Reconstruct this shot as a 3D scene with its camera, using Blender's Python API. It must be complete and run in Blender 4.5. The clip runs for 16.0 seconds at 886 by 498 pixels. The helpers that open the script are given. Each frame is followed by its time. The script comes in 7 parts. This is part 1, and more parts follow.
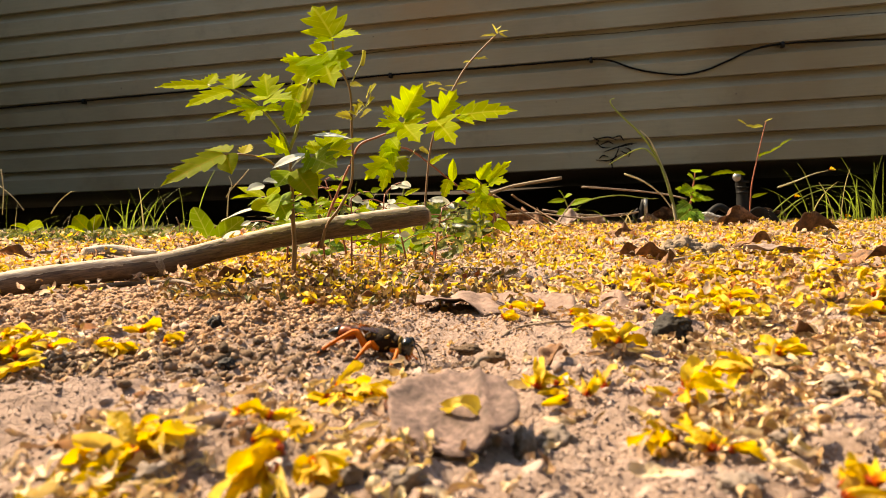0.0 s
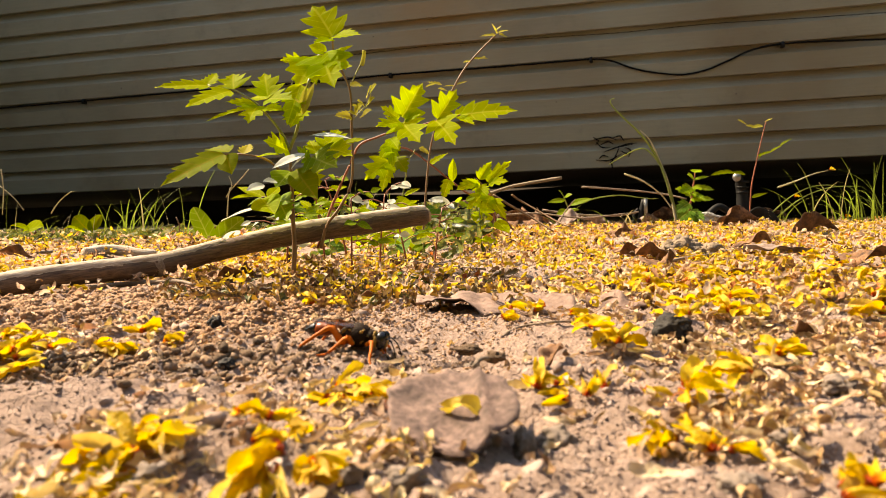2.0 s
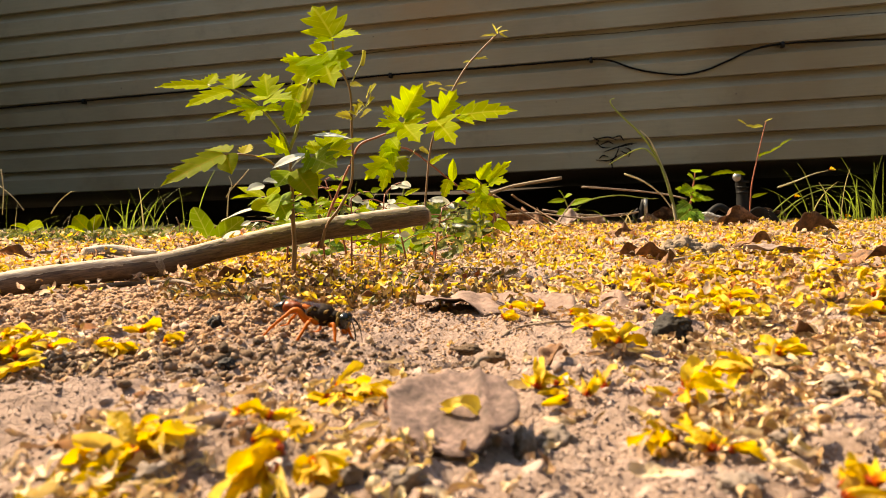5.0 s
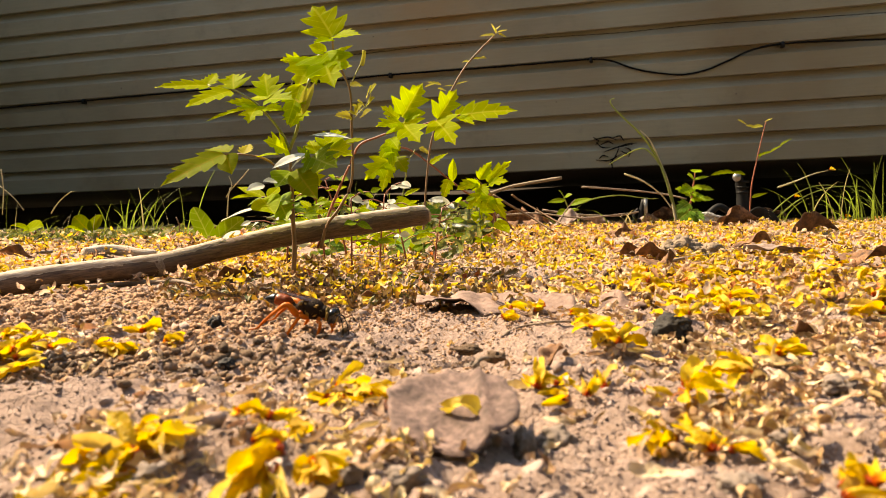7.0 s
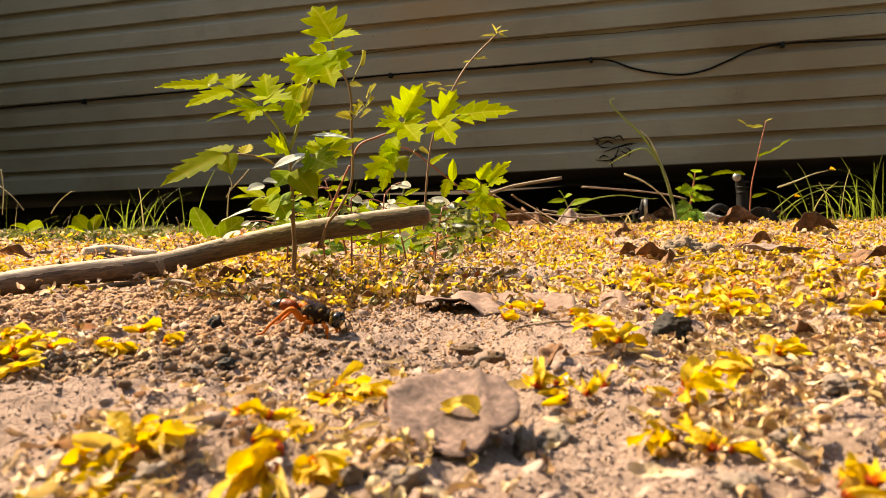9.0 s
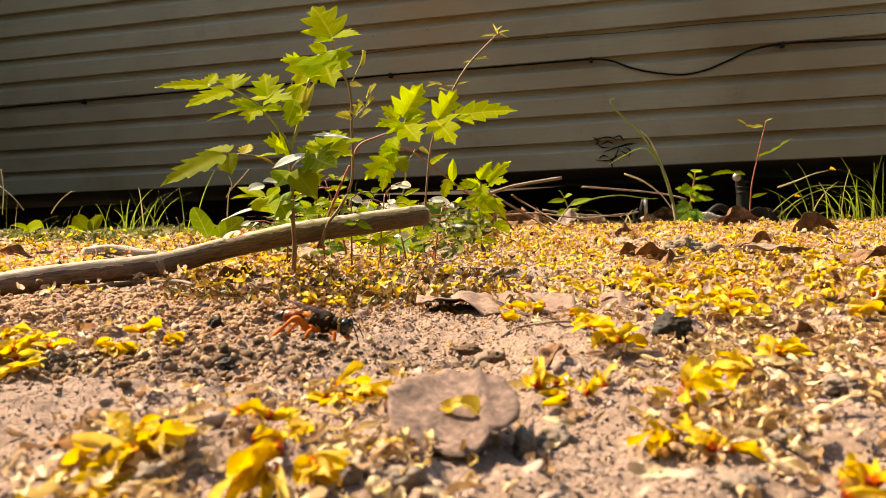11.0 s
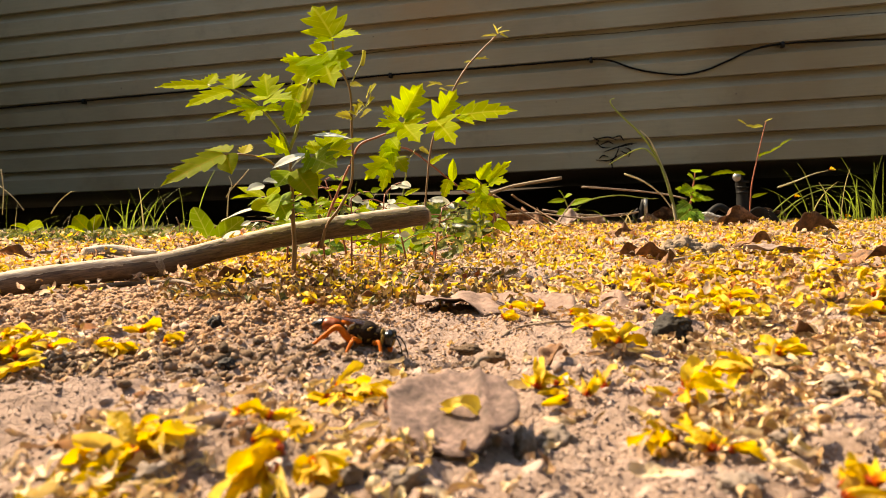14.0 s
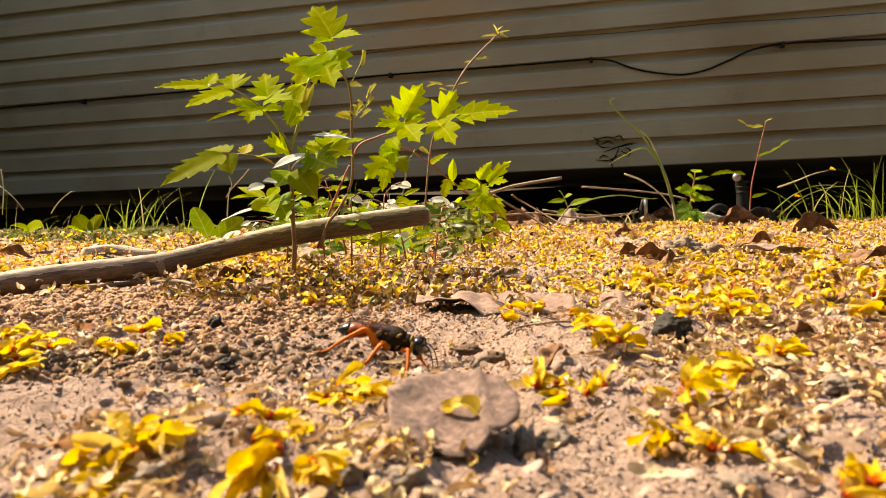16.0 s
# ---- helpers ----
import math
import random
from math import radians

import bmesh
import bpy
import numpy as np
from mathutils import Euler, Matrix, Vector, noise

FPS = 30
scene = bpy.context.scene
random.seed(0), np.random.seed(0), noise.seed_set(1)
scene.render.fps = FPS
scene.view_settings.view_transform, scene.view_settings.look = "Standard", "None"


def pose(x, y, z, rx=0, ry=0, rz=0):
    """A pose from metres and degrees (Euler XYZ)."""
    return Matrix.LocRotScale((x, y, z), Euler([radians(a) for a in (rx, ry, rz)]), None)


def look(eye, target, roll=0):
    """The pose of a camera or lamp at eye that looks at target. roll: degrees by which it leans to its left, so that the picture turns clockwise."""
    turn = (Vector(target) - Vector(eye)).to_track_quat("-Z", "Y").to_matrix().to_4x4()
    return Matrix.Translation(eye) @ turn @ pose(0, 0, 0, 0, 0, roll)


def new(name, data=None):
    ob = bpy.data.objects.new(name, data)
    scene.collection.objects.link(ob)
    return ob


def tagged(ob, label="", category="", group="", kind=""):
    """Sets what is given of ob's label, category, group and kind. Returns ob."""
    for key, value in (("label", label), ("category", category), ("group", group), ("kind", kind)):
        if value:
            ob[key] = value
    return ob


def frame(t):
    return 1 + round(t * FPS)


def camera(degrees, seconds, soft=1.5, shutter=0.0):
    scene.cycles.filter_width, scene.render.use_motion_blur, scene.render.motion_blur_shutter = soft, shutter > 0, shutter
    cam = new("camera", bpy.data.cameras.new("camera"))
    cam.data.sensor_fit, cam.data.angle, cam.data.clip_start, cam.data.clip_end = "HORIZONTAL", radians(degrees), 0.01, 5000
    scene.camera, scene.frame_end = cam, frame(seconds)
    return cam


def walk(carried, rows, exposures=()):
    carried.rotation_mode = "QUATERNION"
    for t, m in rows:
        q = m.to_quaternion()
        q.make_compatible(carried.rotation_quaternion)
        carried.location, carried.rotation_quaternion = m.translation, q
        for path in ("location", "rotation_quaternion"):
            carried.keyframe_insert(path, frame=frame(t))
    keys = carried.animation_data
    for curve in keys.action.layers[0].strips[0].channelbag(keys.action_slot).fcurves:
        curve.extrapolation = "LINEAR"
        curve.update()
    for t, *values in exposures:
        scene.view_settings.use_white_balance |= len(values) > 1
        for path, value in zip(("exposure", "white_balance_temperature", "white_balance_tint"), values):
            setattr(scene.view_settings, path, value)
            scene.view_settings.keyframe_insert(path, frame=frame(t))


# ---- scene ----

# Camera: a phone lying low over bare soil, held still.
H = 0.045
EYE = (0.0, 0.0, H)
cam = camera(64.0, 16.0, soft=0.7)
CAM_POSE = look(EYE, (0.0, 1.0, H - 0.055), roll=-1.95)
cam.data.dof.use_dof, cam.data.dof.focus_distance, cam.data.dof.aperture_fstop = True, 0.50, 34.0
walk(cam, [(0.0, CAM_POSE), (16.0, CAM_POSE)], exposures=[(0.0, 1.61, 8900, 12), (16.0, 1.61, 8900, 12)])

# World: clear sky and a high sun that stands to one side, just behind the house.
SUN_DIR = Vector((-0.55, 0.34, 0.78)).normalized()
world = bpy.data.worlds.new("sky")
scene.world = world
world.use_nodes = True
wn = world.node_tree
sky = wn.nodes.new("ShaderNodeTexSky")
sky.sky_type = "NISHITA"
sky.sun_disc = False
sky.sun_elevation = math.asin(SUN_DIR.z)
sky.sun_rotation = math.atan2(SUN_DIR.x, SUN_DIR.y)
wn.nodes["Background"].inputs[1].default_value = 0.150
wn.links.new(sky.outputs[0], wn.nodes["Background"].inputs[0])
sun_data = bpy.data.lights.new("sun", "SUN")
sun_data.energy, sun_data.angle, sun_data.color = 5.0, radians(0.53), (1.0, 0.92, 0.78)
sun = new("sun", sun_data)
sun.rotation_mode = "QUATERNION"
sun.rotation_quaternion = SUN_DIR.to_track_quat("Z", "Y")
sun.location = SUN_DIR * 20


# ---------------------------------------------------------------- materials
def mat_base(name):
    m = bpy.data.materials.new(name)
    m.use_nodes = True
    nt = m.node_tree
    b = nt.nodes["Principled BSDF"]
    return m, nt, b


def N(nt, kind, **values):
    n = nt.nodes.new(kind)
    for k, v in values.items():
        n.inputs[k.replace("_", " ")].default_value = v
    return n


def ramp(nt, stops, source):
    r = nt.nodes.new("ShaderNodeValToRGB")
    while len(r.color_ramp.elements) < len(stops):
        r.color_ramp.elements.new(0.5)
    for e, (p, c) in zip(r.color_ramp.elements, stops):
        e.position, e.color = p, (*c, 1)
    nt.links.new(source, r.inputs[0])
    return r.outputs[0]


def mix(nt, fac, a, b, mode="MIX"):
    m = nt.nodes.new("ShaderNodeMix")
    m.data_type, m.blend_type = "RGBA", mode
    for sock, v in ((m.inputs[0], fac), (m.inputs[6], a), (m.inputs[7], b)):
        if isinstance(v, bpy.types.NodeSocket):
            nt.links.new(v, sock)
        elif isinstance(v, (int, float)):
            sock.default_value = v
        else:
            sock.default_value = (*v, 1)
    return m.outputs[2]


def noise_of(nt, scale, detail=4.0, rough=0.6, vec=None):
    n = N(nt, "ShaderNodeTexNoise", Scale=scale, Detail=detail, Roughness=rough)
    if vec is not None:
        nt.links.new(vec, n.inputs["Vector"])
    return n.outputs[0]


def place(nt, which="Object", stretch=(1, 1, 1)):
    tc = nt.nodes.new("ShaderNodeTexCoord")
    mp = nt.nodes.new("ShaderNodeMapping")
    mp.inputs["Scale"].default_value = stretch
    nt.links.new(tc.outputs[which], mp.inputs[0])
    return mp.outputs[0]


def world_place(nt):
    return nt.nodes.new("ShaderNodeNewGeometry").outputs["Position"]


def bump(nt, b, height, strength, distance):
    n = N(nt, "ShaderNodeBump", Strength=strength, Distance=distance)
    nt.links.new(height, n.inputs["Height"])
    nt.links.new(n.outputs[0], b.inputs["Normal"])
    return n


def thin(m, nt, b, colour, share):
    """Lets part of the light shine through a thin leaf or petal."""
    t = nt.nodes.new("ShaderNodeBsdfTranslucent")
    if isinstance(colour, bpy.types.NodeSocket):
        nt.links.new(colour, t.inputs[0])
    else:
        t.inputs[0].default_value = (*colour, 1)
    s = nt.nodes.new("ShaderNodeMixShader")
    s.inputs[0].default_value = share
    nt.links.new(b.outputs[0], s.inputs[1])
    nt.links.new(t.outputs[0], s.inputs[2])
    nt.links.new(s.outputs[0], nt.nodes["Material Output"].inputs[0])


def island(nt):
    return nt.nodes.new("ShaderNodeNewGeometry").outputs["Random Per Island"]


def object_random(nt):
    return nt.nodes.new("ShaderNodeObjectInfo").outputs["Random"]


def attr(nt, name):
    a = nt.nodes.new("ShaderNodeAttribute")
    a.attribute_name = name
    return a.outputs["Fac"]


def plain(name, colour, rough=0.6, scale=300.0, spread=0.25, metal=0.0, bumps=0.3, dist=0.0004):
    """A surface of one colour with fine mottling and relief."""
    m, nt, b = mat_base(name)
    v = place(nt)
    n = noise_of(nt, scale, 5, 0.65, v)
    dark = tuple(c * (1 - spread) for c in colour)
    light = tuple(min(1, c * (1 + spread)) for c in colour)
    big = noise_of(nt, scale / 7, 3, 0.6, v)
    c = mix(nt, n, dark, light)
    c = mix(nt, big, c, dark)
    nt.links.new(c, b.inputs["Base Color"])
    b.inputs["Roughness"].default_value, b.inputs["Metallic"].default_value = rough, metal
    bump(nt, b, n, bumps, dist)
    return m


def soil_material():
    m, nt, b = mat_base("soil")
    p = world_place(nt)
    fine = noise_of(nt, 900, 6, 0.7, p)
    mid = noise_of(nt, 140, 5, 0.65, p)
    big = noise_of(nt, 14, 3, 0.6, p)
    c = ramp(nt, [(0.28, (0.06732, 0.04074, 0.02926)), (0.42, (0.2489, 0.1697, 0.1317)), (0.58, (0.3366, 0.2396, 0.1931)), (0.74, (0.458, 0.355, 0.2993))], fine)
    c = mix(nt, ramp(nt, [(0.40, (0, 0, 0)), (0.70, (0.6, 0.6, 0.6))], mid), c, (0.202, 0.1348, 0.09947))
    c = mix(nt, ramp(nt, [(0.42, (0, 0, 0)), (0.62, (0.6, 0.6, 0.6))], big), c, (0.3101, 0.2212, 0.1853))
    # Ground out of view is darkened to cut light bounced onto the wall.
    away = nt.nodes.new("ShaderNodeVectorMath")
    away.operation = "DISTANCE"
    nt.links.new(p, away.inputs[0])
    away.inputs[1].default_value = (0.0, 1.2, 0.0)
    edge = nt.nodes.new("ShaderNodeMath")
    edge.operation = "MULTIPLY_ADD"
    nt.links.new(noise_of(nt, 1.5, 4, 0.6, p), edge.inputs[0])
    edge.inputs[1].default_value = 1.6
    nt.links.new(away.outputs["Value"], edge.inputs[2])
    dim_ground = ramp(nt, [(0.0, (0.03, 0.05, 0.012)), (1.0, (0.079, 0.086, 0.03))], mid)
    out = nt.nodes.new("ShaderNodeMapRange")
    out.inputs["From Min"].default_value, out.inputs["From Max"].default_value = 3.1, 3.7
    nt.links.new(edge.outputs[0], out.inputs["Value"])
    c = mix(nt, out.outputs["Result"], c, dim_ground)
    nt.links.new(c, b.inputs["Base Color"])
    b.inputs["Roughness"].default_value = 0.95
    b.inputs["Specular IOR Level"].default_value = 0.15
    h = nt.nodes.new("ShaderNodeMath")
    h.operation = "ADD"
    nt.links.new(fine, h.inputs[0])
    nt.links.new(mid, h.inputs[1])
    bump(nt, b, h.outputs[0], 0.9, 0.0016)
    return m


def grain_material(name, stops, relief=0.0003):
    m, nt, b = mat_base(name)
    c = ramp(nt, stops, island(nt))
    n = noise_of(nt, 1500, 4, 0.7, world_place(nt))
    c = mix(nt, ramp(nt, [(0.45, (0, 0, 0)), (0.75, (0.55, 0.55, 0.55))], n), c, (0.145, 0.102, 0.073))
    nt.links.new(c, b.inputs["Base Color"])
    b.inputs["Roughness"].default_value = 0.9
    b.inputs["Specular IOR Level"].default_value = 0.25
    bump(nt, b, n, 0.9, relief)
    return m


def petal_material(name, stops, share=0.4, single=False, crest=(0.409, 0.046, 0.0079), patch=0.0):
    m, nt, b = mat_base(name)
    pick = object_random(nt) if single else island(nt)
    if patch:
        n = nt.nodes.new("ShaderNodeMath")
        n.operation = "MULTIPLY_ADD"
        nt.links.new(noise_of(nt, 17, 3, 0.55, world_place(nt)), n.inputs[0])
        n.inputs[1].default_value = patch
        n.inputs[2].default_value = -0.03 - 0.5 * patch
        m2 = nt.nodes.new("ShaderNodeMath")
        m2.use_clamp = True
        nt.links.new(pick, m2.inputs[0])
        nt.links.new(n.outputs[0], m2.inputs[1])
        pick = m2.outputs[0]
    c = ramp(nt, stops, pick)
    v = noise_of(nt, 500, 4, 0.6, world_place(nt))
    c = mix(nt, ramp(nt, [(0.45, (0, 0, 0)), (0.75, (0.55, 0.55, 0.55))], v), c, (0.462, 0.277, 0.04))
    base = ramp(nt, [(0.0, (1, 1, 1)), (0.07, (0.85, 0.85, 0.85)), (0.16, (0, 0, 0))], attr(nt, "along"))
    if single:
        c = mix(nt, base, c, crest)
    nt.links.new(c, b.inputs["Base Color"])
    b.inputs["Roughness"].default_value = 0.55
    b.inputs["Specular IOR Level"].default_value = 0.3
    bump(nt, b, v, 0.7, 0.0012)
    thin(m, nt, b, c, share)
    return m


def leaf_material(name, dark, light, vein, share=0.5, rough=0.42):
    m, nt, b = mat_base(name)
    v = place(nt)
    n = noise_of(nt, 160, 4, 0.6, v)
    r = object_random(nt)
    c = mix(nt, n, dark, light)
    c = mix(nt, ramp(nt, [(0.0, (0.0, 0.0, 0.0)), (1.0, (0.6, 0.6, 0.6))], r), c, dark)
    rib = ramp(nt, [(0.0, (0.75, 0.75, 0.75)), (0.018, (0.5, 0.5, 0.5)), (0.04, (0, 0, 0))], attr(nt, "rib"))
    side = nt.nodes.new("ShaderNodeMath")
    side.operation = "FRACT"
    nt.links.new(attr(nt, "vein"), side.inputs[0])
    lines = ramp(nt, [(0.0, (0.55, 0.55, 0.55)), (0.07, (0.35, 0.35, 0.35)), (0.16, (0, 0, 0))], side.outputs[0])
    c = mix(nt, lines, c, vein)
    c = mix(nt, rib, c, vein)
    nt.links.new(c, b.inputs["Base Color"])
    b.inputs["Roughness"].default_value = rough
    b.inputs["Specular IOR Level"].default_value = 0.04
    bump(nt, b, side.outputs[0], 0.25, 0.0006)
    thin(m, nt, b, mix(nt, 1.0, c, (1.35, 1.3, 1.0), "MULTIPLY"), share)
    return m


def bark_material(name, dark, light, scale=60.0, stretch=(1, 9, 9)):
    m, nt, b = mat_base(name)
    v = place(nt, "Object", stretch)
    n = noise_of(nt, scale, 6, 0.7, v)
    big = noise_of(nt, scale / 5, 3, 0.6, place(nt))
    c = ramp(nt, [(0.33, dark), (0.66, light)], n)
    c = mix(nt, ramp(nt, [(0.46, (0, 0, 0)), (0.74, (0.75, 0.75, 0.75))], big), c, tuple(0.7 * x for x in dark))
    nt.links.new(c, b.inputs["Base Color"])
    b.inputs["Roughness"].default_value = 0.85
    bump(nt, b, n, 0.7, 0.0007)
    return m


def siding_material():
    m, nt, b = mat_base("siding_vinyl")
    p = place(nt, "Object", (3, 1, 40))
    streak = noise_of(nt, 3.0, 5, 0.65, p)
    v = world_place(nt)
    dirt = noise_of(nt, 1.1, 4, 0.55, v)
    speck = noise_of(nt, 120, 3, 0.7, v)
    blot = noise_of(nt, 9, 5, 0.7, v)
    c = mix(nt, streak, (0.180, 0.165, 0.112), (0.255, 0.236, 0.166))
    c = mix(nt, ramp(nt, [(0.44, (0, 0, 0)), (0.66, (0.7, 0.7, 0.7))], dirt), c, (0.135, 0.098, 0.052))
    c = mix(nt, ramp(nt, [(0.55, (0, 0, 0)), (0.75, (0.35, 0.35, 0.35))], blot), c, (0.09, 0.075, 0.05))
    c = mix(nt, ramp(nt, [(0.70, (0, 0, 0)), (0.80, (0.6, 0.6, 0.6))], speck), c, (0.17, 0.14, 0.10))
    # Soft-edged orange-brown blotch on the upper middle of the wall.
    spot = nt.nodes.new("ShaderNodeVectorMath")
    spot.operation = "DISTANCE"
    nt.links.new(v, spot.inputs[0])
    spot.inputs[1].default_value = (-0.02, 2.79, 0.86)
    russet = nt.nodes.new("ShaderNodeMath")
    russet.operation = "MULTIPLY_ADD"
    nt.links.new(blot, russet.inputs[0])
    russet.inputs[1].default_value = 0.35
    nt.links.new(spot.outputs["Value"], russet.inputs[2])
    c = mix(nt, ramp(nt, [(0.15, (0.75, 0.75, 0.75)), (0.55, (0, 0, 0))], russet.outputs[0]), c, (0.250, 0.150, 0.058))
    nt.links.new(c, b.inputs["Base Color"])
    b.inputs["Roughness"].default_value = 0.45
    b.inputs["Specular IOR Level"].default_value = 0.4
    bump(nt, b, streak, 0.15, 0.002)
    return m


YELLOWS = [(0.0, (0.5907, 0.3552, 0.0066)), (0.45, (0.6178, 0.4186, 0.0099)), (0.8, (0.6313, 0.4435, 0.026)), (1.0, (0.5834, 0.3926, 0.106))]
MIXED = [(0.0, (0.06864, 0.02909, 0.0132)), (0.07, (0.2475, 0.1086, 0.044)), (0.13, (0.4534, 0.2559, 0.1452)), (0.24, (0.5626, 0.3908, 0.3047)), (0.42, (0.6178, 0.4732, 0.363)),
         (0.53, (0.6042, 0.4092, 0.1166)), (0.62, (0.6178, 0.4092, 0.022)), (0.90, (0.6386, 0.4606, 0.0363)), (0.95, (0.5762, 0.2686, 0.022)), (1.0, (0.4118, 0.09599, 0.022))]
M_SOIL = soil_material()
M_GRAIN = grain_material("soil_grain", [(0.0, (0.1102, 0.07372, 0.05754)), (0.10, (0.2091, 0.1426, 0.1141)), (0.5, (0.2897, 0.2085, 0.1736)), (0.975, (0.3437, 0.2561, 0.2185)), (1.0, (0.4192, 0.3696, 0.3384))])
M_CRUMB = grain_material("soil_crumb", [(0.0, (0.1042, 0.05184, 0.02786)), (0.10, (0.2844, 0.1544, 0.08266)), (0.6, (0.3886, 0.2229, 0.1254)), (1.0, (0.494, 0.3079, 0.1904))], 0.0010)
# Moist soil colour, darkened further to hold the shade on the crumbs.
M_DARKCRUMB = grain_material("moist_shaded_crumb", [(0.0, (0.0488, 0.02885, 0.0168)), (0.4, (0.161, 0.09892, 0.05964)), (0.8, (0.266, 0.1669, 0.105)), (1.0, (0.3867, 0.2586, 0.1722))], 0.0008)
M_ROUNDLEAF = bark_material("pitted_leaf", (0.035, 0.016, 0.011), (0.225, 0.140, 0.113), 520, (1, 1, 1))
M_PINK = bark_material("pinkish_leaf", (0.099, 0.053, 0.038), (0.264, 0.168, 0.129), 260, (1, 1, 1))
M_PETAL = petal_material("fresh_petal", YELLOWS, 0.5, True)
M_LONEPETAL = petal_material("plain_petal", [(0.0, (0.568, 0.383, 0.033)), (1.0, (0.594, 0.436, 0.066))], 0.3)
M_CARPET = petal_material("petal_carpet", MIXED, 0.45, patch=0.85)
M_DRYPETAL = petal_material("dry_petal", [(0.0, (0.1479, 0.07663, 0.0437)), (0.22, (0.3366, 0.2047, 0.1254)), (0.45, (0.4978, 0.3453, 0.2261)), (0.68, (0.5926, 0.4675, 0.3259)), (0.85, (0.5794, 0.4229, 0.1568)), (1.0, (0.4172, 0.1921, 0.1254))], 0.25)
M_LEAF = leaf_material("green_leaf", (0.2624, 0.3635, 0.00312), (0.3802, 0.4902, 0.0048), (0.4902, 0.5581, 0.048), 0.74, 0.6)
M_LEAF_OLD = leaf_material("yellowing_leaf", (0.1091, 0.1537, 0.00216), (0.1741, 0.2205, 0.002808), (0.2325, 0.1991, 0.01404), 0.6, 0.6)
M_LEAF_DARK = leaf_material("dark_leaf", (0.054, 0.1202, 0.0156), (0.1161, 0.2052, 0.026), (0.2228, 0.2943, 0.0689), 0.4)
M_LEAF_MID = leaf_material("mid_green_leaf", (0.1161, 0.1917, 0.00858), (0.2228, 0.3213, 0.0156), (0.3213, 0.374, 0.0689), 0.5)
# Near-white leaf colour that carries the sun's glare on glossy leaves.
M_LEAF_GLARE = leaf_material("glare_leaf", (0.374, 0.3915, 0.3432), (0.5522, 0.5616, 0.4979), (0.5346, 0.5346, 0.429), 0.25, 0.3)
M_BUD = leaf_material("young_shoot", (0.304, 0.297, 0.033), (0.436, 0.396, 0.079), (0.396, 0.383, 0.132), 0.6)
M_GRASS = leaf_material("grass_blade", (0.1092, 0.1609, 0.0195), (0.2057, 0.2642, 0.05168), (0.2574, 0.2964, 0.09649), 0.45)
M_STRAW = leaf_material("straw_blade", (0.28, 0.2388, 0.14), (0.4537, 0.3962, 0.2475), (0.4537, 0.4125, 0.2888), 0.3)
M_DRY = bark_material("dry_leaf", (0.036, 0.014, 0.0053), (0.251, 0.112, 0.045), 150, (1, 1, 1))
M_DRY_GREY = bark_material("weathered_leaf", (0.132, 0.083, 0.063), (0.277, 0.198, 0.165), 110, (1, 1, 1))
# Pale peeled bark, with the brightness of a sunlit top in its colour.
M_PEELED = bark_material("peeled_lit_bark", (0.1975, 0.133, 0.08968), (0.5938, 0.499, 0.3977), 60, (1.2, 12, 12))
# Brown bark, darkened to carry the stick's shaded side.
M_BARK = bark_material("weathered_shaded_bark", (0.03, 0.01375, 0.0078), (0.1875, 0.11, 0.065), 60, (1.2, 14, 14))
M_WOODCUT = plain("cut_wood", (0.304, 0.205, 0.112), 0.8, 220)
M_TWIG = bark_material("twig_bark", (0.112, 0.073, 0.05), (0.277, 0.205, 0.145), 160, (1, 8, 8))
M_LITTER = petal_material("shade_litter", [(0.0, (0.02, 0.013, 0.0079)), (0.25, (0.079, 0.04, 0.018)), (0.5, (0.198, 0.099, 0.046)), (0.62, (0.33, 0.198, 0.106)), (0.68, (0.04, 0.056, 0.02)), (0.76, (0.066, 0.079, 0.023)), (0.80, (0.409, 0.198, 0.026)), (1.0, (0.528, 0.343, 0.04))], 0.15)
M_WEEDS = petal_material("low_weed_leaves", [(0.0, (0.034, 0.06106, 0.01123)), (0.5, (0.0731, 0.1104, 0.02246)), (0.85, (0.1343, 0.1714, 0.05702)), (1.0, (0.2584, 0.2651, 0.2056))], 0.45)
M_STEM = plain("woody_stem", (0.185, 0.099, 0.043), 0.6, 500)
M_STEM_RED = plain("red_stem", (0.277, 0.079, 0.04), 0.5, 500)
M_STEM_GREEN = plain("green_stem", (0.211, 0.218, 0.046), 0.5, 500)
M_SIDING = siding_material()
M_SKY_SCREEN = plain("sky_screen_green", (0.055, 0.080, 0.028), 0.8, 30, 0.6, bumps=1.0, dist=0.05)
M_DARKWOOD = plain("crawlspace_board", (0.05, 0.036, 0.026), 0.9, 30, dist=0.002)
M_ROOF = plain("roof_metal", (0.30, 0.29, 0.27), 0.5, 20, dist=0.001)
M_CABLE = plain("black_cable", (0.003, 0.0028, 0.0026), 0.95, 200)
M_PLASTIC = plain("black_plastic", (0.012, 0.012, 0.012), 0.6, 200)
for dull in (M_CABLE, M_PLASTIC):
    dull.node_tree.nodes["Principled BSDF"].inputs["Specular IOR Level"].default_value = 0.12
M_STEEL = plain("dull_steel", (0.277, 0.271, 0.257), 0.45, 300, metal=0.8)
M_CLOD = plain("soil_clod", (0.207, 0.157, 0.125), 0.95, 350, 0.45, bumps=0.8, dist=0.0006)
M_PALE = plain("pale_stone", (0.436, 0.403, 0.356), 0.8, 180, 0.2)
M_ROCK = plain("grey_stone", (0.262, 0.190, 0.132), 0.95, 220, 0.6, bumps=0.9, dist=0.002)
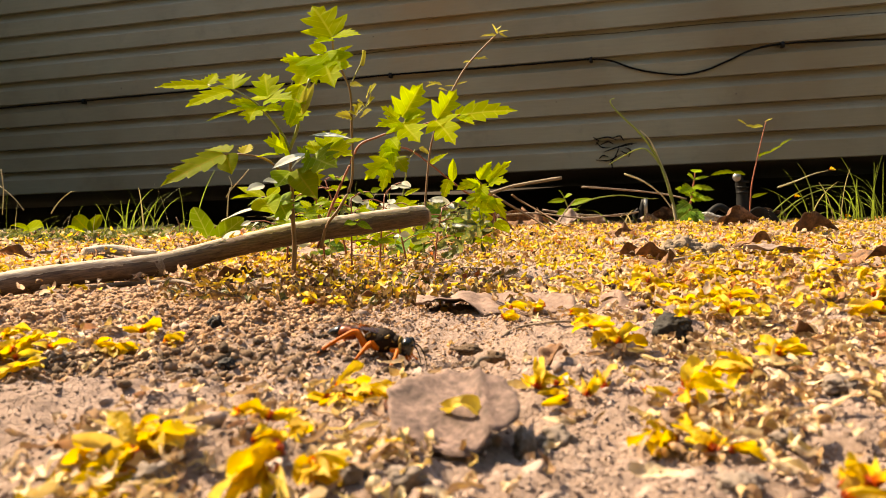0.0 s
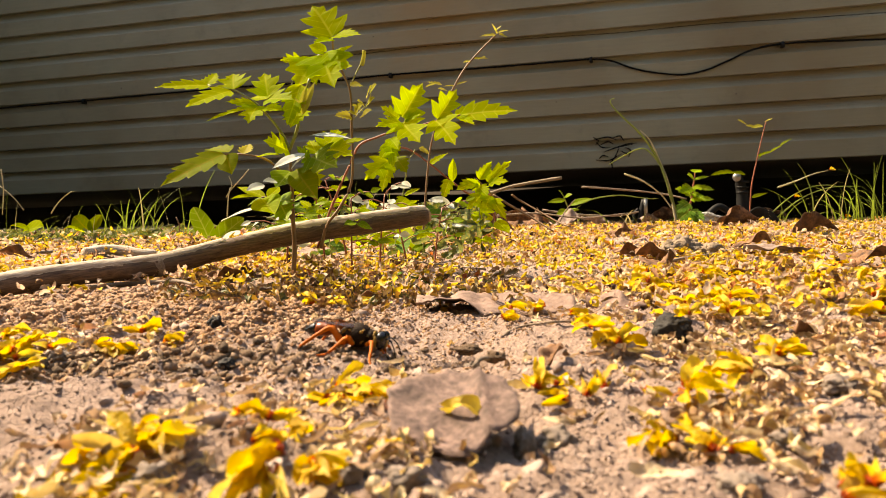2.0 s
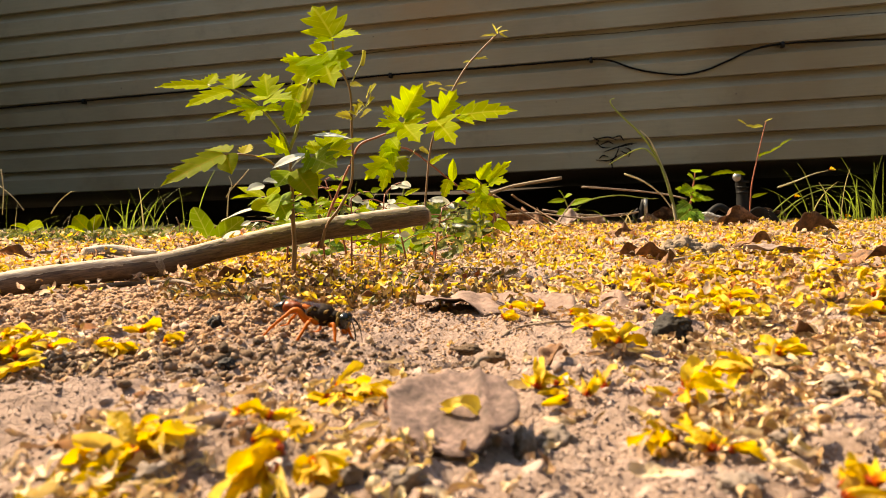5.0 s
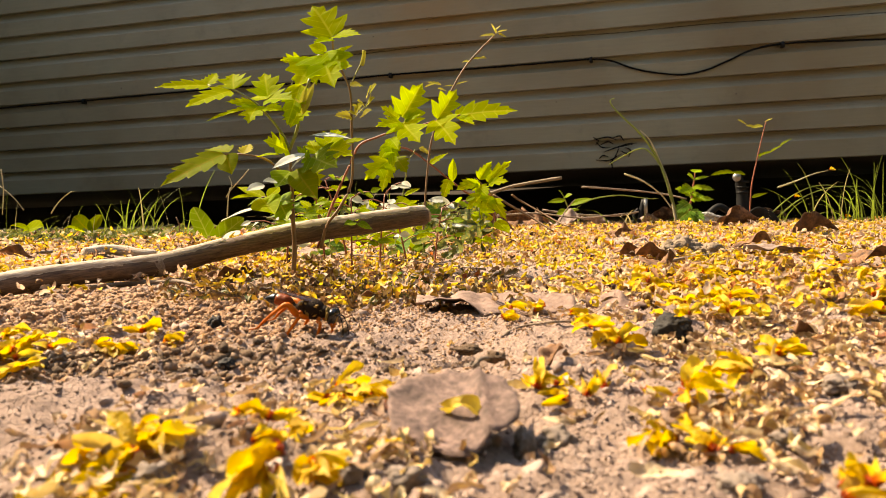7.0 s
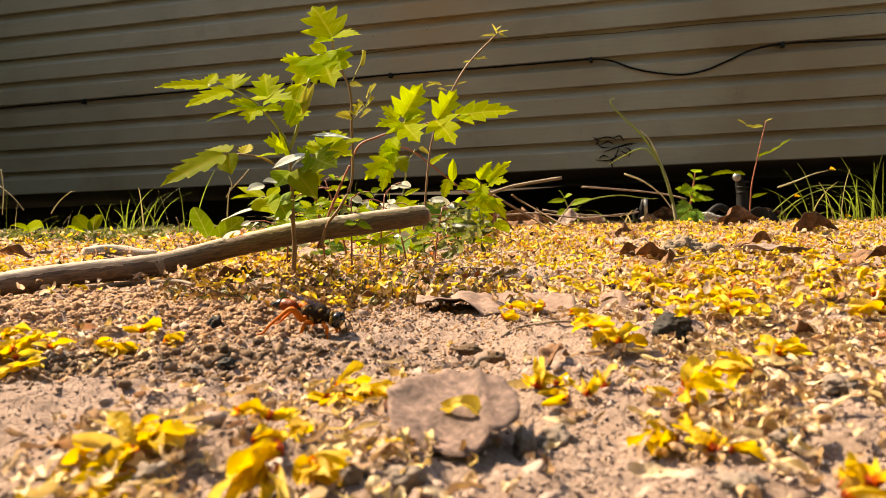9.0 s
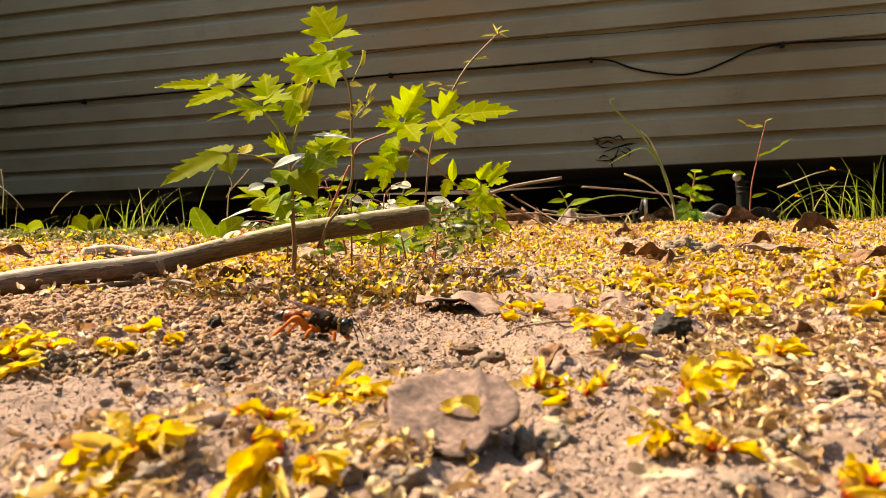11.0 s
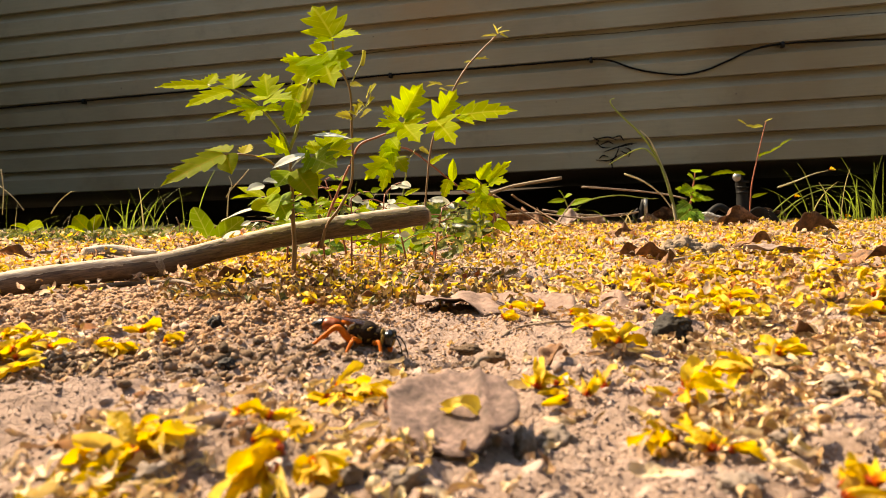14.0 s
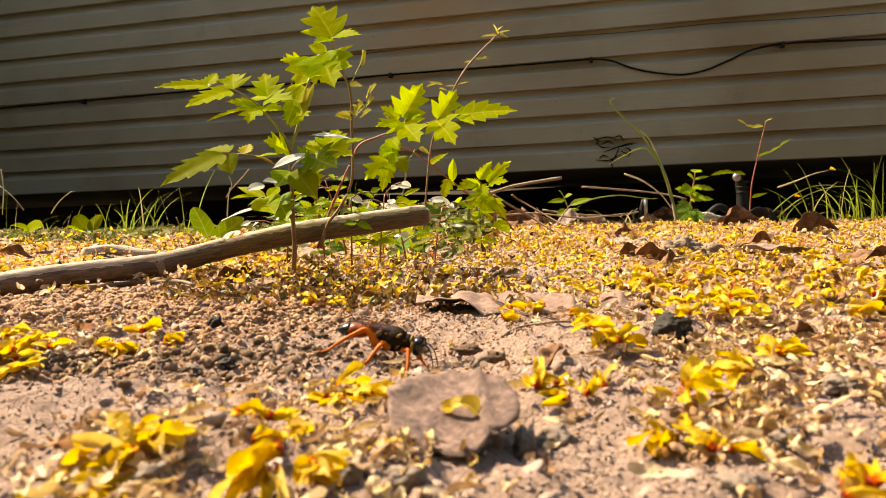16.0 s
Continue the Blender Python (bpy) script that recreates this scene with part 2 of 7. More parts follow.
M_CINDER = plain("black_cinder", (0.015, 0.011, 0.0086), 0.85, 350, 0.4, bumps=0.7, dist=0.0006)
M_WASP_BLACK = plain("black_chitin", (0.0079, 0.0066, 0.0059), 0.22, 1500, 0.4, dist=0.0001)
M_WASP_ORANGE = plain("orange_chitin", (0.5124, 0.109, 0.002), 0.6, 1200, 0.3, dist=0.0001)
M_WASP_RED = plain("red_chitin", (0.1904, 0.036, 0.004), 0.35, 1200, 0.2, dist=0.0001)
M_WASP_GOLD = plain("golden_hair", (0.304, 0.178, 0.04), 0.6, 3000, 0.4, dist=0.0002)
M_WASP_THORAX = plain("hairy_thorax", (0.026, 0.012, 0.0046), 0.65, 1600, 0.8, bumps=0.8, dist=0.0003)


def wing_material():
    m, nt, b = mat_base("smoky_wing")
    b.inputs["Base Color"].default_value = (0.028, 0.013, 0.010, 1)
    b.inputs["Roughness"].default_value = 0.18
    n = noise_of(nt, 900, 3, 0.6, place(nt, "Object", (1, 4, 1)))
    bump(nt, b, n, 0.5, 0.0003)
    t = nt.nodes.new("ShaderNodeBsdfTransparent")
    t.inputs[0].default_value = (0.80, 0.62, 0.38, 1)
    s = nt.nodes.new("ShaderNodeMixShader")
    s.inputs[0].default_value = 0.28
    nt.links.new(b.outputs[0], s.inputs[1])
    nt.links.new(t.outputs[0], s.inputs[2])
    nt.links.new(s.outputs[0], nt.nodes["Material Output"].inputs[0])
    return m


M_WING = wing_material()
for dull, gloss in ((M_WASP_ORANGE, 0.2), (M_WASP_THORAX, 0.1), (M_WASP_GOLD, 0.2), (M_WASP_RED, 0.3)):
    dull.node_tree.nodes["Principled BSDF"].inputs["Specular IOR Level"].default_value = gloss


# ---------------------------------------------------------------- mesh helpers
def mesh_of(name, verts, faces, smooth=True, attrs=None):
    """A mesh from arrays; all faces have the same number of corners."""
    verts, faces = np.asarray(verts, np.float32), np.asarray(faces, np.int32)
    me = bpy.data.meshes.new(name)
    k = faces.shape[1]
    me.vertices.add(len(verts))
    me.vertices.foreach_set("co", verts.ravel())
    me.loops.add(faces.size)
    me.loops.foreach_set("vertex_index", faces.ravel())
    me.polygons.add(len(faces))
    me.polygons.foreach_set("loop_start", np.arange(0, faces.size, k, dtype=np.int32))
    me.update(calc_edges=True)
    me.polygons.foreach_set("use_smooth", np.full(len(faces), smooth))
    for key, values in (attrs or {}).items():
        a = me.attributes.new(key, "FLOAT", "POINT")
        a.data.foreach_set("value", np.asarray(values, np.float32))
    return me


def part(name, data, material, parent=None, label="", m=None):
    """One mesh object, from a mesh or a bmesh, under a thing or a part."""
    if isinstance(data, bmesh.types.BMesh):
        bm, data = data, bpy.data.meshes.new(name)
        bm.to_mesh(data)
        bm.free()
        data.polygons.foreach_set("use_smooth", np.full(len(data.polygons), True))
    if not data.materials:
        data.materials.append(material)
    ob = new(name, data)
    if parent is not None:
        ob.parent = parent
    if m is not None:
        ob.matrix_basis = m
    return tagged(ob, label)


def thing(name, label, category, m=None, group="", kind=""):
    ob = new(name)
    ob.empty_display_size = 0.01
    if m is not None:
        ob.matrix_basis = m
    return tagged(ob, label, category, group, kind)


_tables = {}


def value_noise(x, y, seed):
    """Smooth noise of 0 to 1 on unit cells."""
    if seed not in _tables:
        _tables[seed] = np.random.RandomState(seed).rand(256, 256)
    t = _tables[seed]
    xi, yi = np.floor(x).astype(int), np.floor(y).astype(int)
    fx, fy = x - xi, y - yi
    fx, fy = fx * fx * (3 - 2 * fx), fy * fy * (3 - 2 * fy)
    a, b = t[xi % 256, yi % 256], t[(xi + 1) % 256, yi % 256]
    c, d = t[xi % 256, (yi + 1) % 256], t[(xi + 1) % 256, (yi + 1) % 256]
    return (a * (1 - fx) + b * fx) * (1 - fy) + (c * (1 - fx) + d * fx) * fy


def fbm(x, y, scale, octaves=4, seed=1):
    out, amp, total = 0, 1.0, 0.0
    for o in range(octaves):
        out = out + amp * value_noise(x * scale * 2 ** o + 17.3 * o, y * scale * 2 ** o + 5.1 * o, seed + o)
        total, amp = total + amp, amp * 0.5
    return out / total - 0.5


def smooth(a, b, x):
    t = np.clip((np.asarray(x, float) - a) / (b - a), 0, 1)
    return t * t * (3 - 2 * t)


def hump(x, y, cx, cy, rx, ry):
    return np.exp(-(((x - cx) / rx) ** 2 + ((y - cy) / ry) ** 2))


def ground_z(x, y):
    """The lie of the land: a slight fall to one side, spoil heap, digging pit, crumbs."""
    x, y = np.asarray(x, float), np.asarray(y, float)
    far = np.hypot(x, y)
    near = 1 - smooth(1.5, 4.0, far)
    z = -0.020 * np.clip(x, -6, 6) + (0.012 * fbm(x, y, 3.0, 3, 11) + 0.016 * fbm(x, y, 13.0, 2, 15)) * smooth(0.3, 0.8, far)
    z = z + near * (0.0080 * fbm(x, y, 24.0, 3, 21) + 0.0060 * fbm(x, y, 85.0, 3, 31) + 0.0044 * fbm(x, y, 300.0, 3, 41))
    z = z + 0.0045 * hump(x, y, -0.17, 0.30, 0.11, 0.05) - 0.013 * smooth(1.3, 2.2, y)
    z = z - 0.0050 * hump(x, y, -0.002, 0.226, 0.017, 0.014) + 0.0038 * hump(x, y, -0.036, 0.222, 0.036, 0.013) 
    z = z - 0.009 * hump(x, y, -0.045, 0.42, 0.06, 0.05) - 0.0010 * hump(x, y, -0.045, 0.245, 0.032, 0.025)
    z = z - 0.012 * hump(x, y, 0.0069, 0.2225, 0.0060, 0.0050) - 0.011 * hump(x, y, 0.0150, 0.2120, 0.0042, 0.0042) + 0.0012 * hump(x, y, 0.006, 0.124, 0.022, 0.011)
    z = z + 0.0060 * fbm(x, y, 170.0, 3, 47) * hump(x, y, -0.15, 0.30, 0.17, 0.10)
    z = z + 0.003 * hump(x, y, -0.045, 0.128, 0.03, 0.014)
    z = z + 0.008 * hump(x, y, 0.14, 0.26, 0.09, 0.06) - 0.004 * hump(x, y, -0.25, 0.40, 0.10, 0.07)
    return z


def frame_along(d, up=(0, 0, 1)):
    """A turn whose x axis is d and whose z axis is near up."""
    x = Vector(d).normalized()
    u = Vector(up)
    y = u.cross(x)
    if y.length < 1e-6:
        y = Vector((0, 1, 0)).cross(x)
    y.normalize()
    z = x.cross(y)
    return Matrix((x, y, z)).transposed()


def tube(points, radii, sides=8, steps=6, rough=0.0, seed=0, square_ends=True):
    """A bmesh tube through points with a smooth course; radii run along it."""
    pts = [Vector(p) for p in points]
    ext = [2 * pts[0] - pts[1]] + pts + [2 * pts[-1] - pts[-2]]
    path, rad = [], []
    for i in range(len(pts) - 1):
        p0, p1, p2, p3 = ext[i:i + 4]
        for k in range(steps if i < len(pts) - 2 else steps + 1):
            t = k / steps
            path.append(0.5 * ((2 * p1) + (p2 - p0) * t + (2 * p0 - 5 * p1 + 4 * p2 - p3) * t * t + (3 * p1 - p0 - 3 * p2 + p3) * t ** 3))
            rad.append(radii[i] * (1 - t) + radii[i + 1] * t)
    rng = random.Random(seed)
    bm = bmesh.new()
    rings = []
    for i, p in enumerate(path):
        d = path[min(i + 1, len(path) - 1)] - path[max(i - 1, 0)]
        f = frame_along(d, (0.02, 0.1, 1)) if abs(d.normalized().z) < 0.9 else frame_along(d, (1, 0.1, 0))
        ring = []
        for k in range(sides):
            a = 2 * math.pi * k / sides
            r = rad[i] * (1 + rough * (rng.random() - 0.5) * 2)
            ring.append(bm.verts.new(p + f @ Vector((0, r * math.cos(a), r * math.sin(a)))))
        rings.append(ring)
    for a, b in zip(rings, rings[1:]):
        for k in range(sides):
            bm.faces.new((a[k], a[(k + 1) % sides], b[(k + 1) % sides], b[k]))
    bm.faces.new(rings[0][::-1])
    bm.faces.new(rings[-1])
    return bm


def lump(size, seed, cuts=2, uneven=0.25, fine=0.0):
    """A rough stone or clod, flattened below."""
    bm = bmesh.new()
    bmesh.ops.create_icosphere(bm, subdivisions=cuts, radius=1.0)
    noise.seed_set(seed)
    for v in bm.verts:
        d = v.co.normalized()
        k = 1 + uneven * noise.noise(d * 1.7 + Vector((seed, 0, 0))) + uneven * 0.6 * noise.noise(d * 4.1 + Vector((0, seed, 0)))
        k += fine * noise.noise(d * 9.0 + Vector((seed, seed, 0))) + 0.6 * fine * noise.noise(d * 19.0)
        v.co = Vector((d.x * size[0], d.y * size[1], d.z * size[2])) * k
    return bm


def ellipsoid(size, centre=(0, 0, 0), turn=None, u=16, v=12):
    bm = bmesh.new()
    m = Matrix.Translation(centre) @ (turn or Matrix.Identity(4)) @ Matrix.Diagonal((*size, 1))
    bmesh.ops.create_uvsphere(bm, u_segments=u, v_segments=v, radius=1.0, matrix=m)
    return bm


def box_bm(x0, x1, y0, y1, z0, z1, bevel=0.0):
    bm = bmesh.new()
    bmesh.ops.create_cube(bm, size=1.0, matrix=Matrix.Translation(((x0 + x1) / 2, (y0 + y1) / 2, (z0 + z1) / 2)) @ Matrix.Diagonal((x1 - x0, y1 - y0, z1 - z0, 1)))
    if bevel:
        bmesh.ops.bevel(bm, geom=bm.edges[:], offset=bevel, segments=2, affect="EDGES")
    return bm


def joined(bms):
    out = bmesh.new()
    for b in bms:
        me = bpy.data.meshes.new("join")
        b.to_mesh(me)
        b.free()
        out.from_mesh(me)
        bpy.data.meshes.remove(me)
    return out


# outline of half a leaflet: (along, across) from base to tip
LOBED = ((0, 0.02), (0.01, 0.16), (0.07, 0.32), (0.16, 0.40), (0.20, 0.47), (0.35, 0.60), (0.355, 0.42), (0.36, 0.27), (0.43, 0.33), (0.49, 0.38), (0.56, 0.41), (0.69, 0.46),
         (0.68, 0.30), (0.67, 0.18), (0.74, 0.20), (0.84, 0.22), (0.85, 0.12), (0.92, 0.06), (1.0, 0.0))
TOOTHED = ((0, 0.02), (0.05, 0.22), (0.12, 0.38), (0.28, 0.53), (0.27, 0.36), (0.35, 0.39), (0.52, 0.48), (0.50, 0.31), (0.58, 0.32), (0.72, 0.36),
           (0.69, 0.21), (0.77, 0.23), (0.85, 0.21), (0.86, 0.13), (1.0, 0.0))
SMOOTH = ((0, 0.02), (0.05, 0.16), (0.12, 0.30), (0.22, 0.42), (0.33, 0.49), (0.45, 0.50), (0.56, 0.46), (0.66, 0.39), (0.76, 0.29), (0.85, 0.18),
          (0.93, 0.08), (1.0, 0.0))

ROUND = ((0, 0.03), (0.05, 0.18), (0.14, 0.34), (0.28, 0.46), (0.45, 0.50), (0.62, 0.49), (0.77, 0.42), (0.88, 0.31), (0.96, 0.17), (1.0, 0.0))


def leaf_mesh(outline, length, width, fold=0.25, droop=0.2, seed=0, thick=0.0):
    """A leaf along +x, its face up, folded on the midrib and drooping to the tip."""
    rng = random.Random(seed)
    side = rng.uniform(-0.10, 0.10)
    wave = rng.uniform(0, 6)
    crumple = 0.16 if thick else 0.02
    ends = [outline[0], *outline, outline[-1]]
    fine = []
    for i in range(len(outline) - 1):
        p0, p1, p2, p3 = ends[i:i + 4]
        fine.append(p1)
        fine.append(tuple(max(0.0, 0.5 * (b + c) + 0.03 * (b + c - a - d)) for a, b, c, d in zip(p0, p1, p2, p3)))
    outline = (*fine, outline[-1])
    n = len(outline)
    cols = (-1.0, -0.66, -0.33, 0.0, 0.33, 0.66, 1.0)
    verts, rib, vein = [], [], []
    for i, (s, w) in enumerate(outline):
        mid = 0.92 * i / (n - 1) if i < n - 1 else 1.0
        for q in cols:
            p = mid + (s - mid) * abs(q)
            y = q * w * width * (1 + 0.05 * math.sin(9 * s + wave + q))
            z = fold * abs(y) - 0.5 * fold * y * y / max(width, 1e-6) - droop * length * p * p
            z += crumple * width * (math.sin(7 * p + wave + 2 * q) * abs(q) + 0.5 * (thick > 0) * (math.sin(13 * p + 3 * wave + 4 * q) + 0.6 * math.sin(23 * p + wave)))
            verts.append((p * length, y + side * length * p * p, z))
            rib.append(abs(q) * w)
            vein.append(5.0 * (p - 0.75 * abs(y) / length) + 10)
    k = len(cols)
    faces = [(i * k + j, i * k + j + 1, i * k + j + k + 1, i * k + j + k) for i in range(n - 1) for j in range(k - 1)]
    if thick:
        m = len(verts)
        verts += [(x, y, z - thick) for x, y, z in verts]
        rib, vein = rib * 2, vein * 2
        faces += [tuple(m + c for c in reversed(f)) for f in faces]
        for i in range(n - 1):
            faces += [(i * k, i * k + k, m + i * k + k, m + i * k), (i * k + 2 * k - 1, i * k + k - 1, m + i * k + k - 1, m + i * k + 2 * k - 1)]
    return mesh_of("leaf", verts, faces, attrs={"rib": rib, "vein": vein})


_leaf_count = [0]


def leaflet(plant, base, tip, width, face=0.5, outline=LOBED, material=None, name="leaflet", fold=0.22, droop=0.10, lean=0.0):
    """A leaflet of a plant from base to tip; face tips its upper side from the sky to the open yard."""
    _leaf_count[0] += 1
    d = Vector(tip) - Vector(base)
    up = (lean, -face, 1 - 0.8 * face)
    turn = frame_along(d, up).to_4x4()
    me = leaf_mesh(outline, d.length, d.length * width, fold, droop, _leaf_count[0])
    return part(name, me, material or M_LEAF, plant, "", Matrix.Translation(base) @ turn)


def stem(plant, points, r0, r1, material=None, name="stem", sides=7):
    n = len(points)
    radii = [r0 + (r1 - r0) * i / (n - 1) for i in range(n)]
    return part(name, tube(points, [0.85 * r for r in radii], sides, 5, 0.06, n), material or M_STEM, plant)


# ---------------------------------------------------------------- ground
def build_ground():
    def spread(fine0, fine1, step, far0, far1, grow=1.09):
        mid = list(np.arange(fine0, fine1, step))
        lo, hi, s = [fine0], [mid[-1]], step
        while lo[-1] > far0 or hi[-1] < far1:
            s *= grow
            if lo[-1] > far0:
                lo.append(lo[-1] - s)
            if hi[-1] < far1:
                hi.append(hi[-1] + s)
        return np.array(lo[:0:-1] + mid + hi[1:])
    xs, ys = spread(-0.26, 0.26, 0.0015, -120, 120), spread(0.08, 0.50, 0.0015, -120, 400)
    gx, gy = np.meshgrid(xs, ys)
    v = np.stack([gx, gy, ground_z(gx, gy)], -1).reshape(-1, 3)
    w = len(xs)
    i = (np.arange(len(ys) - 1)[:, None] * w + np.arange(w - 1)[None, :]).ravel()
    f = np.stack([i, i + 1, i + w + 1, i + w], -1)
    g = part("ground", mesh_of("ground", v, f), M_SOIL)
    tagged(g, "dry sandy tan soil, uneven and crumbly, darkened out of view to cut bounced light", "ground", kind="structure")


build_ground()


def build_sky_screen():
    """An unseen plain tall hedge, added to block the low sky behind and beside the camera."""
    line = [(-6.5, 2.0), (-6.8, -2.0), (-6.0, -4.2), (-2.5, -4.9), (2.5, -5.0), (6.2, -4.3), (6.9, -2.0), (6.6, 1.6)]
    path = []
    for (x0, y0), (x1, y1) in zip(line, line[1:]):
        path += [(x0 + (x1 - x0) * k / 8, y0 + (y1 - y0) * k / 8) for k in range(8)]
    path.append(line[-1])
    px, py = np.array(path).T
    rows = np.linspace(-0.3, 1.0, 15)
    verts, faces = [], []
    for i in range(len(path)):
        tall = 4.6 + 0.9 * float(fbm(px[i], py[i], 0.6, 3, 83))
        r = math.hypot(px[i], py[i])
        for side in (0.0, 0.9):
            for k, h in enumerate(rows):
                swell = 0.35 * float(fbm(i * 0.5 + side, k * 0.6, 1.0, 3, 85)) + 0.25 * h * h * (1 if side == 0 else -1)
                f = 1 + (side + swell) / r
                verts.append((px[i] * f, py[i] * f, tall * h))
    n = len(rows)
    for i in range(len(path) - 1):
        a, b = i * 2 * n, (i + 1) * 2 * n
        for k in range(n - 1):
            faces += [(a + k, b + k, b + k + 1, a + k + 1), (a + n + k + 1, b + n + k + 1, b + n + k, a + n + k)]
        faces.append((a + n - 1, b + n - 1, b + 2 * n - 1, a + 2 * n - 1))
    # Added out of view so that the siding is lit mostly from above.
    h = part("hedge", mesh_of("hedge", verts, faces), M_SKY_SCREEN)
    tagged(h, "unseen tall dark green hedge, added to block low sky light", "hedge", kind="structure")


build_sky_screen()

# ---------------------------------------------------------------- house
COURSE, WALL_BOTTOM, WALL_COURSES = 0.1016, 0.181, 17
HOUSE = pose(0, 2.804, 0, 0, 0, -13.60)
HOUSE_X0, HOUSE_X1, HOUSE_DEEP = -7.0, 6.0, 4.2


def course_mesh(x0, x1):
    """One course of dutch-lap vinyl: butt edge, flat face, hollow cove."""
    prof = [(0.012, 0.0), (-0.0150, 0.0), (-0.0170, 0.0018), (-0.0168, 0.004), (-0.0160, 0.0625), (-0.0150, 0.0642), (-0.0100, 0.0690), (-0.0045, 0.0745), (0.0010, 0.0815), (0.0044, 0.0905), (0.0060, 0.1010), (0.0120, 0.1012), (0.0120, 0.0)]
    xs = np.linspace(x0, x1, max(2, int((x1 - x0) / 0.25)))
    rng = random.Random(int(x0 * 100) + int(x1 * 7))
    verts = []
    for i, x in enumerate(xs):
        sag = 0.0012 * math.sin(x * 2.1 + x0) + rng.uniform(-0.0006, 0.0006)
        verts += [(x, 0.95 * y + sag, z + 0.6 * sag) for y, z in prof]
    k = len(prof)
    faces = [(i * k + j, i * k + (j + 1) % k, (i + 1) * k + (j + 1) % k, (i + 1) * k + j) for i in range(len(xs) - 1) for j in range(k)]
    return mesh_of("siding_course", verts, faces, smooth=False)


def build_house():
    house = thing("house", "low house clad in greyish beige vinyl siding, raised over a dark crawl space", "house", HOUSE, kind="structure")
    top = WALL_BOTTOM + WALL_COURSES * COURSE
    wall = part("wall_front", box_bm(HOUSE_X0, HOUSE_X1, 0.014, 0.12, WALL_BOTTOM + 0.004, top), M_DARKWOOD, house)
    joints = (0.265, 1.9, -2.6, -1.125, 1.2, -0.4)
    for row in range(WALL_COURSES):
        j = joints[(row // 2) % len(joints)]
        for x0, x1 in ((HOUSE_X0, j - 0.0006), (j + 0.0006, HOUSE_X1)):
            me = course_mesh(x0, x1)
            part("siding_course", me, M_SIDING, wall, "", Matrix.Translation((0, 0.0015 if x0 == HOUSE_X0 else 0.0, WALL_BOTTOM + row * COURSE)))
    for x, z in ((-0.03, 0.747), (-0.25, 0.739), (0.10, 0.674), (0.46, 0.434), (1.55, 0.368), (-1.41, 0.620), (1.09, 0.420)):
        part("nail", lump((0.0026, 0.0016, 0.0026), int(99 + 50 * x), 1, 0.2), M_DARKWOOD, wall, "", Matrix.Translation((x, -0.0160, z)))
    # Added wall out of view: it dims the near end of the siding.
    part("sky_block_wall", box_bm(-3.1, -2.5, -1.7, -0.020, WALL_BOTTOM - 0.12, top - 0.003), M_SIDING, house, "unseen plain wall added to keep sky light off one end of the siding")
    part("wall_side", box_bm(HOUSE_X0, HOUSE_X0 + 0.1, 0.125, HOUSE_DEEP, WALL_BOTTOM, top), M_SIDING, house)
    part("wall_side", box_bm(HOUSE_X1 - 0.1, HOUSE_X1, 0.125, HOUSE_DEEP, WALL_BOTTOM, top), M_SIDING, house)
    part("wall_back", box_bm(HOUSE_X0, HOUSE_X1, HOUSE_DEEP + 0.005, HOUSE_DEEP + 0.1, -0.2, top), M_DARKWOOD, house)
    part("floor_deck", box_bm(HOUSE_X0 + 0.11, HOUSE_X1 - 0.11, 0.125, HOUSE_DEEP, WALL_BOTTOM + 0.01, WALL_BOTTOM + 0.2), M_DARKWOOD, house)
    # Added dark board that stands in for the deep shade under the house.
    part("shade_board", box_bm(HOUSE_X0, HOUSE_X1, 2.6, 2.64, -0.25, WALL_BOTTOM + 0.008), M_DARKWOOD, house, "added board behind the crawl space, its shade put into a near-black colour")
    bm = bmesh.new()
    ridge = top + 0.38
    a, b, c = (-0.06, top), (HOUSE_DEEP / 2, ridge), (HOUSE_DEEP + 0.22, top)
    ring = []
    for x in (HOUSE_X0 - 0.15, HOUSE_X1 + 0.15):
        ring.append([bm.verts.new((x, y, z)) for y, z in (a, b, c, (c[0], c[1] + 0.05), (b[0], b[1] + 0.05), (a[0], a[1] + 0.05))])
    for k in range(6):
        bm.faces.new((ring[0][k], ring[0][(k + 1) % 6], ring[1][(k + 1) % 6], ring[1][k]))
    bm.faces.new(ring[0][::-1])
    bm.faces.new(ring[1])
    part("roof", bm, M_ROOF, house)
    return house


build_house()


def on_wall(x, z, out=0.0195):
    """A place on the wall's face, from metres along it and height."""
    return tuple(HOUSE @ Vector((x, -out, z)))


# ---------------------------------------------------------------- loose cover of the ground
RNG = np.random.RandomState(7)


def heap_density(x, y):
    """How thickly fallen petals lie."""
    clump = 0.50 + 2.0 * fbm(x, y, 16.0, 3, 61)
    carpet = smooth(0.36, 0.47, y + 0.03 * smooth(-0.11, -0.06, x) + 0.07 * smooth(0.0, 0.12, x))
    right = smooth(0.05, 0.12, x - 0.05 * (y - 0.2)) * smooth(0.22, 0.32, y) * 0.95
    bare = 1 - 0.98 * hump(x, y, 0.062, 0.45, 0.062, 0.075)
    bare = bare * (1 - 0.97 * hump(x, y, -0.17, 0.36, 0.13, 0.10)) * (1 - hump(x, y, 0.02, 0.27, 0.055, 0.075))
    weedy = 1 - 0.85 * smooth(0.26, 0.42, -x / y) * smooth(0.8, 1.15, y)
    return np.clip(np.maximum(carpet, right) * bare * clump * weedy, 0, 1)


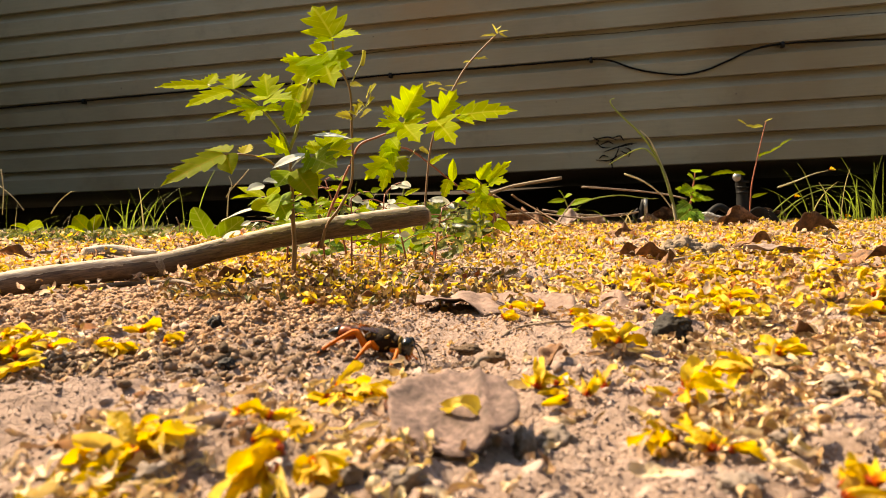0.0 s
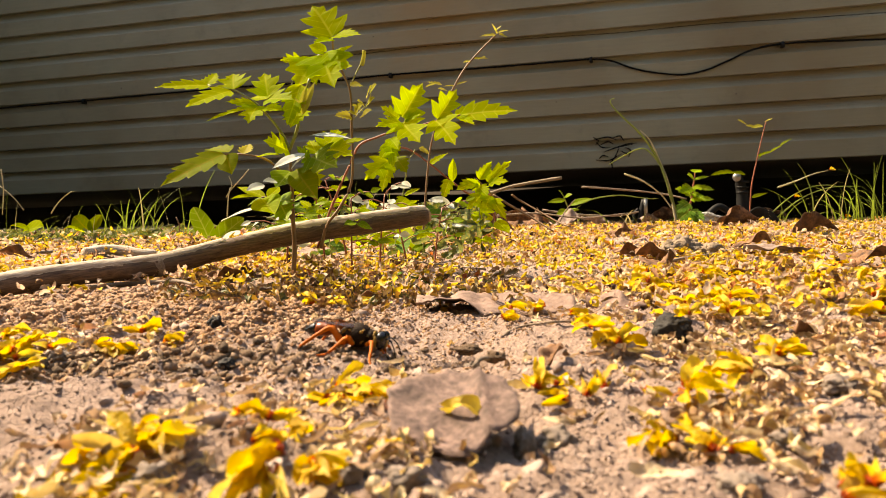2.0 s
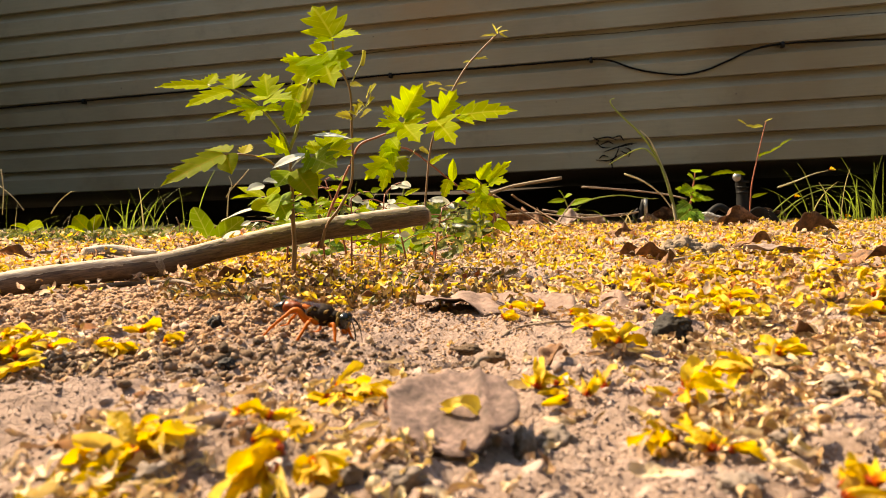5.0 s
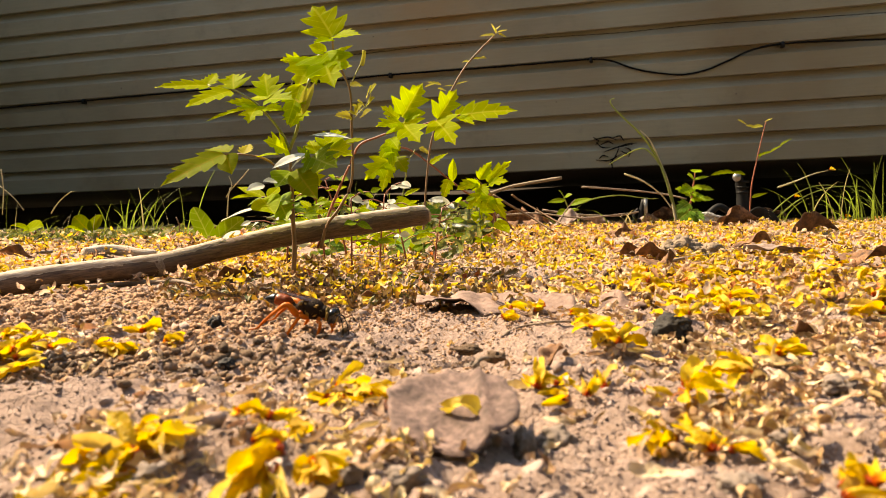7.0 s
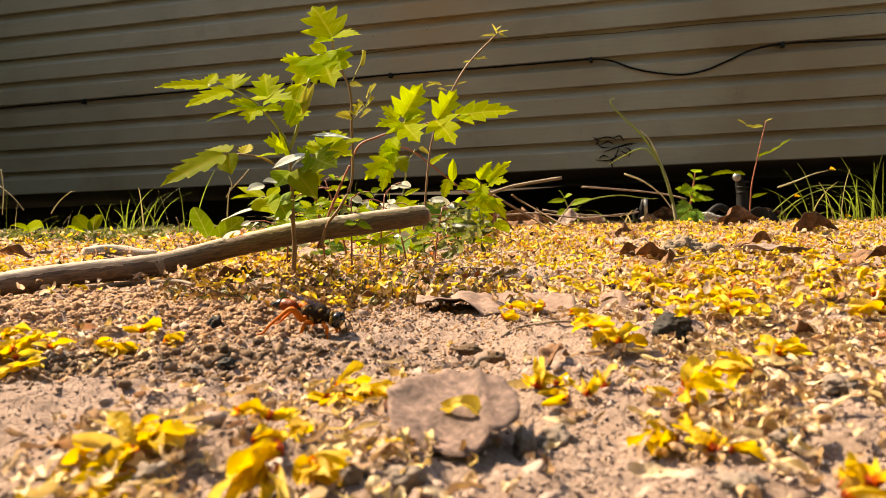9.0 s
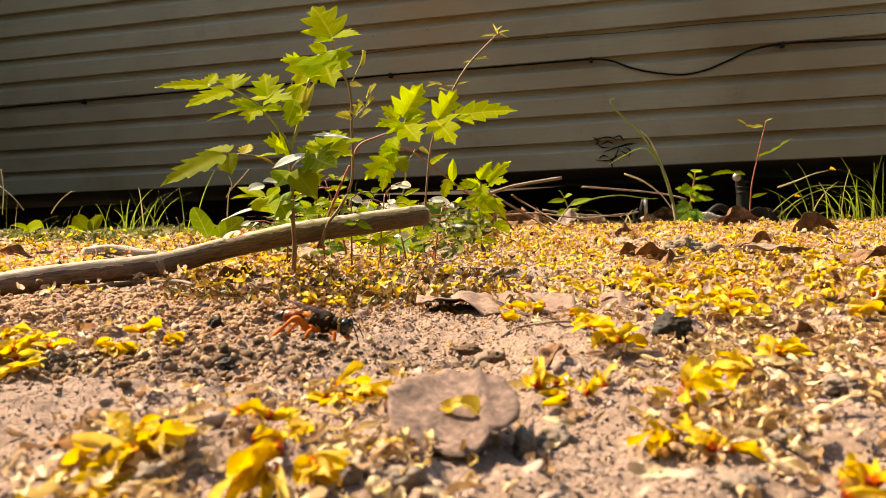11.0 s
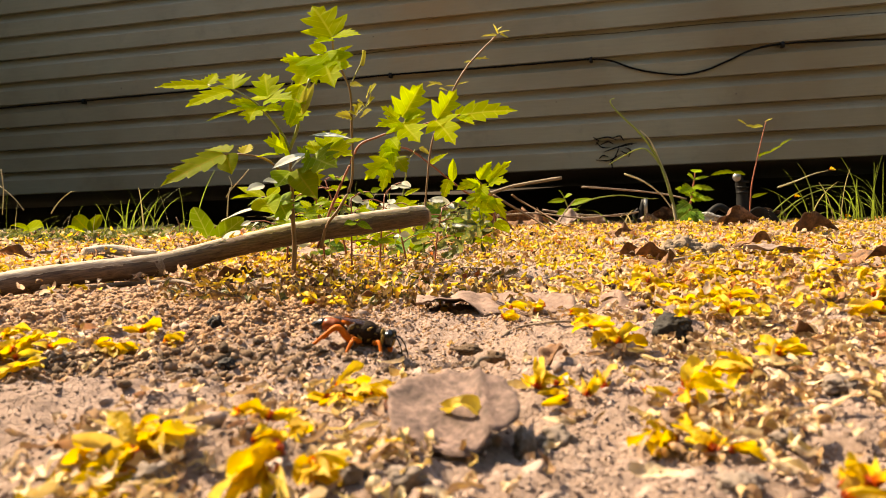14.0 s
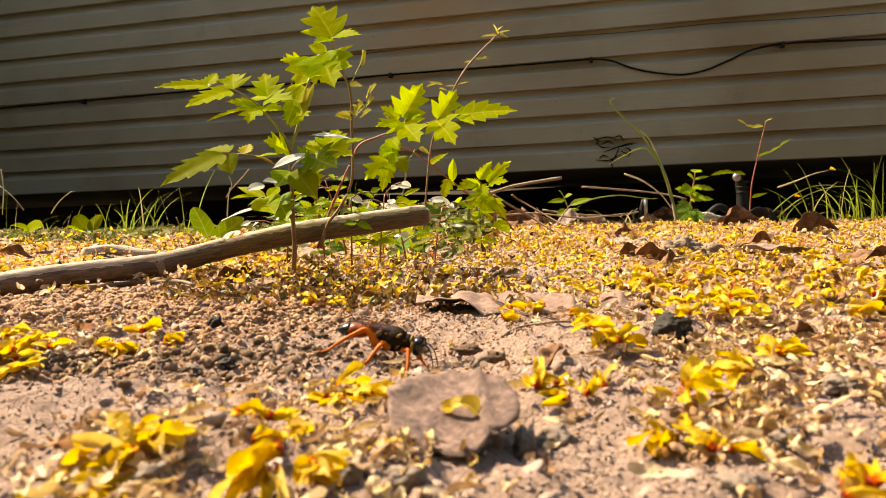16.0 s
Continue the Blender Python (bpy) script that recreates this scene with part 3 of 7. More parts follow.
def scatter(n, x0, x1, y0, y1, density, far_bias=True):
    """Places strewn over a wedge of ground that widens away from the camera's foot."""
    u = RNG.rand(n)
    y = np.sqrt(y0 ** 2 + u * (y1 ** 2 - y0 ** 2)) if not far_bias else y0 * (y1 / y0) ** u
    x = (x0 + (x1 - x0) * RNG.rand(n)) * (y + 0.06)
    keep = RNG.rand(n) < density(x, y)
    return x[keep], y[keep]


def strap_cloud(x, y, length, wide, lift, rows=5, curl=2.2, up=0.6, ragged=0.0, pile=0.0):
    """Many curled strap petals as one mesh: a petal is a strip with a hollow middle."""
    n = len(x)
    L = length * (0.6 + 0.7 * RNG.rand(n))
    W = wide * (0.6 + 0.8 * RNG.rand(n))
    kap = curl * RNG.randn(n)
    th0 = up * RNG.randn(n) - kap * 0.5
    yaw, rollv = RNG.rand(n) * 6.283, RNG.randn(n) * 0.9
    s = np.linspace(0, 1, rows)
    th = th0[:, None] + kap[:, None] * s[None]
    step = L[:, None] / (rows - 1)
    px = np.concatenate([np.zeros((n, 1)), np.cumsum(np.cos(th[:, :-1]) * step, 1)], 1)
    pz = np.concatenate([np.zeros((n, 1)), np.cumsum(np.sin(th[:, :-1]) * step, 1)], 1)
    prof = 0.22 + 0.78 * np.sin(np.pi * np.clip(0.12 + 0.80 * s, 0, 1)) ** 0.8
    V = np.zeros((n, rows, 3, 3))
    for k, q in enumerate((-1.0, 0.0, 1.0)):
        w = 0.5 * q * W[:, None] * prof[None]
        cup = -0.35 * W[:, None] * prof[None] * (1 - abs(q))
        V[:, :, k, 0] = px - np.sin(th) * cup
        V[:, :, k, 1] = w
        V[:, :, k, 2] = pz + np.cos(th) * cup
    if ragged:
        tw = ragged * RNG.randn(n)[:, None] * (s[None] - 0.5) * 3
        V[..., 1], V[..., 2] = (V[..., 1] * np.cos(tw)[..., None], V[..., 2] + V[..., 1] * np.sin(tw)[..., None])
        V += (RNG.rand(*V.shape) - 0.5) * (ragged * 0.45 * W)[:, None, None, None]
    V[..., 0] -= (px.mean(1))[:, None, None]
    V[..., 2] -= (pz.mean(1))[:, None, None]
    cr, sr = np.cos(rollv)[:, None, None], np.sin(rollv)[:, None, None]
    Y, Z = V[..., 1] * cr - V[..., 2] * sr, V[..., 1] * sr + V[..., 2] * cr
    cy, sy = np.cos(yaw)[:, None, None], np.sin(yaw)[:, None, None]
    X, Y = V[..., 0] * cy - Y * sy, V[..., 0] * sy + Y * cy
    low = Z.reshape(n, -1).min(1)
    base = ground_z(x, y) - low * 0.8 + lift * RNG.rand(n) + pile * np.clip(0.35 + 3.0 * fbm(x, y, 26.0, 3, 77), 0, 1) * RNG.rand(n) ** 0.6
    out = np.stack([X + x[:, None, None], Y + y[:, None, None], Z + base[:, None, None]], -1).reshape(-1, 3)
    quad = np.array([(r * 3 + k, r * 3 + k + 1, r * 3 + k + 4, r * 3 + k + 3) for r in range(rows - 1) for k in range(2)])
    faces = (np.arange(n)[:, None, None] * rows * 3 + quad[None]).reshape(-1, 4)
    along = np.tile(np.repeat(s, 3), n)
    return mesh_of("petals", out, faces, attrs={"along": along})


def template(cuts):
    """Corners and triangles of a small ball: none, one or two cuts of its faces."""
    if cuts == 0:
        v = np.array([(1, 0, 0), (-1, 0, 0), (0, 1, 0), (0, -1, 0), (0, 0, 1), (0, 0, -1)], float)
        return v, np.array([(0, 2, 4), (2, 1, 4), (1, 3, 4), (3, 0, 4), (2, 0, 5), (1, 2, 5), (3, 1, 5), (0, 3, 5)])
    bm = bmesh.new()
    bmesh.ops.create_icosphere(bm, subdivisions=cuts, radius=1.0)
    v = np.array([p.co[:] for p in bm.verts])
    f = np.array([[p.index for p in t.verts] for t in bm.faces])
    bm.free()
    return v, f


def grain_cloud(x, y, size, sink=0.25, cuts=1, wob=0.42):
    """Many uneven crumbs as one mesh, each turned and squeezed its own way."""
    n = len(x)
    tv, tf = template(cuts)
    sc = size[:, None] * (0.55 + 0.75 * RNG.rand(n, 3))
    sc[:, 2] *= 0.8
    V = tv[None] * (1 + wob * (RNG.rand(n, len(tv), 1) - 0.5) * 2) * sc[:, None]
    a, b = RNG.rand(n) * 6.283, RNG.randn(n) * 0.5
    ca, sa, cb, sb = (f(q)[:, None] for q, f in ((a, np.cos), (a, np.sin), (b, np.cos), (b, np.sin)))
    Y, Z = V[..., 1] * cb - V[..., 2] * sb, V[..., 1] * sb + V[..., 2] * cb
    X, Y = V[..., 0] * ca - Y * sa, V[..., 0] * sa + Y * ca
    Z = Z + (ground_z(x, y) + size * sink)[:, None]
    out = np.stack([X + x[:, None], Y + y[:, None], Z], -1).reshape(-1, 3)
    faces = (np.arange(n)[:, None, None] * len(tv) + tf[None]).reshape(-1, 3)
    return mesh_of("grains", out, faces, smooth=True)


def build_cover():
    gx, gy = scatter(50000, -0.72, 0.72, 0.085, 0.75, lambda x, y: np.clip(1 - 0.75 * smooth(0.45, 0.6, y), 0, 1))
    size = 0.00026 + 0.00060 * RNG.rand(len(gx)) ** 3 * (0.3 + 0.8 * gy / 0.25)
    tagged(part("soil_grains", grain_cloud(gx, gy, size, 0.2, 0), M_GRAIN), "loose pale sand grains and grit on the soil", "soil", kind="stuff")
    cx, cy = scatter(66000, -0.75, 0.2, 0.18, 0.55, lambda x, y: np.clip(hump(x, y, -0.16, 0.32, 0.17, 0.10) * 1.5 * smooth(0.2, 0.25, y + 0.25 * fbm(x, y, 25, 2, 5)), 0, 1))
    size = (0.00075 + 0.0011 * RNG.rand(len(cx)) ** 2.2) * (0.75 + 0.5 * smooth(0.20, 0.35, cy)) * (1 - 0.45 * smooth(-0.07, -0.02, cx))
    tagged(part("dug_soil_crumbs", grain_cloud(cx, cy, size, -0.15, 1, 0.55), M_CRUMB), "brown crumbs of freshly dug soil in a low heap", "soil", kind="stuff")
    dx, dy = scatter(9000, -0.75, 0.0, 0.17, 0.30, lambda x, y: np.clip(1.2 * hump(x, y, -0.092, 0.212, 0.070, 0.014) + 0.6 * hump(x, y, -0.05, 0.30, 0.02, 0.05) + 0.5 * hump(x, y, -0.14, 0.20, 0.03, 0.02), 0, 1))
    size = 0.0006 + 0.0015 * RNG.rand(len(dx)) ** 3
    tagged(part("dark_soil_crumbs", grain_cloud(dx, dy, size, 0.2, 1, 0.6), M_DARKCRUMB), "dark greyish crumbs of moist soil at the heap's foot, shade put into their colour", "soil", kind="stuff")
    px, py = scatter(900, -0.72, 0.72, 0.09, 0.9, lambda x, y: 0.5 * (1 - 0.8 * hump(x, y, 0.0, 0.26, 0.09, 0.06)))
    size = 0.0008 + 0.0018 * RNG.rand(len(px)) ** 4
    tagged(part("small_pebbles", grain_cloud(px, py, size, 0.1), M_GRAIN), "small tan and dark pebbles strewn on the soil", "pebbles", kind="stuff")

    x, y = scatter(90000, -0.74, 0.74, 0.14, 2.55, heap_density)
    tagged(part("petal_carpet", strap_cloud(x, y, 0.0082, 0.0026, 0.004, 6, curl=4.2, up=0.42, ragged=0.8, pile=0.011 * (1 - 0.65 * smooth(0.7, 1.6, y))), M_CARPET), "carpet of fallen yellow, cream and browning flower petals", "petals", kind="stuff")
    n = 150000
    x, y = -2.6 + 5.2 * RNG.rand(n), -0.9 + 3.4 * RNG.rand(n)
    out = (np.abs(x) > 0.74 * (y + 0.06)) & (RNG.rand(n) < (0.45 + 2.3 * fbm(x, y, 5.0, 3, 66)) * (1.0 - smooth(0.8, 2.4, np.hypot(x, y - 1.1)))) & (0.0728 * x + 0.3624 * y < 0.97)
    tagged(part("scattered_petals", strap_cloud(x[out], y[out], 0.0150, 0.0090, 0.004, 2), M_CARPET), "yellow and cream petals scattered over the yard", "petals", kind="stuff")
    qx, qy = scatter(2400, -0.72, 0.72, 0.09, 0.45, lambda x, y: np.clip(0.5 + 3 * fbm(x, y, 30, 2, 91), 0, 1) * (1 - 0.9 * hump(x, y, 0.0, 0.26, 0.09, 0.06)))
    size = 0.0009 + 0.0024 * RNG.rand(len(qx)) ** 3 * np.clip(qy / 0.2, 0.7, 1)
    tagged(part("soil_clods", grain_cloud(qx, qy, size, -0.45, 2, 0.5), M_GRAIN), "half sunken clods of dry tan soil", "soil", kind="stuff")
    wx, wy = scatter(4200, -0.74, -0.24, 1.0, 2.4, lambda x, y: np.clip(0.5 + 3 * fbm(x, y, 6, 2, 93), 0, 1))
    tagged(part("low_weeds", strap_cloud(wx, wy, 0.017, 0.007, 0.008, 4, 1.2, 0.5, 0.4), M_WEEDS), "low green weeds and clover along the house", "weeds", kind="stuff")
    wx, wy = scatter(900, -0.24, 0.06, 0.62, 1.15, lambda x, y: np.clip(0.4 + 3 * fbm(x, y, 9, 2, 95), 0, 1))
    tagged(part("low_weeds", strap_cloud(wx, wy, 0.016, 0.0065, 0.045, 5, 1.3, 0.6, 0.3), M_WEEDS), "small-leaved green weeds under the seedlings", "weeds", kind="stuff")
    wx, wy = scatter(380, -0.40, -0.17, 0.95, 1.5, lambda x, y: np.clip(0.5 + 3 * fbm(x, y, 8, 2, 97), 0, 1))
    tagged(part("low_weeds", strap_cloud(wx, wy, 0.017, 0.0050, 0.022, 5, 1.2, 0.7), M_WEEDS), "low grey-green weeds behind the stick", "weeds", kind="stuff")
    # Litter whose dark colours also stand in for the seedlings' shadow.
    lx, ly = scatter(3800, -0.35, 0.10, 0.30, 0.60, lambda x, y: np.clip(1.1 * hump(x, y, -0.04, 0.40, 0.09, 0.06), 0, 1))
    tagged(part("shade_litter", strap_cloud(lx, ly, 0.0085, 0.0026, 0.004, 6, 3.0, 0.6, 0.9), M_LITTER), "dark leaf scraps and brown litter that also paint the seedlings' shadow", "litter", kind="stuff")
    n = 52000
    y = np.sqrt(0.75 ** 2 + RNG.rand(n) * (2.45 ** 2 - 0.75 ** 2))
    x = (RNG.rand(n) * 1.48 - 0.74) * (y + 0.06)
    keep = RNG.rand(n) < (0.50 + 2.5 * fbm(x, y, 9.0, 3, 68)) * (1 - 0.85 * smooth(0.26, 0.42, -x / y) * smooth(0.8, 1.15, y))
    tagged(part("petal_carpet", strap_cloud(x[keep], y[keep], 0.0130, 0.0042, 0.005, 4, curl=3.4, up=0.4, ragged=0.6, pile=0.014 * (1 - 0.75 * smooth(0.9, 1.7, y[keep]))), M_CARPET), "thick carpet of yellow petals towards the house", "petals", kind="stuff")
    near = lambda x, y: np.clip(0.008 + smooth(0.03, 0.08, x - 0.12 * (0.25 - y)) * smooth(0.12, 0.17, y) * 1.2 + 1.1 * hump(x, y, -0.038, 0.126, 0.026, 0.018) + 0.8 * hump(x, y, -0.03, 0.17, 0.025, 0.012) + 0.35 * hump(x, y, 0.060, 0.140, 0.03, 0.02) + 0.7 * hump(x, y, -0.13, 0.235, 0.03, 0.02) + 0.7 * hump(x, y, 0.02, 0.165, 0.03, 0.02) * 0.4, 0, 1) * np.clip(0.5 + 2 * fbm(x, y, 35, 2, 71), 0, 1)
    x, y = scatter(20000, -0.7, 0.72, 0.10, 0.46, near)
    tagged(part("withered_petals", strap_cloud(x, y, 0.0066, 0.0017, 0.0025, 8, 3.0, 0.28, 0.8), M_DRYPETAL), "withered cream and brown petals lying on soil", "petals", kind="stuff")


build_cover()


# ---------------------------------------------------------------- plants


def build_seedling():
    p = thing("tree_seedling", "young tree seedling with bright green lobed leaflets on brown stems", "seedling")
    stem(p, [(-0.1035, 0.4854, 0.0020), (-0.1020, 0.4865, 0.0221), (-0.1024, 0.4878, 0.0454), (-0.1024, 0.4890, 0.0687), (-0.1032, 0.4902, 0.0896)], 0.0021, 0.0013)
    stem(p, [(-0.1032, 0.4902, 0.0896), (-0.1075, 0.4908, 0.1006), (-0.1157, 0.4914, 0.1118), (-0.1242, 0.4920, 0.1218), (-0.1337, 0.4923, 0.1287), (-0.1410, 0.4925, 0.1324), (-0.1583, 0.4927, 0.1361)], 0.0013, 0.0005, M_STEM_GREEN, name='petiole')
    stem(p, [(-0.1032, 0.4902, 0.0896), (-0.0981, 0.4908, 0.1015), (-0.0946, 0.4916, 0.1149), (-0.0911, 0.4922, 0.1264), (-0.0876, 0.4928, 0.1380)], 0.0015, 0.0012, M_STEM_GREEN, name='petiole')
    stem(p, [(-0.1021, 0.4888, 0.0640), (-0.1092, 0.4894, 0.0747), (-0.1197, 0.4899, 0.0840), (-0.1332, 0.4901, 0.0875), (-0.1483, 0.4901, 0.0884)], 0.0013, 0.0007, M_STEM, name='petiole')
    stem(p, [(-0.1025, 0.4875, 0.0415), (-0.1092, 0.4880, 0.0503), (-0.1168, 0.4884, 0.0567), (-0.1233, 0.4885, 0.0581)], 0.0012, 0.0007, M_STEM, name='petiole')
    stem(p, [(-0.1004, 0.4788, 0.0644), (-0.0908, 0.4796, 0.0792), (-0.0810, 0.4800, 0.0865), (-0.0675, 0.4802, 0.0906), (-0.0537, 0.4804, 0.0939)], 0.001, 0.0005, M_STEM_GREEN, name='petiole')
    leaflet(p, (-0.1560, 0.4927, 0.1356), (-0.1849, 0.4726, 0.1339), 0.42, 0.55, TOOTHED)
    leaflet(p, (-0.1583, 0.4927, 0.1361), (-0.1533, 0.5034, 0.1472), 0.75, 0.6, TOOTHED)
    leaflet(p, (-0.1418, 0.4925, 0.1317), (-0.1613, 0.4618, 0.1196), 0.5, 0.6, TOOTHED)
    leaflet(p, (-0.1398, 0.4926, 0.1328), (-0.1442, 0.5033, 0.1465), 1.25, 0.8)
    leaflet(p, (-0.1167, 0.4922, 0.1269), (-0.1209, 0.5033, 0.1465), 0.98, 0.75)
    leaflet(p, (-0.1168, 0.4921, 0.1250), (-0.0974, 0.4720, 0.1227), 0.62, 0.6)
    leaflet(p, (-0.1168, 0.4921, 0.1250), (-0.1352, 0.5125, 0.1320), 0.5, 0.5, TOOTHED)
    leaflet(p, (-0.1239, 0.4919, 0.1210), (-0.1421, 0.4820, 0.1235), 0.55, 0.6, TOOTHED)
    leaflet(p, (-0.1243, 0.4919, 0.1206), (-0.1258, 0.4712, 0.1084), 0.75, 0.8)
    leaflet(p, (-0.1278, 0.4919, 0.1199), (-0.1533, 0.4714, 0.1120), 0.24, 0.4, TOOTHED)
    leaflet(p, (-0.1208, 0.4918, 0.1189), (-0.1025, 0.4716, 0.1162), 0.5, 0.5, TOOTHED)
    leaflet(p, (-0.1032, 0.4901, 0.0889), (-0.1143, 0.4705, 0.0958), 0.85, 0.75)
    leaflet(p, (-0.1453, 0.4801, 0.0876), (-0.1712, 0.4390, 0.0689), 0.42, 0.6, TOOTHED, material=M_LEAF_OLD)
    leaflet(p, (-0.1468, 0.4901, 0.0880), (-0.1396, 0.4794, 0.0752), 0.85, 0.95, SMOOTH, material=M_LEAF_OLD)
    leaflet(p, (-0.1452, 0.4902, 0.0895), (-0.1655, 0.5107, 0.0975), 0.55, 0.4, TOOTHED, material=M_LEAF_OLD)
    leaflet(p, (-0.1343, 0.4901, 0.0880), (-0.1336, 0.5006, 0.0970), 0.8, 0.6, TOOTHED, material=M_BUD)
    leaflet(p, (-0.1255, 0.4900, 0.0857), (-0.1064, 0.4700, 0.0873), 0.35, 0.3, SMOOTH)
    leaflet(p, (-0.0888, 0.4797, 0.0811), (-0.0937, 0.4702, 0.0898), 0.7, 0.7, material=M_LEAF_MID)
    leaflet(p, (-0.0829, 0.4800, 0.0858), (-0.0890, 0.4906, 0.0973), 0.85, 0.7)
    leaflet(p, (-0.0860, 0.4798, 0.0836), (-0.0688, 0.4593, 0.0750), 0.9, 0.8, material=M_LEAF_MID)
    leaflet(p, (-0.0745, 0.4801, 0.0886), (-0.0561, 0.4599, 0.0848), 0.6, 0.7)
    leaflet(p, (-0.0714, 0.4802, 0.0900), (-0.0503, 0.4704, 0.0943), 0.38, 0.5, TOOTHED)
    leaflet(p, (-0.0760, 0.4801, 0.0886), (-0.0689, 0.5112, 0.1079), 0.55, 0.6)
    leaflet(p, (-0.0943, 0.4894, 0.0761), (-0.0814, 0.4695, 0.0783), 0.9, 0.7, TOOTHED)
    leaflet(p, (-0.1025, 0.4894, 0.0753), (-0.1079, 0.4688, 0.0650), 0.85, 0.8, SMOOTH, material=M_LEAF_MID)
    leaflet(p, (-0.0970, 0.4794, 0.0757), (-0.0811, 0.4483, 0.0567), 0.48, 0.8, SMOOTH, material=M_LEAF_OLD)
    leaflet(p, (-0.0910, 0.4892, 0.0714), (-0.0811, 0.4688, 0.0649), 0.8, 0.7)
    leaflet(p, (-0.1233, 0.4885, 0.0581), (-0.1335, 0.4585, 0.0594), 0.32, 0.4, SMOOTH)
    leaflet(p, (-0.1206, 0.4884, 0.0576), (-0.1426, 0.4990, 0.0681), 0.3, 0.5, SMOOTH)
    leaflet(p, (-0.1187, 0.4884, 0.0576), (-0.1129, 0.4989, 0.0663), 0.6, 0.6, SMOOTH)
    leaflet(p, (-0.1137, 0.4883, 0.0551), (-0.0989, 0.4683, 0.0566), 0.7, 0.6, SMOOTH, material=M_LEAF_MID)
    leaflet(p, (-0.1111, 0.4882, 0.0527), (-0.0983, 0.4577, 0.0454), 0.6, 0.7, TOOTHED, material=M_LEAF_MID)
    leaflet(p, (-0.1233, 0.4884, 0.0570), (-0.1091, 0.4579, 0.0487), 0.6, 0.6, SMOOTH)
    # Sun glare on these leaves is painted as a pale leaf colour.
    leaflet(p, (-0.0871, 0.4806, 0.0981), (-0.0577, 0.4706, 0.0968), 0.34, 0.25, SMOOTH, material=M_LEAF_GLARE)
    leaflet(p, (-0.0886, 0.4699, 0.0852), (-0.1064, 0.4494, 0.0771), 0.34, 0.4, SMOOTH, material=M_LEAF_GLARE)
    leaflet(p, (-0.0983, 0.4694, 0.0751), (-0.0882, 0.4598, 0.0837), 0.4, 0.5, SMOOTH, material=M_LEAF_GLARE)
    leaflet(p, (-0.1079, 0.4689, 0.0673), (-0.1142, 0.4590, 0.0685), 0.6, 0.6, SMOOTH, material=M_LEAF_GLARE)
    leaflet(p, (-0.1161, 0.4688, 0.0653), (-0.1254, 0.4587, 0.0631), 0.6, 0.6, SMOOTH, material=M_LEAF_GLARE)
    leaflet(p, (-0.0911, 0.4815, 0.1134), (-0.0843, 0.4827, 0.1352), 0.28, 0.6, SMOOTH, material=M_BUD)
    leaflet(p, (-0.0921, 0.4817, 0.1173), (-0.0886, 0.4825, 0.1323), 0.28, 0.6, SMOOTH, material=M_BUD)
    leaflet(p, (-0.0932, 0.4819, 0.1203), (-0.0968, 0.4821, 0.1243), 0.28, 0.6, SMOOTH, material=M_BUD)
    leaflet(p, (-0.0901, 0.4819, 0.1202), (-0.0847, 0.4820, 0.1223), 0.28, 0.6, SMOOTH, material=M_BUD)
    leaflet(p, (-0.0916, 0.4814, 0.1116), (-0.0860, 0.4823, 0.1285), 0.28, 0.6, SMOOTH, material=M_BUD)
    leaflet(p, (-0.0939, 0.4926, 0.1343), (-0.0998, 0.4711, 0.1064), 0.5, 0.85, TOOTHED)
    leaflet(p, (-0.0953, 0.4917, 0.1169), (-0.0969, 0.4710, 0.1048), 0.8, 0.85, TOOTHED)


build_seedling()


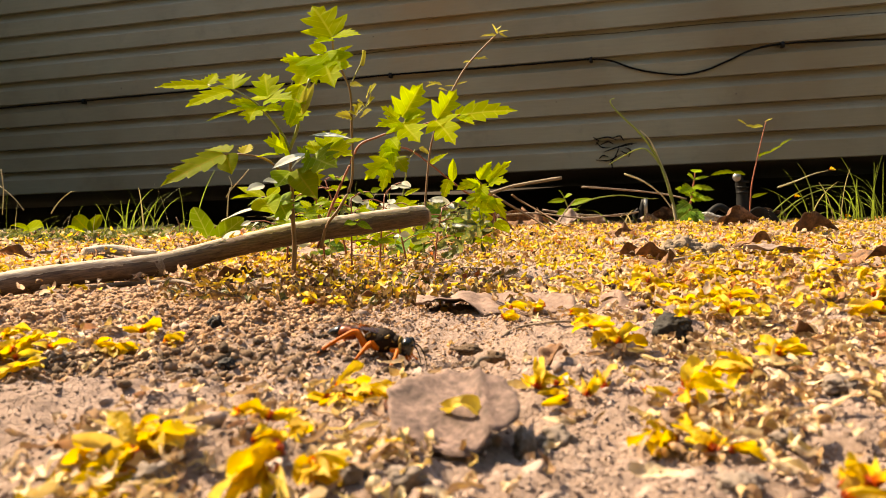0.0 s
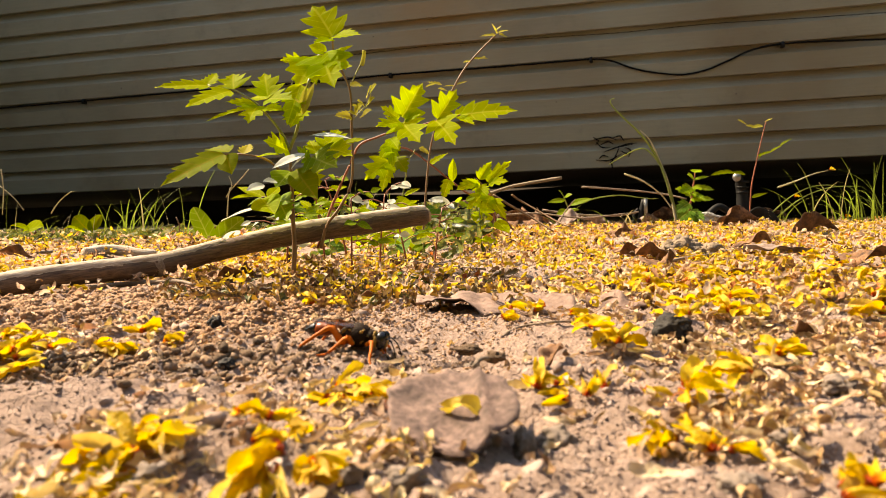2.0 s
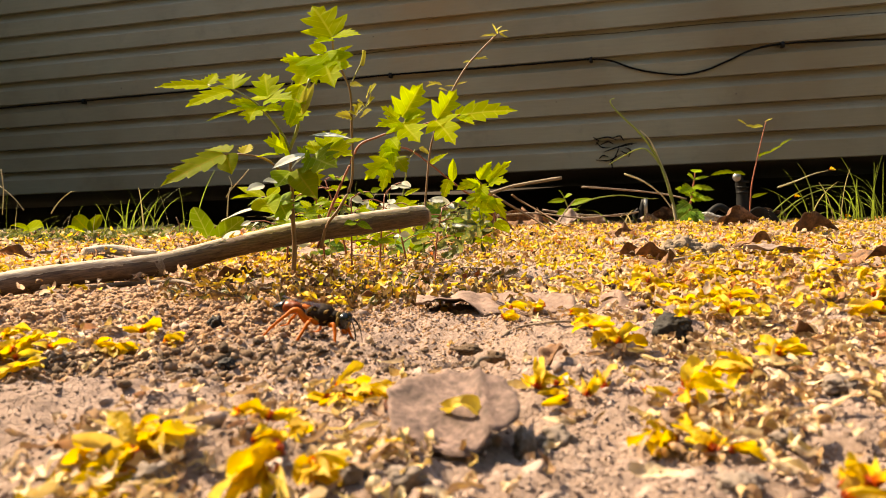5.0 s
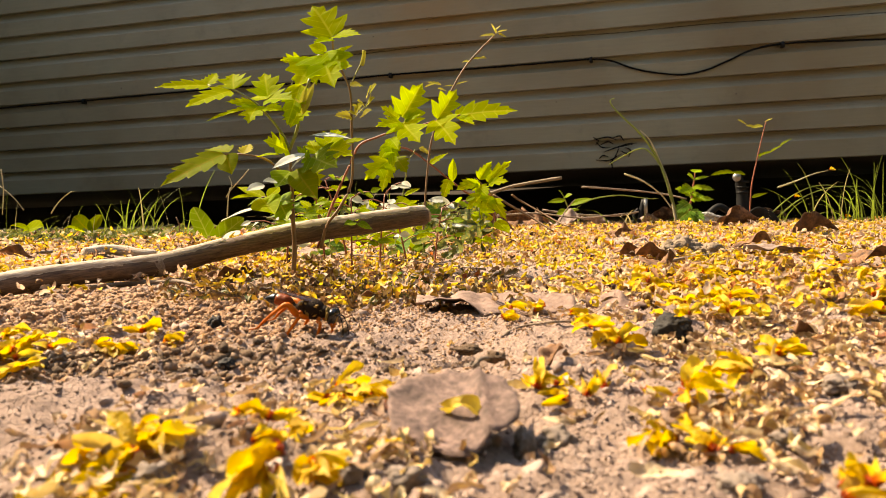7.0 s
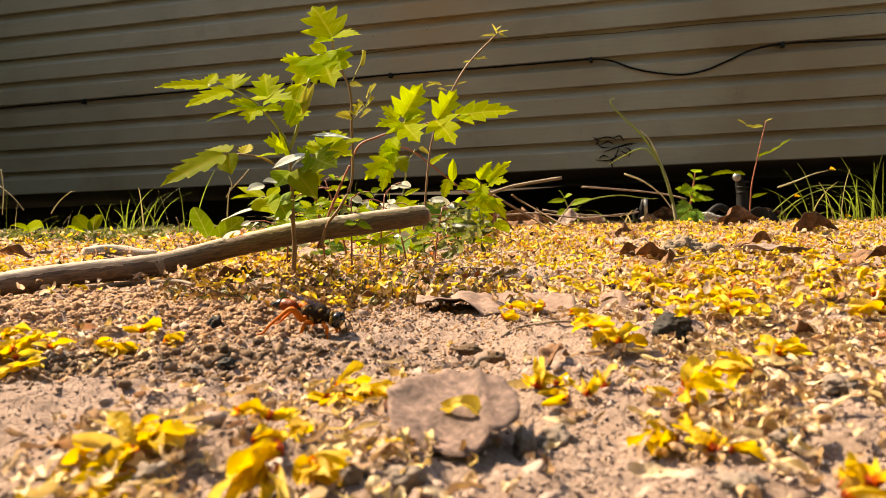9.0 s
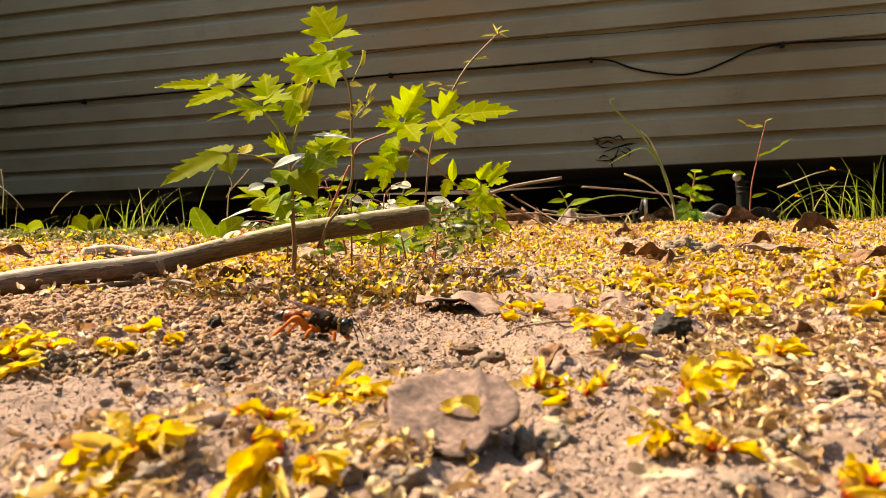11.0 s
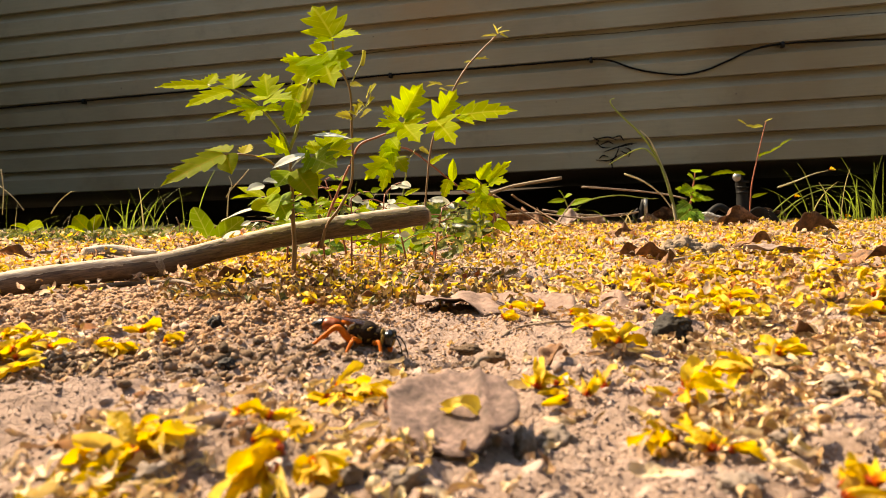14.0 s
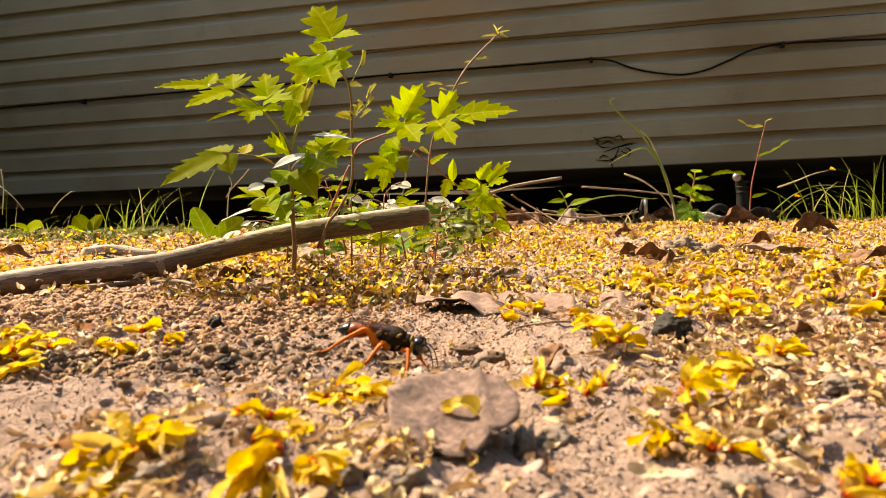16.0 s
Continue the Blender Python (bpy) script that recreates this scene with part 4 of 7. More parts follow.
def build_tall_seedling():
    p = thing("tree_seedling", "slender tall seedling with bright green lobed leaves and a green pod", "seedling")
    stem(p, [(-0.0886, 0.5144, 0.0201), (-0.0839, 0.5153, 0.0364), (-0.0745, 0.5160, 0.0484), (-0.0657, 0.5168, 0.0645), (-0.0635, 0.5177, 0.0808), (-0.0634, 0.5192, 0.1075), (-0.0634, 0.5206, 0.1321), (-0.0686, 0.5214, 0.1478), (-0.0743, 0.5222, 0.1620), (-0.0752, 0.5228, 0.1722)], 0.0014, 0.0008, M_STEM)
    stem(p, [(-0.0739, 0.5223, 0.1632), (-0.0809, 0.5222, 0.1618), (-0.0901, 0.5220, 0.1580), (-0.0980, 0.5218, 0.1550), (-0.1041, 0.5212, 0.1437), (-0.1077, 0.5206, 0.1336)], 0.0009, 0.0005, M_STEM_GREEN, name='petiole')
    leaflet(p, (-0.0752, 0.5228, 0.1731), (-0.0891, 0.5344, 0.2023), 0.92, 0.8)
    leaflet(p, (-0.0748, 0.5228, 0.1730), (-0.0532, 0.5027, 0.1722), 0.52, 0.55, TOOTHED)
    leaflet(p, (-0.0756, 0.5227, 0.1714), (-0.0853, 0.5024, 0.1662), 0.5, 0.6, TOOTHED)
    leaflet(p, (-0.0796, 0.5222, 0.1621), (-0.0930, 0.5225, 0.1679), 0.75, 0.7, SMOOTH)
    leaflet(p, (-0.0979, 0.5218, 0.1554), (-0.1108, 0.5119, 0.1566), 0.85, 0.75)
    leaflet(p, (-0.0755, 0.5222, 0.1624), (-0.0631, 0.5014, 0.1477), 0.8, 0.8)
    leaflet(p, (-0.0822, 0.5222, 0.1610), (-0.0750, 0.4906, 0.1341), 0.85, 0.9)
    leaflet(p, (-0.0872, 0.5220, 0.1575), (-0.0974, 0.4907, 0.1348), 0.75, 0.85)
    leaflet(p, (-0.0935, 0.5218, 0.1548), (-0.0871, 0.5008, 0.1371), 0.7, 0.85)
    stem(p, [(-0.0633, 0.5208, 0.1362), (-0.0588, 0.5213, 0.1463), (-0.0536, 0.5218, 0.1551)], 0.0006, 0.0006, M_STEM_GREEN, name='petiole')
    stem(p, [(-0.0545, 0.5217, 0.1518), (-0.0531, 0.5219, 0.1567), (-0.0525, 0.5222, 0.1624)], 0.002, 0.0016, M_BUD, name='pod')
    leaflet(p, (-0.0606, 0.5198, 0.1176), (-0.0544, 0.5101, 0.1241), 0.75, 0.7, TOOTHED, material=M_BUD, name='young_leaf')
    leaflet(p, (-0.0558, 0.5197, 0.1154), (-0.0485, 0.5098, 0.1178), 0.75, 0.7, TOOTHED, material=M_BUD, name='young_leaf')
    leaflet(p, (-0.0514, 0.5201, 0.1234), (-0.0454, 0.5103, 0.1278), 0.75, 0.7, TOOTHED, material=M_BUD, name='young_leaf')
    leaflet(p, (-0.0491, 0.5205, 0.1316), (-0.0443, 0.5108, 0.1366), 0.75, 0.7, TOOTHED, material=M_BUD, name='young_leaf')
    leaflet(p, (-0.0556, 0.5199, 0.1195), (-0.0605, 0.5100, 0.1219), 0.75, 0.7, TOOTHED, material=M_BUD, name='young_leaf')
    leaflet(p, (-0.0591, 0.5197, 0.1155), (-0.0634, 0.5098, 0.1179), 0.75, 0.7, TOOTHED, material=M_BUD, name='young_leaf')
    leaflet(p, (-0.0535, 0.5200, 0.1215), (-0.0567, 0.5102, 0.1258), 0.75, 0.7, TOOTHED, material=M_BUD, name='young_leaf')
    leaflet(p, (-0.0512, 0.5204, 0.1296), (-0.0479, 0.5107, 0.1351), 0.75, 0.7, TOOTHED, material=M_BUD, name='young_leaf')
    leaflet(p, (-0.0632, 0.5196, 0.1152), (-0.0732, 0.5096, 0.1155), 0.75, 0.7, TOOTHED, material=M_BUD, name='young_leaf')
    leaflet(p, (-0.0558, 0.5209, 0.1380), (-0.0620, 0.5108, 0.1364), 0.75, 0.7, TOOTHED, material=M_BUD, name='young_leaf')
    stem(p, [(-0.0633, 0.5194, 0.1115), (-0.0556, 0.5199, 0.1195), (-0.0505, 0.5202, 0.1255), (-0.0478, 0.5207, 0.1336)], 0.0005, 0.0004, M_STEM_GREEN, name='petiole')


build_tall_seedling()


def build_red_seedling():
    p = thing("tree_seedling", "arching red-stemmed seedling with green lobed leaves", "seedling")
    stem(p, [(-0.0937, 0.5294, 0.0195), (-0.0853, 0.5307, 0.0424), (-0.0762, 0.5318, 0.0632), (-0.0680, 0.5327, 0.0798), (-0.0599, 0.5336, 0.0952), (-0.0461, 0.5339, 0.1010), (-0.0325, 0.5341, 0.1052), (-0.0133, 0.5343, 0.1088), (0.0016, 0.5345, 0.1125), (0.0169, 0.5347, 0.1153)], 0.0013, 0.0008, M_STEM_RED)
    leaflet(p, (-0.0270, 0.5347, 0.1151), (-0.0118, 0.5361, 0.1416), 0.85, 0.85)
    leaflet(p, (-0.0296, 0.5346, 0.1144), (-0.0436, 0.5352, 0.1242), 0.65, 0.7)
    leaflet(p, (-0.0289, 0.5345, 0.1118), (-0.0429, 0.5142, 0.1074), 0.6, 0.7)
    leaflet(p, (-0.0254, 0.5346, 0.1134), (-0.0128, 0.5247, 0.1167), 0.6, 0.7)
    leaflet(p, (-0.0272, 0.5344, 0.1109), (-0.0157, 0.5035, 0.0957), 0.75, 0.85)
    leaflet(p, (-0.0009, 0.5345, 0.1130), (0.0159, 0.5357, 0.1348), 0.75, 0.85)
    leaflet(p, (0.0152, 0.5346, 0.1150), (0.0559, 0.5148, 0.1186), 0.46, 0.7, TOOTHED)
    leaflet(p, (-0.0026, 0.5345, 0.1122), (0.0130, 0.5035, 0.0947), 0.62, 0.85)
    leaflet(p, (0.0127, 0.5346, 0.1142), (0.0301, 0.5453, 0.1274), 0.4, 0.6, TOOTHED)
    leaflet(p, (0.0152, 0.5346, 0.1141), (0.0242, 0.5142, 0.1071), 0.4, 0.5, TOOTHED)
    stem(p, [(-0.0316, 0.5341, 0.1052), (-0.0353, 0.5336, 0.0956), (-0.0382, 0.5330, 0.0851), (-0.0377, 0.5325, 0.0767)], 0.0007, 0.0004, M_STEM_GREEN, name='petiole')
    leaflet(p, (-0.0383, 0.5329, 0.0830), (-0.0539, 0.5122, 0.0704), 0.72, 0.8)
    leaflet(p, (-0.0369, 0.5337, 0.0978), (-0.0333, 0.5127, 0.0794), 0.55, 0.85, TOOTHED)
    leaflet(p, (-0.0363, 0.5334, 0.0927), (-0.0432, 0.5130, 0.0859), 0.55, 0.7, TOOTHED)
    leaflet(p, (-0.0375, 0.5328, 0.0809), (-0.0440, 0.5117, 0.0619), 0.45, 0.85, TOOTHED)
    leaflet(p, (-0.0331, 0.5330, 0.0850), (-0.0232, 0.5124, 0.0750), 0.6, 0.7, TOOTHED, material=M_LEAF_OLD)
    leaflet(p, (-0.0369, 0.5338, 0.0999), (-0.0284, 0.5133, 0.0907), 0.5, 0.7, TOOTHED)


build_red_seedling()


def build_back_shoot():
    p = thing("tree_shoot", "thin pink-stemmed shoot with tiny yellowish young leaves", "shoot")
    stem(p, [(-0.0187, 0.6594, 0.0152), (-0.0140, 0.6619, 0.0623), (-0.0084, 0.6642, 0.1031), (-0.0002, 0.6655, 0.1275), (0.0123, 0.6670, 0.1534), (0.0268, 0.6682, 0.1765), (0.0421, 0.6691, 0.1928), (0.0562, 0.6699, 0.2060)], 0.0012, 0.0009, M_STEM)
    leaflet(p, (0.0562, 0.6699, 0.2060), (0.0412, 0.6648, 0.2053), 0.35, 0.5, TOOTHED, material=M_BUD, name='young_leaf')
    leaflet(p, (0.0573, 0.6699, 0.2070), (0.0530, 0.6654, 0.2153), 0.4, 0.5, TOOTHED, material=M_BUD, name='young_leaf')
    leaflet(p, (0.0584, 0.6700, 0.2081), (0.0674, 0.6650, 0.2096), 0.4, 0.5, TOOTHED, material=M_BUD, name='young_leaf')
    leaflet(p, (0.0594, 0.6699, 0.2070), (0.0661, 0.6646, 0.2024), 0.4, 0.5, TOOTHED, material=M_BUD, name='young_leaf')
    leaflet(p, (0.0553, 0.6700, 0.2092), (0.0613, 0.6653, 0.2140), 0.4, 0.5, TOOTHED, material=M_BUD, name='young_leaf')
    leaflet(p, (0.0344, 0.6687, 0.1847), (0.0478, 0.6636, 0.1842), 0.3, 0.5, TOOTHED, material=M_BUD, name='young_leaf')
    leaflet(p, (0.0312, 0.6686, 0.1827), (0.0247, 0.6635, 0.1808), 0.5, 0.5, TOOTHED, material=M_BUD, name='young_leaf')
    leaflet(p, (0.0386, 0.6686, 0.1835), (0.0457, 0.6638, 0.1864), 0.4, 0.5, TOOTHED, material=M_BUD, name='young_leaf')
    leaflet(p, (0.0178, 0.6674, 0.1611), (0.0283, 0.6625, 0.1640), 0.3, 0.5, TOOTHED, material=M_BUD, name='young_leaf')
    leaflet(p, (0.0157, 0.6673, 0.1601), (0.0062, 0.6623, 0.1596), 0.3, 0.5, TOOTHED, material=M_BUD, name='young_leaf')
    leaflet(p, (0.0042, 0.6674, 0.1615), (-0.0093, 0.6625, 0.1643), 0.4, 0.5, TOOTHED, material=M_BUD, name='young_leaf')
    leaflet(p, (0.0009, 0.6672, 0.1585), (0.0092, 0.6621, 0.1553), 0.35, 0.5, TOOTHED, material=M_BUD, name='young_leaf')
    leaflet(p, (-0.0021, 0.6675, 0.1628), (-0.0116, 0.6623, 0.1602), 0.4, 0.5, TOOTHED, material=M_BUD, name='young_leaf')
    return p


back_shoot = build_back_shoot()


def build_low_shrub():
    p = thing("leafy_sapling", "low branching sapling with pinkish stem and green leaves", "sapling")
    stem(p, [(-0.0504, 0.7247, 0.1098), (-0.0330, 0.7447, 0.1098), (-0.0128, 0.7740, 0.0970), (0.0097, 0.8031, 0.0791), (0.0314, 0.8022, 0.0624), (0.0556, 0.8020, 0.0597), (0.0576, 0.8011, 0.0431), (0.0620, 0.8000, 0.0238)], 0.0012, 0.0014, M_STEM_RED)
    stem(p, [(0.0749, 0.8002, 0.0259), (0.0569, 0.8020, 0.0603), (0.0397, 0.8031, 0.0793)], 0.0012, 0.0007, M_STEM, name='petiole')
    stem(p, [(-0.0554, 0.7390, 0.0068), (-0.0406, 0.7419, 0.0594), (-0.0335, 0.7438, 0.0945), (-0.0254, 0.7446, 0.1089)], 0.0012, 0.0006, M_STEM_GREEN, name='petiole')
    leaflet(p, (0.0128, 0.8029, 0.0764), (0.0150, 0.8044, 0.1038), 0.38, 0.7, SMOOTH)
    leaflet(p, (0.0103, 0.8031, 0.0791), (0.0007, 0.7819, 0.0587), 0.5, 0.8, TOOTHED)
    leaflet(p, (0.0395, 0.8029, 0.0755), (0.0184, 0.7824, 0.0680), 0.6, 0.7, TOOTHED)
    leaflet(p, (0.0435, 0.8030, 0.0779), (0.0569, 0.8042, 0.0991), 0.6, 0.8, TOOTHED)
    leaflet(p, (0.0523, 0.8029, 0.0751), (0.0793, 0.8042, 0.0997), 0.5, 0.75)
    leaflet(p, (0.0548, 0.8028, 0.0737), (0.0734, 0.7829, 0.0761), 0.5, 0.7)
    leaflet(p, (0.0445, 0.8027, 0.0715), (0.0303, 0.7930, 0.0780), 0.6, 0.7, TOOTHED)
    leaflet(p, (0.0419, 0.8026, 0.0704), (0.0505, 0.7820, 0.0601), 0.8, 0.85, TOOTHED)
    leaflet(p, (0.0454, 0.8021, 0.0607), (0.0297, 0.7712, 0.0452), 0.5, 0.85)
    leaflet(p, (0.0556, 0.8020, 0.0597), (0.0417, 0.7707, 0.0375), 0.45, 0.85)
    leaflet(p, (0.0580, 0.8018, 0.0558), (0.0662, 0.7706, 0.0342), 0.45, 0.85, TOOTHED)
    leaflet(p, (0.0559, 0.7807, 0.0357), (0.0141, 0.7503, 0.0302), 0.4, 0.6, SMOOTH)
    leaflet(p, (0.0594, 0.7804, 0.0306), (0.0709, 0.7598, 0.0196), 0.6, 0.6, SMOOTH)
    leaflet(p, (-0.0121, 0.8040, 0.0964), (0.0076, 0.8048, 0.1110), 0.4, 0.5, TOOTHED)
    leaflet(p, (-0.0229, 0.8051, 0.1159), (-0.0091, 0.8047, 0.1090), 0.5, 0.6, TOOTHED, material=M_BUD)
    leaflet(p, (-0.0371, 0.7419, 0.0592), (-0.0468, 0.7212, 0.0466), 0.6, 0.8, TOOTHED)
    leaflet(p, (-0.0382, 0.7421, 0.0622), (-0.0223, 0.7324, 0.0679), 0.4, 0.6, TOOTHED)
    leaflet(p, (-0.0410, 0.7413, 0.0476), (-0.0313, 0.7203, 0.0312), 0.35, 0.8, SMOOTH)
    leaflet(p, (-0.0457, 0.7404, 0.0313), (-0.0238, 0.6790, 0.0090), 0.22, 0.8, SMOOTH, material=M_LEAF)
    leaflet(p, (-0.0465, 0.6995, 0.0171), (-0.0326, 0.6591, 0.0104), 0.5, 0.6, SMOOTH, material=M_LEAF_DARK)


build_low_shrub()


def build_right_weeds():
    p = thing("weed", "small green weed with toothed leaves beside the crawl space", "weed")
    stem(p, [(0.6027, 1.7492, -0.0172), (0.6144, 1.7524, 0.0409), (0.6244, 1.7551, 0.0893), (0.6282, 1.7567, 0.1184)], 0.003, 0.002, M_STEM_RED)
    leaflet(p, (0.6281, 1.7565, 0.1157), (0.6250, 1.7170, 0.1246), 0.68, 0.7, TOOTHED, material=M_LEAF_MID)
    leaflet(p, (0.6214, 1.7547, 0.0824), (0.6560, 1.7141, 0.0718), 0.425, 0.7, TOOTHED, material=M_LEAF_MID)
    leaflet(p, (0.6151, 1.7536, 0.0618), (0.5691, 1.7147, 0.0829), 0.51, 0.7, TOOTHED, material=M_LEAF_MID)
    leaflet(p, (0.6181, 1.7538, 0.0658), (0.6389, 1.7129, 0.0506), 0.425, 0.7, TOOTHED, material=M_LEAF_MID)
    leaflet(p, (0.6148, 1.7530, 0.0520), (0.6552, 1.7129, 0.0500), 0.425, 0.7, TOOTHED, material=M_LEAF_MID)
    leaflet(p, (0.6116, 1.7524, 0.0410), (0.5617, 1.7115, 0.0260), 0.595, 0.7, TOOTHED, material=M_LEAF_DARK)
    leaflet(p, (0.6138, 1.7515, 0.0242), (0.6345, 1.7102, 0.0017), 0.595, 0.7, TOOTHED, material=M_LEAF_DARK)
    leaflet(p, (0.6081, 1.7513, 0.0202), (0.5633, 1.7098, -0.0054), 0.68, 0.7, TOOTHED, material=M_LEAF_DARK)
    leaflet(p, (0.6104, 1.7505, 0.0062), (0.6230, 1.7093, -0.0143), 0.68, 0.7, TOOTHED, material=M_LEAF_DARK)
    leaflet(p, (0.6199, 1.7546, 0.0797), (0.5795, 1.7139, 0.0689), 0.595, 0.7, TOOTHED, material=M_LEAF_MID)
    leaflet(p, (0.6248, 1.7556, 0.0991), (0.5975, 1.7165, 0.1160), 0.51, 0.7, TOOTHED, material=M_LEAF_MID)
    leaflet(p, (0.6248, 1.7556, 0.0991), (0.6435, 1.7159, 0.1049), 0.34, 0.7, TOOTHED, material=M_LEAF_MID)
    q = thing("weed", "thin red-stemmed weed with yellow-green leaflets", "weed")
    stem(q, [(0.8012, 1.8497, -0.0116), (0.8102, 1.8547, 0.0794), (0.8240, 1.8579, 0.1378), (0.8392, 1.8611, 0.1962), (0.8543, 1.8640, 0.2488)], 0.0022, 0.0014, M_STEM_RED)
    leaflet(q, (0.8513, 1.8638, 0.2459), (0.8599, 1.8442, 0.2533), 0.6, 0.5, TOOTHED, material=M_BUD)
    leaflet(q, (0.8421, 1.8634, 0.2374), (0.8095, 1.8430, 0.2303), 0.45, 0.5, TOOTHED, material=M_BUD)
    leaflet(q, (0.8242, 1.8631, 0.2321), (0.7923, 1.8435, 0.2396), 0.5, 0.5, TOOTHED, material=M_BUD)
    leaflet(q, (0.8038, 1.8634, 0.2387), (0.7724, 1.8443, 0.2549), 0.5, 0.5, TOOTHED, material=M_BUD)
    leaflet(q, (0.8276, 1.8590, 0.1583), (0.8600, 1.8397, 0.1703), 0.35, 0.5, TOOTHED, material=M_LEAF_OLD)
    leaflet(q, (0.8634, 1.8596, 0.1689), (0.8838, 1.8404, 0.1840), 0.35, 0.5, TOOTHED, material=M_LEAF_OLD)
    leaflet(q, (0.8875, 1.8604, 0.1828), (0.9077, 1.8413, 0.2007), 0.3, 0.5, TOOTHED, material=M_LEAF_OLD)
    leaflet(q, (0.8303, 1.8585, 0.1494), (0.8365, 1.8394, 0.1652), 0.4, 0.5, TOOTHED, material=M_LEAF_OLD)
    leaflet(q, (0.7936, 1.8565, 0.1124), (0.7502, 1.8368, 0.1186), 0.4, 0.5, TOOTHED, material=M_LEAF_OLD)
    leaflet(q, (0.7614, 1.8569, 0.1193), (0.6977, 1.8368, 0.1175), 0.3, 0.5, TOOTHED, material=M_LEAF_OLD)
    leaflet(q, (0.8092, 1.8531, 0.0499), (0.8417, 1.8338, 0.0631), 0.35, 0.5, TOOTHED, material=M_LEAF_OLD)
    w = thing("weed", "small thin-stemmed green weed in the litter", "weed")
    stem(w, [(0.2716, 1.4998, -0.0000), (0.2681, 1.5018, 0.0359), (0.2616, 1.5030, 0.0576), (0.2549, 1.5038, 0.0722)], 0.0022, 0.0012, M_STEM_GREEN)
    leaflet(w, (0.2616, 1.5030, 0.0576), (0.2250, 1.4827, 0.0539), 0.35, 0.6, SMOOTH, material=M_LEAF_MID)
    leaflet(w, (0.2594, 1.5032, 0.0625), (0.2728, 1.4837, 0.0711), 0.5, 0.6, SMOOTH, material=M_LEAF_MID)
    leaflet(w, (0.2708, 1.5023, 0.0454), (0.3127, 1.4833, 0.0651), 0.3, 0.6, SMOOTH, material=M_LEAF_MID)
    leaflet(w, (0.2657, 1.5018, 0.0360), (0.2382, 1.4813, 0.0275), 0.5, 0.6, SMOOTH, material=M_LEAF_MID)
    leaflet(w, (0.2656, 1.5016, 0.0336), (0.2858, 1.4818, 0.0377), 0.45, 0.6, SMOOTH, material=M_LEAF_MID)
    leaflet(w, (0.2572, 1.5035, 0.0674), (0.2471, 1.4841, 0.0791), 0.6, 0.6, SMOOTH, material=M_LEAF_MID)
    s = thing("broadleaf_weed", "two broad upright green leaves of a weed", "weed")
    leaflet(s, (-0.3590, 1.0993, 0.0029), (-0.3815, 1.1028, 0.0650), 0.46, 0.95, ROUND, material=M_LEAF_MID)
    leaflet(s, (-0.3555, 1.0994, 0.0046), (-0.3102, 1.1017, 0.0451), 0.55, 0.8, ROUND, material=M_LEAF_MID)
    leaflet(s, (-0.3494, 1.0993, 0.0026), (-0.3036, 1.0504, 0.0236), 0.4, 0.6, SMOOTH, material=M_LEAF_GLARE)
    leaflet(s, (-0.3482, 1.1214, 0.0390), (-0.2601, 1.0530, 0.0706), 0.22, 0.3, SMOOTH, material=M_LEAF_GLARE)
    u = thing("broadleaf_weed", "low weed with pale green rounded leaves", "weed")
    leaflet(u, (-0.7444, 1.5010, 0.0226), (-0.7790, 1.5031, 0.0596), 0.7, 0.9, ROUND, material=M_LEAF_OLD)
    leaflet(u, (-0.7467, 1.5012, 0.0250), (-0.7216, 1.5031, 0.0600), 0.6, 0.9, ROUND, material=M_LEAF_OLD)
    leaflet(u, (-0.7564, 1.5011, 0.0230), (-0.7630, 1.4518, 0.0386), 0.7, 0.7, SMOOTH, material=M_LEAF)
    leaflet(u, (-0.8637, 1.5015, 0.0314), (-0.8806, 1.4524, 0.0496), 0.5, 0.6, SMOOTH, material=M_LEAF)
    leaflet(u, (-0.8878, 1.5013, 0.0274), (-0.8230, 1.4521, 0.0430), 0.6, 0.6, SMOOTH, material=M_LEAF)


build_right_weeds()


def build_undergrowth():
    """Small weeds that crowd round the seedlings' feet."""
    rng = random.Random(21)
    kinds = ((M_LEAF_MID, SMOOTH, "small green weed under the seedlings"), (M_LEAF_GLARE, SMOOTH, "small weed with pale leaves, sun glare put into their colour"), (M_LEAF, TOOTHED, "small bright green weed with toothed leaves"), (M_LEAF_DARK, SMOOTH, "small dark green weed"))
    for i in range(20):
        y = rng.uniform(0.62, 1.02)
        x = rng.uniform(-0.25, 0.075) * y
        z = float(ground_z(x, y))
        material, outline, label = kinds[(i * 7 + i // 4) % 4]
        w = thing("low_weed", label, "weed", pose(x, y, z), "weeds under the seedlings")
        h = rng.uniform(0.022, 0.058)
        lean = rng.uniform(-0.3, 0.3)
        stem(w, [(0, 0, -0.003), (lean * h * 0.4, 0, h * 0.5), (lean * h, 0.002, h)], 0.0009, 0.0005, M_STEM_GREEN)
        for k in range(rng.randint(6, 9)):
            f = rng.uniform(0.25, 1.0)
            a = k * 2.4 + rng.uniform(-0.5, 0.5)
            size = rng.uniform(0.010, 0.021)
            foot = (lean * h * f, 0.002 * f, h * f)
            tip = (foot[0] + size * math.cos(a), foot[1] + size * 0.7 * math.sin(a), foot[2] + size * rng.uniform(-0.25, 0.55))
            leaflet(w, foot, tip, rng.uniform(0.38, 0.6), rng.uniform(0.4, 0.8), outline, material)


build_undergrowth()


